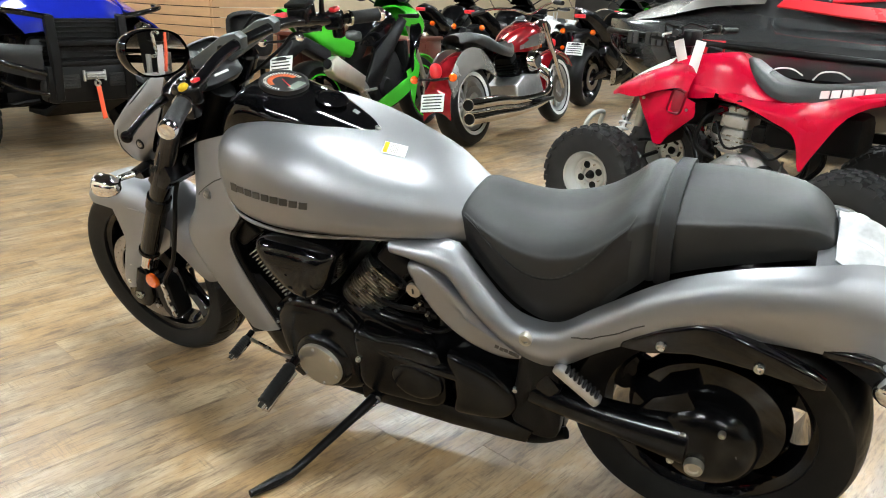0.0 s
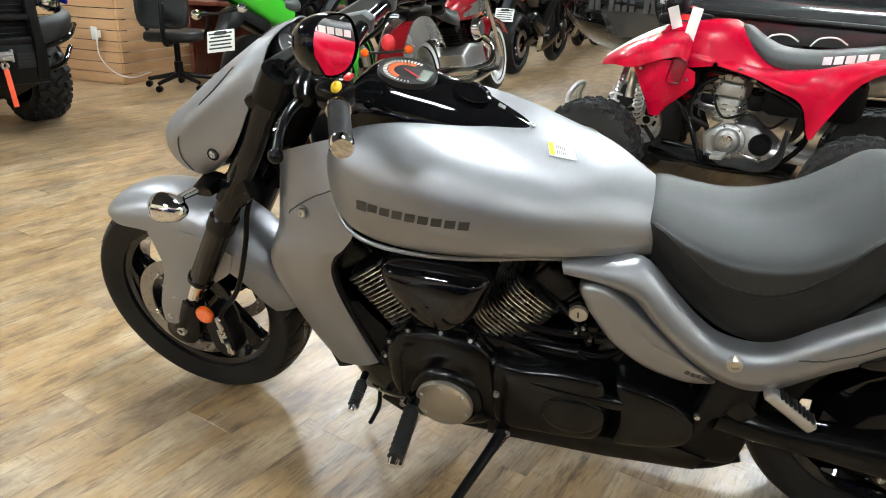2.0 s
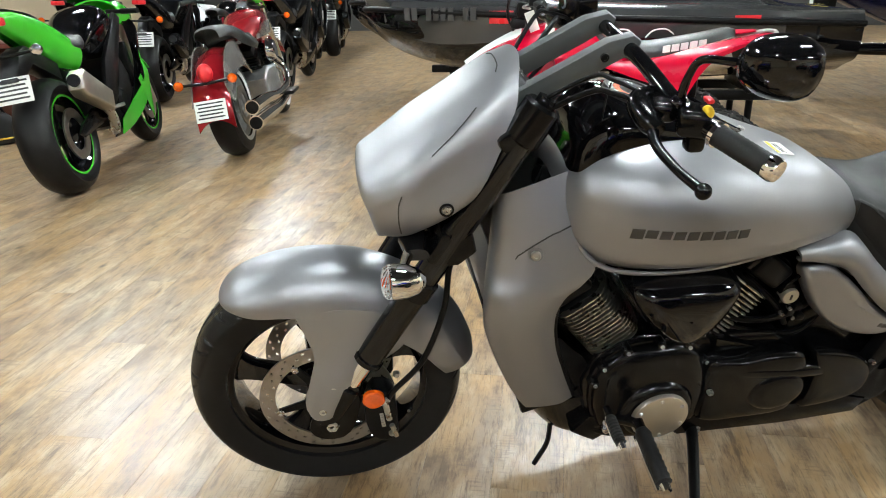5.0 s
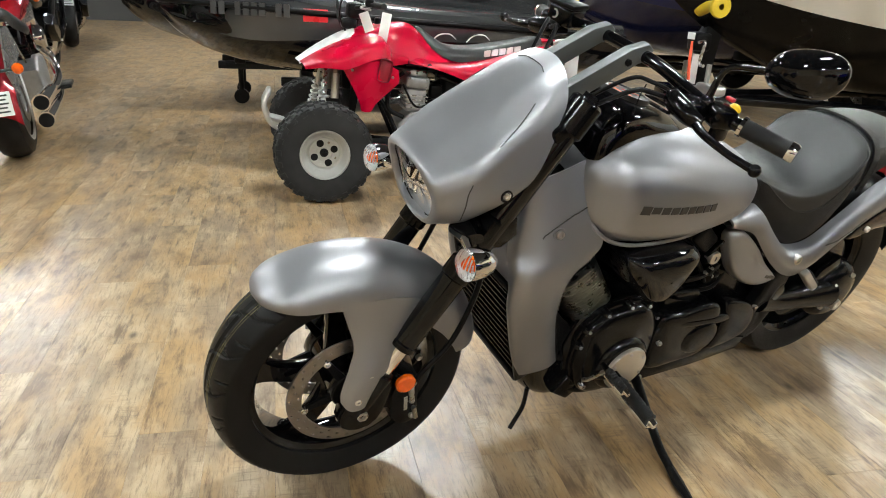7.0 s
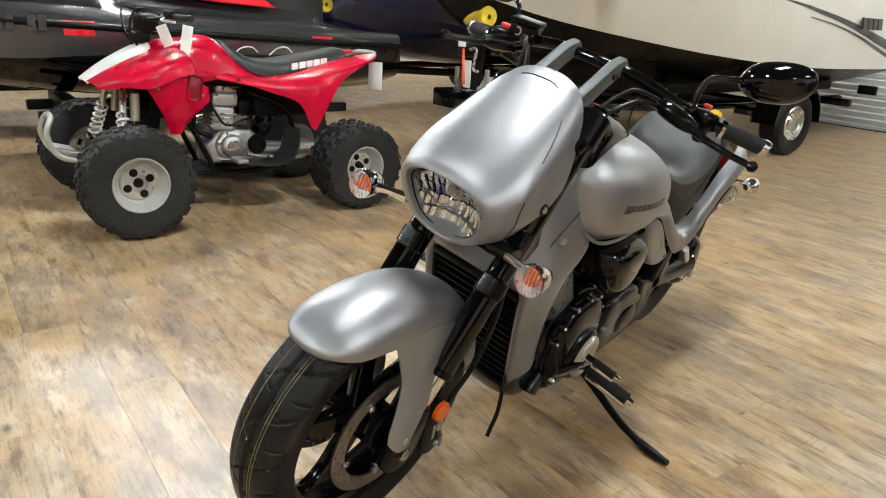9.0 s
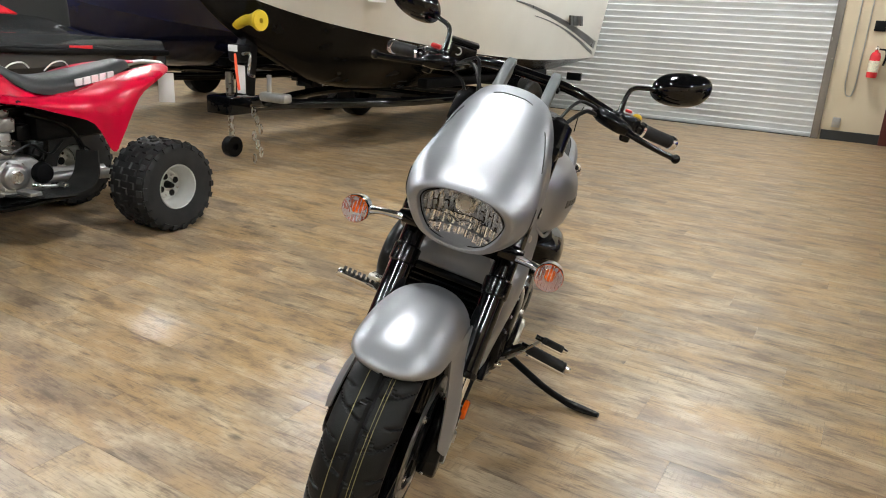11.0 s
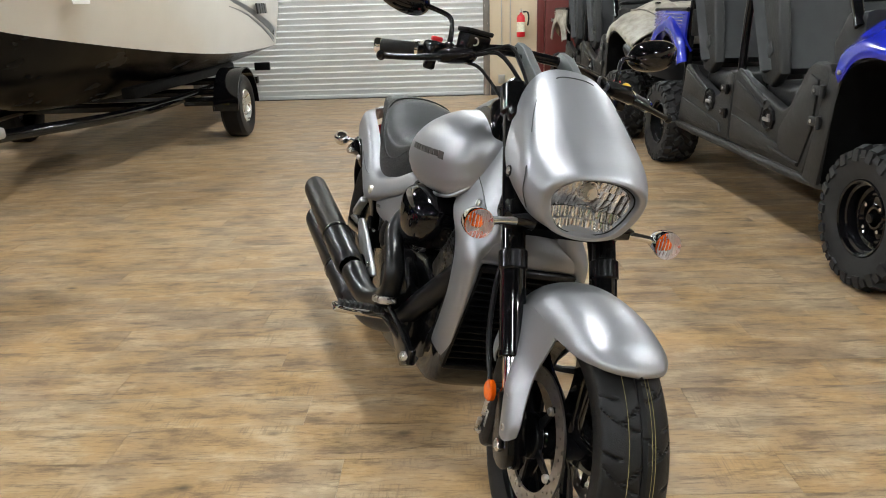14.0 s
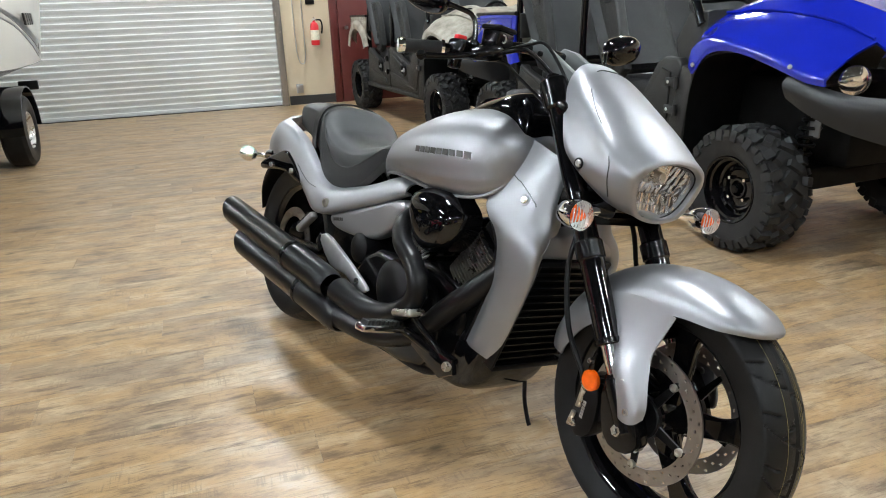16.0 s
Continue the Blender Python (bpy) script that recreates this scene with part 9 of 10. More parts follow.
def sport_bike(m, paint, label, green=False):
    """A faired sport motorcycle; origin under the rear axle, x ahead."""
    q = thing("sport_bike", m, label, "motorcycle", "motorcycles in the back rows")
    st = paint if green else None
    round_wheel(q, 0, 0.32, 0.19, 0.216, M_GLOSS, 5, False, st)
    round_wheel(q, 1.42, 0.30, 0.12, 0.216, M_GLOSS, 5, False, st)
    for s in (1, -1):
        part("fork_leg", join(cyl((1.40, 0.10 * s, 0.30), (1.18, 0.10 * s, 0.90), 0.024, seg=14), cyl((1.41, 0.10 * s, 0.27), (1.37, 0.10 * s, 0.42), 0.03, seg=14)), M_COVER if green else M_SATIN, q)
        part("frame_spar", prism([(1.10, 0.88), (1.02, 0.92), (0.60, 0.66), (0.42, 0.44), (0.46, 0.34), (0.62, 0.42), (0.80, 0.60)], 0.13 * s, 0.165 * s, 0.015, 2), M_BLACK, q)
        part("swingarm", prism([(0.46, 0.42), (0.46, 0.33), (0.0, 0.29), (-0.06, 0.32), (0.0, 0.36), (0.20, 0.42)], 0.125 * s, 0.15 * s, 0.012, 2), M_SATIN, q)
        part("side_fairing", thick(skin([[(1.30, 0.10 * s, 0.92), (1.26, 0.19 * s, 0.82), (1.18, 0.20 * s, 0.68)], [(1.12, 0.16 * s, 0.80), (1.06, 0.22 * s, 0.66), (1.02, 0.21 * s, 0.52)], [(1.02, 0.18 * s, 0.56), (0.98, 0.21 * s, 0.42), (0.92, 0.18 * s, 0.30)], [(0.78, 0.17 * s, 0.36), (0.74, 0.17 * s, 0.28), (0.70, 0.12 * s, 0.20)], [(0.56, 0.14 * s, 0.28), (0.54, 0.13 * s, 0.23), (0.52, 0.10 * s, 0.19)]], 4, 4), 0.01), M_GLOSS if green else paint, q, "glossy side fairing")
        if green:
            part("lower_fairing", thick(skin([[(1.10, 0.215 * s, 0.70), (1.05, 0.228 * s, 0.58)], [(1.03, 0.222 * s, 0.50), (0.97, 0.215 * s, 0.36)], [(0.78, 0.19 * s, 0.38), (0.73, 0.172 * s, 0.24)], [(0.56, 0.16 * s, 0.29), (0.54, 0.14 * s, 0.20)]], 4, 4), 0.008), paint, q)
        part("peg_bracket", join(prism([(0.46, 0.40), (0.40, 0.34), (0.36, 0.40), (0.28, 0.52), (0.33, 0.54)], 0.15 * s, 0.165 * s, 0.006), cyl((0.41, 0.16 * s, 0.38), (0.43, 0.25 * s, 0.39), 0.011)), M_ALU, q)
        part("mirror", join(tube([(1.16, 0.12 * s, 1.02), (1.18, 0.28 * s, 1.12)], 0.008, 8, 1), ball((1.18, 0.32 * s, 1.14), (0.02, 0.075, 0.045), 14, 8)), M_BLACK, q)
        part("clip_on", join(tube([(1.10, 0.09 * s, 0.93), (1.02, 0.30 * s, 0.90)], 0.014, 10, 1), cyl((1.055, 0.20 * s, 0.915), (1.015, 0.315 * s, 0.90), 0.018, seg=12)), M_BLACK, q)
    rows = [[(x, 0, zt), (x, hw * 0.7, zt - 0.02), (x, hw, zt - 0.09), (x, hw * 0.8, zb)] for x, zt, hw, zb in ((1.02, 0.90, 0.10, 0.80), (0.94, 0.97, 0.15, 0.74), (0.80, 0.99, 0.165, 0.70), (0.64, 0.93, 0.14, 0.70), (0.52, 0.84, 0.10, 0.72))]
    part("tank", skin(both(rows), 4, 4), M_GLOSS if green else paint, q, "glossy fuel tank")
    rows = [[(x, 0, zt), (x, hw * 0.8, zt - 0.01), (x, hw, zt - 0.05), (x, hw * 0.9, zb)] for x, zt, hw, zb in ((0.56, 0.84, 0.09, 0.76), (0.44, 0.815, 0.125, 0.74), (0.28, 0.835, 0.12, 0.75), (0.20, 0.87, 0.09, 0.78))]
    part("seat", skin(both(rows), 4, 4), M_SEAT, q, "black rider seat")
    rows = [[(x, 0, zt), (x, hw * 0.8, zt - 0.015), (x, hw, (zt + zb) / 2), (x, hw * 0.6, zb), (x, 0, zb - 0.005)] for x, zt, hw, zb in ((0.40, 0.80, 0.12, 0.64), (0.24, 0.88, 0.12, 0.68), (0.05, 0.955, 0.105, 0.78), (-0.12, 0.995, 0.08, 0.87), (-0.24, 0.99, 0.045, 0.93))]
    tl = part("tail", skin(both(rows), 4, 4), paint, q, "pointed tail fairing")
    part("pillion_pad", skin(both([[(0.16, 0, 0.93), (0.16, 0.07, 0.915)], [(0.02, 0, 0.985), (0.02, 0.075, 0.965)], [(-0.12, 0, 1.01), (-0.12, 0.055, 0.995)]]), 3, 3), M_SEAT, tl)
    part("tail_light", box((-0.235, 0, 0.945), (0.03, 0.12, 0.04), 0.01), M_RED, tl, "red tail light")
    part("tail_skirt", join(prism([(0.20, 0.70), (-0.10, 0.82), (-0.18, 0.80), (-0.30, 0.66), (-0.26, 0.64), (-0.08, 0.72), (0.2, 0.60)], -0.05, 0.05, 0.01)), M_BLACK, q)
    plate_and_lamps(q, -0.30, 0.62, 0.17, not green)
    rows = [[(x, 0, zt), (x, hw * 0.6, zt - 0.02), (x, hw, (zt + zb) / 2), (x, hw * 0.7, zb)] for x, zt, hw, zb in ((1.08, 1.02, 0.17, 0.86), (1.25, 1.02, 0.18, 0.82), (1.42, 0.94, 0.13, 0.78), (1.52, 0.84, 0.04, 0.76))]
    nf = part("nose_fairing", thick(skin(both(rows), 4, 4), 0.01), paint, q, "nose fairing with dark screen")
    part("screen", thick(skin(both([[(1.06, 0, 1.12), (1.06, 0.08, 1.10), (1.06, 0.13, 1.03)], [(1.22, 0, 1.09), (1.22, 0.07, 1.08), (1.22, 0.12, 1.02)], [(1.38, 0, 0.985), (1.38, 0.05, 0.98), (1.38, 0.09, 0.95)]]), 3, 3), 0.004), M_GLOSS, nf)
    part("front_fender", thick(skin([[(1.42 - 0.335 * math.cos(a), y, 0.30 + 0.335 * math.sin(a) - abs(y) * 0.35) for y in (-0.07, -0.035, 0, 0.035, 0.07)] for a in np.linspace(0.5, 2.4, 6)], 3, 3), 0.006), paint, q)
    part("engine", join(prism([(0.56, 0.26), (0.50, 0.44), (0.62, 0.58), (0.92, 0.66), (1.0, 0.52), (0.96, 0.32), (0.76, 0.22)], -0.14, 0.14, 0.03, 3), cyl((0.70, -0.17, 0.38), (0.70, 0.17, 0.38), 0.085, seg=24, bevel=0.02)), M_DARK, q, "dark engine block")
    part("radiator", box((1.06, 0, 0.58), (0.05, 0.30, 0.30), 0.01), M_DARK, q)
    ex = part("silencer", moved(prism([(-0.19, -0.045), (-0.14, -0.07), (0.19, -0.06), (0.19, 0.05), (-0.15, 0.075), (-0.20, 0.03)], -0.045, 0.045, 0.015, 3), Matrix.Translation((0.12, -0.21, 0.52)) @ Matrix.Rotation(radians(24), 4, "Y")), M_COVER if green else M_SATIN, q, "stubby exhaust silencer")
    part("link_pipe", tube([(0.27, -0.20, 0.44), (0.42, -0.16, 0.30), (0.6, -0.08, 0.22), (0.9, 0, 0.22), (1.02, 0, 0.40)], 0.03, 12), M_STEEL, ex)
    part("silencer_tip", moved(join(cyl((-0.21, 0, 0), (-0.17, 0, 0), 0.034, seg=18)), Matrix.Translation((0.12, -0.21, 0.52)) @ Matrix.Rotation(radians(24), 4, "Y")), M_DARK, ex)
    part("chain_guard", box((0.22, 0.11, 0.42), (0.40, 0.02, 0.03), 0.006), M_BLACK, q)
    part("kick_stand", tube([(0.55, 0.12, 0.28), (0.50, 0.20, 0.12), (0.48, 0.27, 0.03)], 0.011, 8), M_BLACK, q)
    return q


def cruiser(m, paint, second, label):
    """A retro cruiser; origin under the rear axle, x ahead."""
    q = thing("cruiser", m, label, "motorcycle", "motorcycles in the back rows")
    round_wheel(q, 0, 0.33, 0.18, 0.20, M_ALU, 10, True)
    round_wheel(q, 1.65, 0.32, 0.13, 0.215, M_ALU, 10, True)
    for s in (1, -1):
        part("fork_leg", join(cyl((1.65, 0.10 * s, 0.32), (1.32, 0.10 * s, 0.92), 0.026, seg=16)), M_CHROME, q)
        part("fender_side", thick(skin([[(0.33, 0.10 * s, 0.60), (0.33, 0.13 * s, 0.50)], [(0.12, 0.11 * s, 0.735), (0.12, 0.14 * s, 0.58)], [(-0.15, 0.11 * s, 0.72), (-0.15, 0.14 * s, 0.55)], [(-0.36, 0.11 * s, 0.53), (-0.36, 0.14 * s, 0.40)]], 4, 3), 0.01), second, q)
        part("handle_grip", cyl((1.03, 0.34 * s, 1.06), (0.96, 0.44 * s, 1.04), 0.019, seg=12), M_GRIP, q)
        part("mirror", join(tube([(1.10, 0.28 * s, 1.07), (1.12, 0.36 * s, 1.20)], 0.007, 8, 1), ball((1.12, 0.39 * s, 1.23), (0.02, 0.06, 0.045), 14, 8)), M_CHROME, q)
        part("floorboard", box((0.88, 0.25 * s, 0.27), (0.28, 0.11, 0.03), 0.01), M_BLACK, q)
    part("rear_fender", thick(skin([[(-0.40 * math.cos(a), y, 0.33 + 0.40 * math.sin(a) - 9 * y * y * 0.5) for y in (-0.12, -0.07, 0, 0.07, 0.12)] for a in np.linspace(-0.05, 2.4, 8)], 3, 3), 0.008), paint, q, "deep candy red rear fender")
    part("front_fender", thick(skin([[(1.65 - 0.36 * math.cos(a), y, 0.32 + 0.36 * math.sin(a) - 9 * y * y * 0.5) for y in (-0.09, -0.05, 0, 0.05, 0.09)] for a in np.linspace(0.1, 2.5, 8)], 3, 3), 0.008), paint, q, "candy red front fender")
    rows = [[(x, 0, zt), (x, hw * 0.7, zt - 0.02), (x, hw, zt - 0.10), (x, hw * 0.8, zb)] for x, zt, hw, zb in ((1.28, 0.86, 0.08, 0.74), (1.15, 0.92, 0.15, 0.70), (0.98, 0.92, 0.165, 0.68), (0.80, 0.87, 0.13, 0.68), (0.66, 0.80, 0.08, 0.68))]
    part("tank", skin(both(rows), 4, 4), paint, q, "candy red teardrop tank")
    for s in (1, -1):
        part("tank_panel", thick(skin([[(1.20, 0.155 * s, 0.82), (1.20, 0.15 * s, 0.74)], [(1.0, 0.173 * s, 0.82), (1.0, 0.165 * s, 0.72)], [(0.78, 0.125 * s, 0.77), (0.78, 0.115 * s, 0.70)]], 3, 3), 0.004), second, q)
    rows = [[(x, 0, zt), (x, hw * 0.8, zt - 0.015), (x, hw, zt - 0.06), (x, hw * 0.9, zb)] for x, zt, hw, zb in ((0.70, 0.78, 0.10, 0.68), (0.55, 0.745, 0.17, 0.65), (0.38, 0.77, 0.18, 0.67), (0.26, 0.84, 0.13, 0.72), (0.05, 0.865, 0.125, 0.78), (-0.12, 0.85, 0.08, 0.78))]
    part("seat", skin(both(rows), 4, 4), M_SEAT, q, "two-up black seat")
    part("tail_light", ball((-0.36, 0, 0.60), (0.04, 0.05, 0.06), 16, 10), M_RED, q, "red tail light")
    plate_and_lamps(q, -0.44, 0.38, 0.17)
    eng = part("engine", prism([(0.66, 0.22), (0.60, 0.42), (0.78, 0.50), (1.08, 0.48), (1.16, 0.30), (1.05, 0.20)], -0.15, 0.15, 0.03, 3), M_ALU, q, "polished V-twin engine")
    for d, x in ((0.5, 1.0), (-0.5, 0.82)):
        mm = Matrix.Translation((x, 0, 0.46)) @ Vector((d, 0, 0.85)).to_track_quat("Z", "Y").to_matrix().to_4x4()
        for k in range(7):
            part("fin", moved(box((0, 0, 0.03 + 0.025 * k), (0.22, 0.15, 0.008)), mm), M_SATIN, eng)
        part("barrel", moved(box((0, 0, 0.12), (0.17, 0.12, 0.24), 0.02), mm), M_BLACK, eng)
    part("air_cleaner", cyl((0.92, -0.14, 0.60), (0.92, -0.21, 0.60), 0.09, 0.075, 28, 0.01), M_CHROME, eng, "round chrome air cleaner")
    for k in (0, 1):
        p = part("exhaust_pipe", tube([(1.10, -0.12, 0.56 - 0.06 * k), (1.20, -0.18, 0.46 - 0.06 * k), (1.05, -0.21, 0.32 - 0.06 * k), (0.55, -0.22, 0.30 - 0.08 * k), (0.15, -0.22, 0.33 - 0.10 * k), (-0.30, -0.22, 0.34 - 0.10 * k)], [0.024, 0.026, 0.028, 0.036, 0.046, 0.048], 16), M_CHROME, q, "long chrome exhaust pipe")
        part("pipe_mouth", cyl((-0.295, -0.22, 0.34 - 0.10 * k), (-0.308, -0.22, 0.34 - 0.10 * k), 0.040, seg=18), M_DARK, p)
    hb = part("handlebar", tube([(0.98, 0.42, 1.045), (1.10, 0.30, 1.07), (1.22, 0.14, 1.05), (1.24, 0, 1.0), (1.22, -0.14, 1.05), (1.10, -0.30, 1.07), (0.98, -0.42, 1.045)], 0.013, 10), M_CHROME, q)
    part("headlight", ball((1.45, 0, 0.86), (0.11, 0.09, 0.09), 20, 12), M_CHROME, q, "chrome headlight shell")
    part("dash", ball((1.06, 0, 0.925), (0.12, 0.06, 0.025), 18, 10), M_CHROME, q)
    part("dial", cyl((1.05, 0, 0.945), (1.04, 0, 0.955), 0.045, seg=20), M_DIAL, q)
    part("sissy_side", box((0.30, 0.15, 0.60), (0.40, 0.05, 0.12), 0.03), second, q)
    return q


gb = sport_bike(pose(3.44, -2.87, 0, 0, 0, -90) @ pose(0, 0, 0, -9) @ Matrix.Scale(1.08, 4), M_LIME, "lime green and black sport motorcycle with stubby silencer", True)
cruiser(pose(2.60, -3.74, 0, 0, 0, -93) @ pose(0, 0, 0, -8) @ Matrix.Scale(1.06, 4), M_MAROON, M_WARM, "candy red and grey cruiser with chrome exhausts")
bk1 = sport_bike(pose(2.66, -6.75, 0, 0, 0, -96) @ Matrix.Scale(1.08, 4), M_SATIN, "matt black sport motorcycle in the back row")
tagged(copy_thing(bk1, pose(2.60, -8.9, 0, 0, 0, -92)), "matt black sport motorcycle further along the row")
tagged(copy_thing(bk1, pose(3.9, -6.4, 0, 0, 0, -90)), "black sport motorcycle behind the cruiser")
tagged(copy_thing(bk1, pose(4.9, -6.9, 0, 0, 0, -84)), "black sport motorcycle beside the sales desk")
tagged(copy_thing(bk1, pose(2.3, -10.8, 0, 0, 0, -92)), "black sport motorcycle at the row's end")
tagged(copy_thing(gb, pose(3.6, -11.2, 0, 0, 0, -92)), "lime green sport motorcycle at the row's end")
cruiser(pose(3.75, -8.8, 0, 0, 0, -90), M_GLOSS, M_GLOSS, "black cruiser in the back row")
w1 = quad_bike(pose(4.3, -9.6, 0.0, 0, 0, 96), M_WHITEP, M_WHITEP, "white quad bike in the back row")
quad_bike(pose(3.0, -12.2, 0.0, 0, 0, 96), M_RACE, M_RACE, "red quad bike in the back row")

# ---- sales corner: slatted display wall, desk, chair, bin and sockets ----
M_SLATWOOD = mat("maple slatwall board", (0.55, 0.33, 0.17), 0.45, 0, 0.12, 3, 0.1, 60, stretch=(1, 1, 8))
kiosk = thing("display_wall", pose(5.78, -4.0, 0, 0, 0, -3), "maple slatwall display panel with horizontal grooves", "display wall")
part("core", box((1.0, -0.06, 1.2), (2.0, 0.10, 2.4)), M_DARK, kiosk)
for k in range(24):
    part("slat", box((1.0, 0.0, 0.05 + 0.10 * k), (2.0, 0.03, 0.092), 0.004, seg=1), M_SLATWOOD, kiosk)
for k in range(24):
    part("end_slat", box((-0.005, -0.55, 0.05 + 0.10 * k), (0.03, 1.1, 0.092), 0.004, seg=1), M_SLATWOOD, kiosk)
so = thing("wall_socket", pose(6.03, -3.965, 0.47, 0, 0, -3), "white double wall socket with plugged adaptor and cable", "socket")
part("plate", box((0, 0.005, 0), (0.075, 0.012, 0.12), 0.004), M_WHITEP, so)
part("adaptor", box((-0.06, 0.03, 0.0), (0.05, 0.05, 0.07), 0.006), M_WHITEP, so)
part("cable", tube([(-0.07, 0.05, -0.04), (-0.09, 0.06, -0.2), (-0.25, 0.07, -0.33), (-0.50, 0.10, -0.36), (-0.7, 0.06, -0.30)], 0.006, 6), M_WHITEP, so)


def office_chair(m, label):
    q = thing("office_chair", m, label, "office chair")
    part("seat", skin([[(x * f, y * f, z) for x, y in ((0.24, 0.20), (0.25, 0), (0.24, -0.20), (0, -0.25), (-0.22, -0.21), (-0.23, 0), (-0.22, 0.21), (0, 0.25))] for f, z in ((0.9, 0.44), (1.0, 0.46), (1.0, 0.50), (0.9, 0.53), (0.4, 0.535), (0.02, 0.53))], 3, 3, True), M_SEAT2, q, "black fabric seat")
    part("backrest", skin([[(-0.24 + dx, y * f, 0.78 + z * f) for y, z in ((0.21, 0.16), (0, 0.21), (-0.21, 0.16), (-0.235, 0), (-0.20, -0.19), (0, -0.21), (0.20, -0.19), (0.235, 0))] for f, dx in ((0.85, -0.06), (1.0, -0.05), (1.0, -0.01), (0.85, 0.01), (0.3, 0.0), (0.02, 0.0))], 3, 3, True), M_SEAT2, q, "black fabric backrest")
    part("back_stem", tube([(-0.10, 0, 0.43), (-0.28, 0, 0.44), (-0.31, 0, 0.60), (-0.30, 0, 0.78)], 0.022, 8), M_BLACK, q)
    part("column", join(cyl((0, 0, 0.10), (0, 0, 0.44), 0.028), cyl((0, 0, 0.10), (0, 0, 0.25), 0.04)), M_BLACK, q)
    for s in (1, -1):
        part("armrest", tube([(0.05, 0.24 * s, 0.46), (0.05, 0.30 * s, 0.58), (0.05, 0.29 * s, 0.68), (-0.12, 0.29 * s, 0.69)], 0.018, 8), M_BLACK, q)
    for k in range(5):
        a = 2 * math.pi * k / 5 + 0.3
        leg = part("base_leg", tube([(0.03 * math.cos(a), 0.03 * math.sin(a), 0.13), (0.30 * math.cos(a), 0.30 * math.sin(a), 0.08)], [0.025, 0.018], 8, 1), M_BLACK, q)
        part("castor", cyl((0.30 * math.cos(a) - 0.02, 0.30 * math.sin(a), 0.032), (0.30 * math.cos(a) + 0.02, 0.30 * math.sin(a), 0.032), 0.03, seg=14), M_BLACK, leg)
    part("jacket_mark", bars(5, (-0.15, -0.06, 0.78), (0.05, 1, 0), (0, 0, 1), 0.03, 0.12, 0.2, 0.0, 0.004), M_WHITEP, q)
    return q


office_chair(pose(5.22, -4.12, 0, 0, 0, -70), "black swivel office chair on castors")
M_MAHOG = mat("mahogany laminate", (0.11, 0.028, 0.018), 0.3, 0, 0.25, 3, 0.1, 80, coat=0.2, stretch=(1, 8, 1))
desk = thing("desk", pose(4.75, -5.15, 0, 0, 0, 4), "mahogany laminate sales desk with papers", "desk")
part("top", box((0, 0, 0.74), (1.7, 0.8, 0.04), 0.008), M_MAHOG, desk)
part("panel", box((0, -0.3, 0.37), (1.6, 0.03, 0.70), 0.004), M_MAHOG, desk)
for s in (1, -1):
    part("side", box((0.82 * s, 0, 0.36), (0.04, 0.74, 0.72), 0.004), M_MAHOG, desk)
pr = thing("printer", pose(5.2, -5.15, 0.76, 0, 0, 10), "black and white desktop printer on the desk", "printer")
part("body", box((0, 0, 0.10), (0.42, 0.36, 0.20), 0.03, seg=3), M_BLACK, pr)
part("paper_tray", box((0, 0.16, 0.16), (0.26, 0.12, 0.10), 0.01), M_WHITEP, pr)
tb = thing("tool_bag", pose(4.68, -4.45, 0.0, 0, 0, 20), "black tool bag with yellow trim on the floor", "bag")
part("body", skin([[(0.16 * math.cos(a) * f, 0.11 * math.sin(a) * f, z) for a in np.linspace(0, 2 * math.pi, 10, endpoint=False)] for f, z in ((0.2, 0.002), (1, 0.01), (1.08, 0.10), (1.0, 0.20), (0.5, 0.26), (0.02, 0.27))], 3, 2, True), M_SEAT2, tb)
part("trim", tube([(0.17 * math.cos(a), 0.12 * math.sin(a), 0.055) for a in np.linspace(0, 2 * math.pi, 14, endpoint=False)], 0.008, 6, 1, True), M_YELLOW, tb)
part("handle", tube([(-0.10, 0, 0.24), (-0.05, 0, 0.36), (0.05, 0, 0.36), (0.10, 0, 0.24)], 0.01, 8), M_BLACK, tb)
bg = thing("plastic_bag", pose(4.35, -4.75, 0.0), "crumpled white plastic bag under the desk", "bag")
part("body", skin([[((0.20 + 0.03 * math.sin(3 * a + z * 9)) * math.cos(a) * f, (0.16 + 0.02 * math.sin(4 * a)) * math.sin(a) * f, z) for a in np.linspace(0, 2 * math.pi, 12, endpoint=False)] for f, z in ((0.3, 0.002), (1, 0.02), (1.1, 0.15), (0.9, 0.28), (0.5, 0.36), (0.02, 0.37))], 3, 2, True), mat("thin white film", (0.6, 0.6, 0.62), 0.3, 0, 0.15, 20, 0.8, 40), bg)
# slatted white wall behind the back row of side-by-sides
wn = thing("white_slat_wall", at_room(-2.5, V1 - 0.06), "white slatted display wall behind the back row", "display wall", "", "")
part("board", box((0, 0.03, 1.4), (9.0, 0.04, 2.8)), M_DARK, wn)
for k in range(18):
    part("slat", box((0, 0, 0.08 + 0.15 * k), (9.0, 0.03, 0.125), 0.005, seg=1), M_WHITEP, wn)


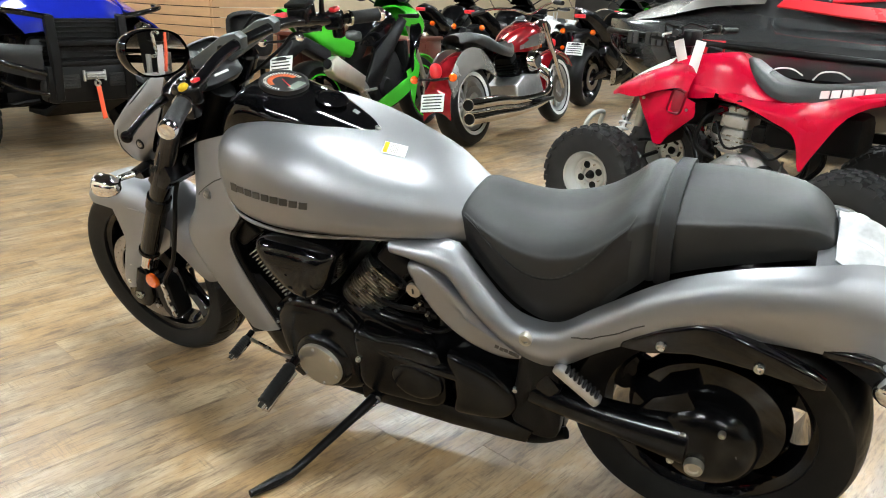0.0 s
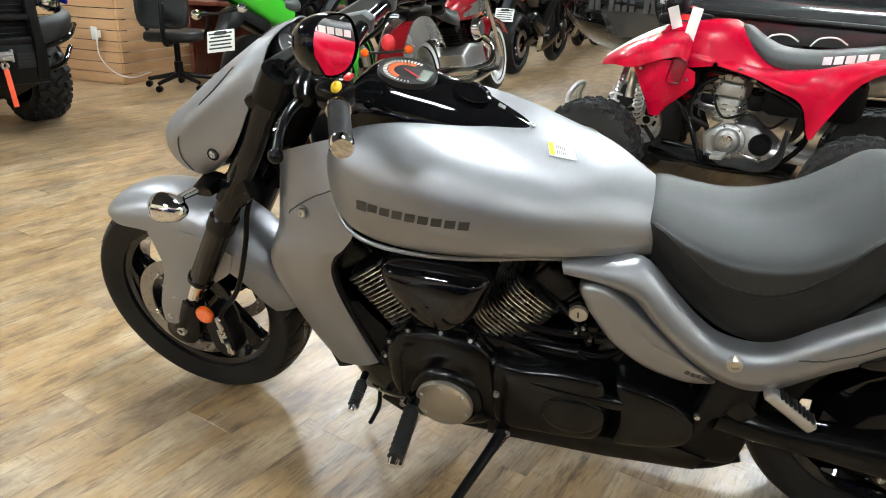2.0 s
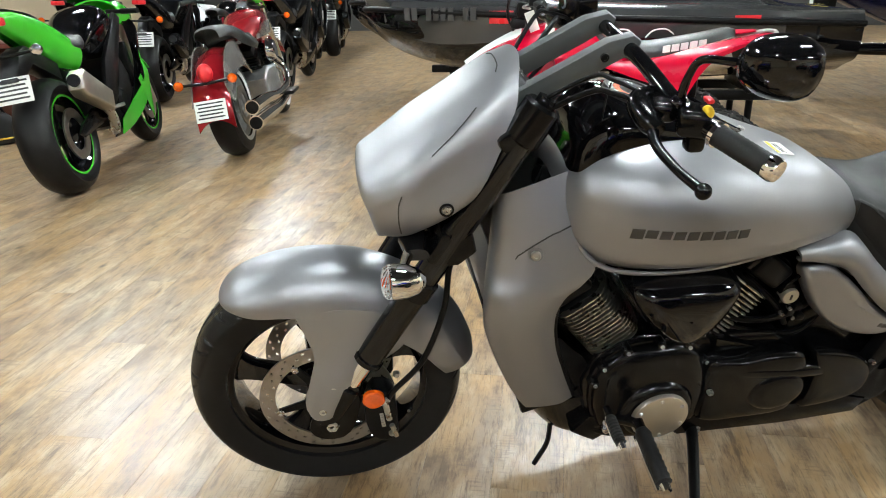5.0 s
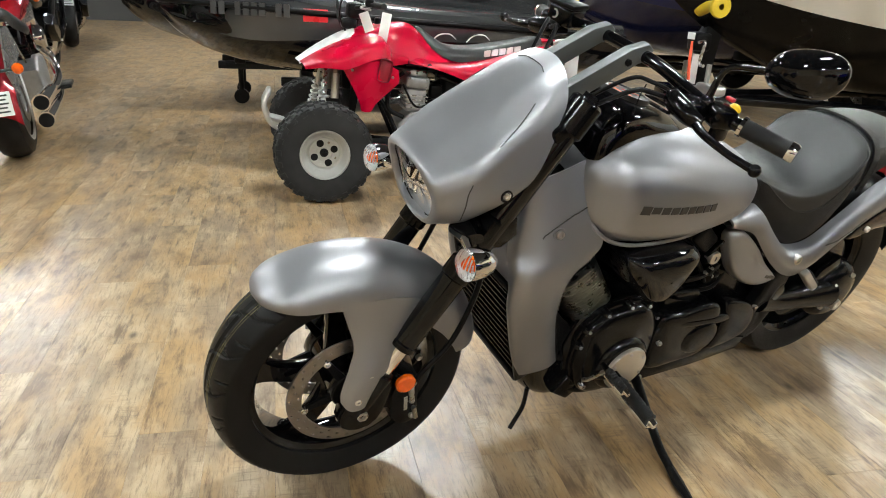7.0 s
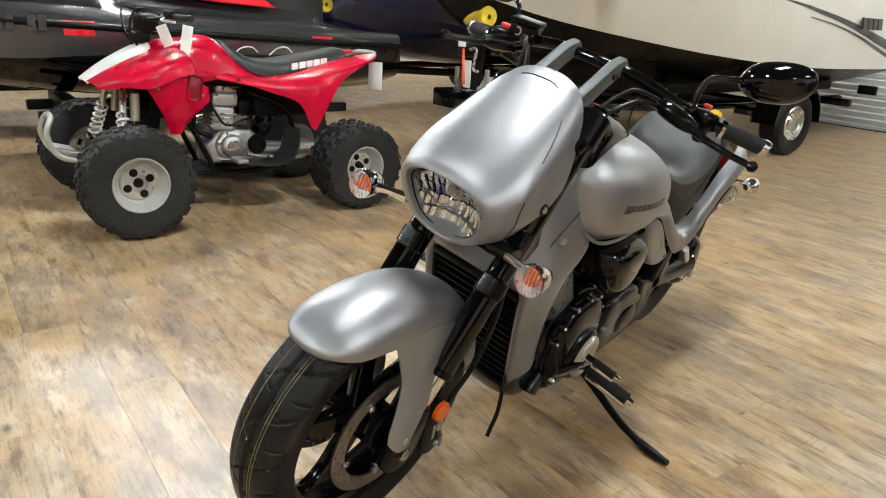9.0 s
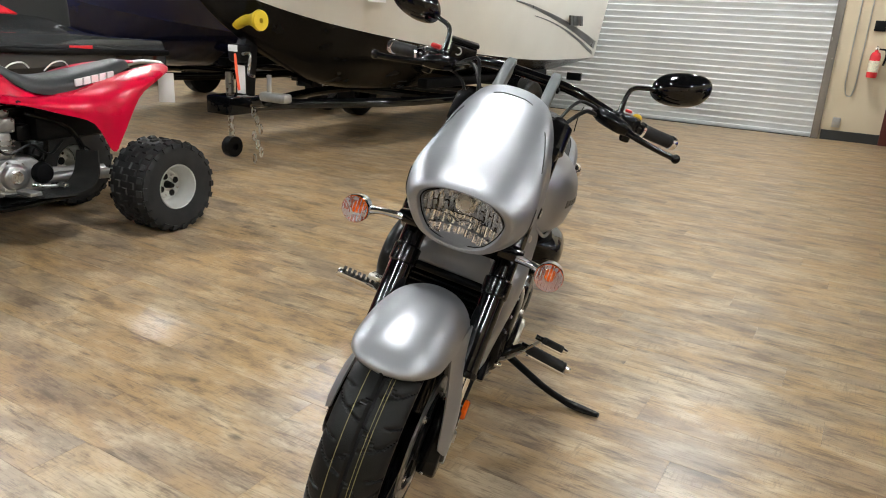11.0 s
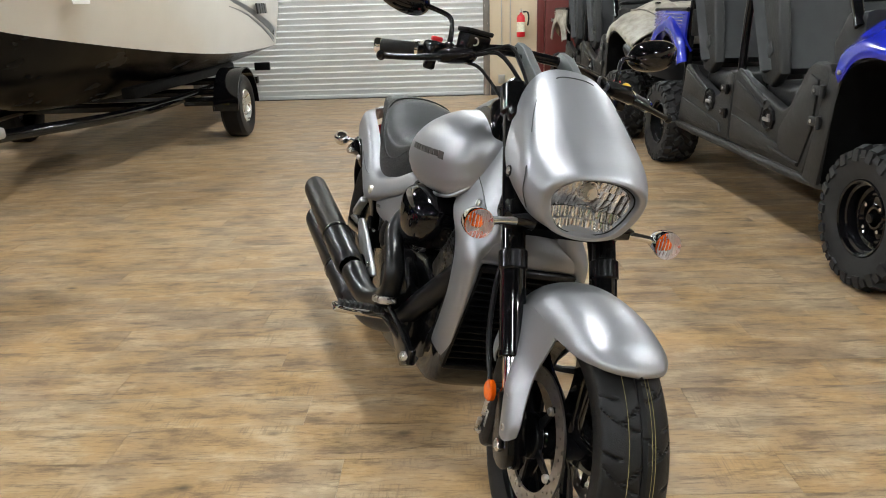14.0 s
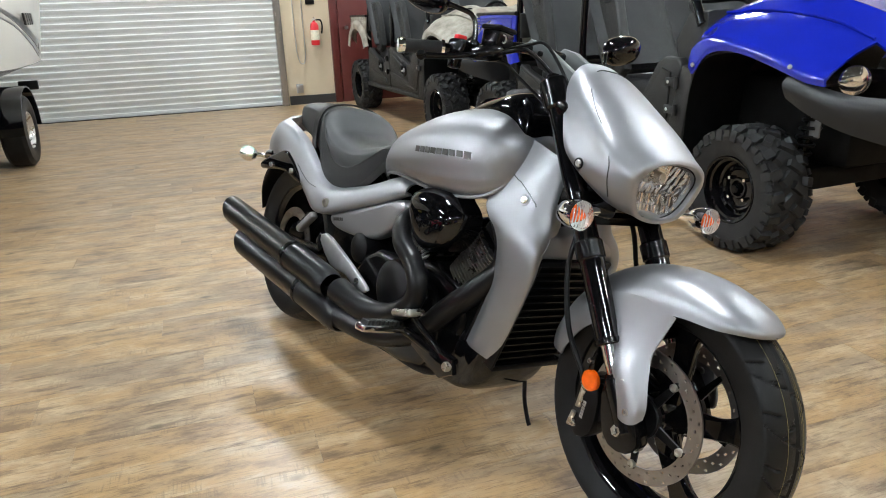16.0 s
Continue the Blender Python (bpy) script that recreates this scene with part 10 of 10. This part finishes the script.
sign = thing("sale_sign", at_room(-5.0, 2.25, 1.32), "bright red paper sale sign hung on a roll cage", "sign")
part("sheet", box((0, 0, 0.20), (0.004, 0.31, 0.40), 0.001), mat("bright red paper", (0.75, 0.02, 0.03), 0.5), sign)
words = bpy.data.curves.new("lettering", "FONT")
words.body, words.size, words.align_x, words.extrude = "SALE", 0.11, "CENTER", 0.0005
words.materials.append(M_WHITE)
let = new("lettering", words)
let.parent = sign
let.matrix_local = Matrix.Translation((0.004, 0, 0.20)) @ Matrix.Rotation(radians(90), 4, "Z") @ Matrix.Rotation(radians(90), 4, "X")
part("hang_cord", tube([(0, 0, 0.40), (0.0, 0.0, 0.60)], 0.003, 6, 1), M_WHITE, sign)

# ---- floor planks ----
def plank_material():
    m = bpy.data.materials.new("worn wood-look vinyl plank")
    m.use_nodes = True
    nt = m.node_tree
    N, L = nt.nodes.new, nt.links.new
    bsdf = nt.nodes["Principled BSDF"]
    geo, obi = N("ShaderNodeNewGeometry"), N("ShaderNodeObjectInfo")
    rnd = N("ShaderNodeMath")
    rnd.operation = "ADD"
    L(geo.outputs["Random Per Island"], rnd.inputs[0])
    L(obi.outputs["Random"], rnd.inputs[1])
    frac = N("ShaderNodeMath")
    frac.operation = "FRACT"
    L(rnd.outputs[0], frac.inputs[0])
    rot = N("ShaderNodeMapping")
    rot.inputs["Rotation"].default_value = (0, 0, -ROOM)
    L(geo.outputs["Position"], rot.inputs[0])
    off = N("ShaderNodeCombineXYZ")
    big = N("ShaderNodeMath")
    big.operation = "MULTIPLY"
    big.inputs[1].default_value = 37.0
    L(frac.outputs[0], big.inputs[0])
    L(big.outputs[0], off.inputs[0])
    L(big.outputs[0], off.inputs[1])
    vec = N("ShaderNodeVectorMath")
    L(rot.outputs[0], vec.inputs[0])
    L(off.outputs[0], vec.inputs[1])

    def noise_tex(scale, stretch, detail=5, rough=0.6):
        mp = N("ShaderNodeMapping")
        mp.inputs["Scale"].default_value = stretch
        L(vec.outputs[0], mp.inputs[0])
        n = N("ShaderNodeTexNoise")
        n.inputs["Scale"].default_value, n.inputs["Detail"].default_value, n.inputs["Roughness"].default_value = scale, detail, rough
        L(mp.outputs[0], n.inputs["Vector"])
        return n.outputs[0]

    streak = noise_tex(9.0, (2.6, 0.42, 1), 10, 0.72)
    cloud = noise_tex(3.6, (2.0, 0.85, 1), 8, 0.66)
    tint = noise_tex(2.6, (2.2, 0.7, 1), 5, 0.6)
    fine = noise_tex(70, (2.0, 0.16, 1), 5, 0.75)
    saw = noise_tex(80, (0.12, 1.5, 1), 4, 0.65)
    sawmask = noise_tex(6.0, (1.6, 0.9, 1), 3, 0.55)
    grain = streak

    def ranged(src, lo, hi, a_, b_):
        r = N("ShaderNodeMapRange")
        r.inputs[1].default_value, r.inputs[2].default_value, r.inputs[3].default_value, r.inputs[4].default_value = lo, hi, a_, b_
        L(src, r.inputs[0])
        return r.outputs[0]

    def maths(op, x, y):
        k = N("ShaderNodeMath")
        k.operation = op
        for i, q in enumerate((x, y)):
            if isinstance(q, float):
                k.inputs[i].default_value = q
            else:
                L(q, k.inputs[i])
        return k.outputs[0]

    def blend(f, x, y):
        k = N("ShaderNodeMix")
        k.data_type = "RGBA"
        if isinstance(f, float):
            k.inputs[0].default_value = f
        else:
            L(f, k.inputs[0])
        for i, q in ((6, x), (7, y)):
            if isinstance(q, tuple):
                k.inputs[i].default_value = (*q, 1)
            else:
                L(q, k.inputs[i])
        return k.outputs[2]

    # a board is pale tan, honey or grey-brown; clouds, streaks and saw marks shade it
    hue = N("ShaderNodeValToRGB")
    e = hue.color_ramp.elements
    e[0].position, e[0].color = 0.0, (0.33, 0.213, 0.118, 1)
    e[1].position, e[1].color = 1.0, (0.355, 0.25, 0.155, 1)
    for p, c in ((0.2, (0.41, 0.28, 0.15, 1)), (0.4, (0.29, 0.21, 0.145, 1)), (0.6, (0.44, 0.32, 0.19, 1)), (0.8, (0.36, 0.235, 0.12, 1))):
        e.new(p).color = c
    L(frac.outputs[0], hue.inputs[0])
    body = blend(ranged(tint, 0.44, 0.62, 0.0, 0.85), hue.outputs[0], (0.43, 0.27, 0.115))
    body = blend(ranged(tint, 0.50, 0.36, 0.0, 0.75), body, (0.27, 0.205, 0.14))
    body = blend(ranged(cloud, 0.50, 0.64, 0.0, 0.85), body, (0.53, 0.41, 0.265))
    body = blend(ranged(cloud, 0.46, 0.34, 0.0, 0.75), body, (0.115, 0.071, 0.043))
    body = blend(ranged(streak, 0.475, 0.35, 0.0, 0.8), body, (0.085, 0.049, 0.028))
    body = blend(ranged(streak, 0.60, 0.74, 0.0, 0.6), body, (0.60, 0.46, 0.29))
    body = blend(ranged(fine, 0.49, 0.36, 0.0, 0.55), body, (0.11, 0.066, 0.036))
    marks = maths("MULTIPLY", ranged(saw, 0.50, 0.38, 0.0, 0.45), ranged(sawmask, 0.54, 0.60, 0.0, 1.0))
    body = blend(marks, body, (0.17, 0.115, 0.07))
    mul_out = body
    # scattered knots
    vm = N("ShaderNodeMapping")
    vm.inputs["Scale"].default_value = (7.0, 4.0, 1)
    L(vec.outputs[0], vm.inputs[0])
    vor = N("ShaderNodeTexVoronoi")
    vor.inputs["Scale"].default_value = 1.0
    L(vm.outputs[0], vor.inputs["Vector"])
    kn = N("ShaderNodeMapRange")
    kn.inputs[1].default_value, kn.inputs[2].default_value, kn.inputs[3].default_value, kn.inputs[4].default_value = 0.03, 0.14, 0.20, 1.0
    L(vor.outputs["Distance"], kn.inputs[0])
    knc = N("ShaderNodeCombineColor")
    for k in range(3):
        L(kn.outputs[0], knc.inputs[k])
    mul2 = N("ShaderNodeMix")
    mul2.data_type, mul2.blend_type = "RGBA", "MULTIPLY"
    sep = N("ShaderNodeSeparateColor")
    L(vor.outputs["Color"], sep.inputs[0])
    rare = N("ShaderNodeMapRange")
    rare.inputs[1].default_value, rare.inputs[2].default_value, rare.inputs[3].default_value, rare.inputs[4].default_value = 0.66, 0.72, 0.0, 0.9
    L(sep.outputs[0], rare.inputs[0])
    L(rare.outputs[0], mul2.inputs[0])
    L(mul_out, mul2.inputs[6])
    L(knc.outputs[0], mul2.inputs[7])
    L(mul2.outputs[2], bsdf.inputs["Base Color"])
    rr = N("ShaderNodeMapRange")
    rr.inputs[3].default_value, rr.inputs[4].default_value = 0.27, 0.43
    L(grain, rr.inputs[0])
    L(rr.outputs[0], bsdf.inputs["Roughness"])
    bsdf.inputs["Specular IOR Level"].default_value = 0.66
    bp = N("ShaderNodeBump")
    bp.inputs["Strength"].default_value, bp.inputs["Distance"].default_value = 0.25, 0.001
    L(grain, bp.inputs["Height"])
    L(bp.outputs[0], bsdf.inputs["Normal"])
    return m


M_PLANK = plank_material()
PW, PL = 0.18, 1.22


def plank_mesh(length):
    bm = box((0, 0, -0.002), (PW - 0.0006, length - 0.0006, 0.004))
    top = [e for e in bm.edges if all(v.co.z > -0.001 for v in e.verts)]
    bmesh.ops.bevel(bm, geom=top, offset=0.0004, segments=1, affect="EDGES")
    return bm


near, far = [], []
n = 0
u = U0 + PW / 2
while u < U1 - PW / 2 + 1e-6:
    v = V0 - ((n * 0.437) % 1) * PL
    while v < V1:
        a, b = max(v, V0), min(v + PL, V1)
        if b - a > 0.02:
            (near if abs(u - 0.9) < 2.0 and abs((a + b) / 2 + 0.3) < 4.2 and b - a > PL - 1e-6 else far).append((u, (a + b) / 2, b - a))
        v += PL
    u += PW
    n += 1
near.sort(key=lambda q: (q[0] - 0.9) ** 2 + (q[1] - 0.2) ** 2)
far += near[300:]
bm = plank_mesh(PL)
me = bpy.data.meshes.new("plank")
bm.to_mesh(me)
bm.free()
me.materials.append(M_PLANK)
for u, v, l in near[:300]:
    ob = new("plank", me)
    ob.parent = FLOOR_SLAB
    ob.location = (u, v, 0)
verts, faces = [], []
for u, v, l in far:
    k = len(verts)
    w, h = PW / 2 - 0.0003, l / 2 - 0.0003
    verts += [(u - w, v - h, -0.004), (u + w, v - h, -0.004), (u + w, v + h, -0.004), (u - w, v + h, -0.004)]
    verts += [(u - w + 0.0004, v - h + 0.0004, 0), (u + w - 0.0004, v - h + 0.0004, 0), (u + w - 0.0004, v + h - 0.0004, 0), (u - w + 0.0004, v + h - 0.0004, 0)]
    faces += [(k + 4, k + 5, k + 6, k + 7)] + [(k + i, k + (i + 1) % 4, k + 4 + (i + 1) % 4, k + 4 + i) for i in range(4)]
me = bpy.data.meshes.new("floor_planks")
me.from_pydata(verts, [], faces)
me.materials.append(M_PLANK)
ob = tagged(new("floor_planks", me), kind="stuff")
ob.parent = FLOOR_SLAB
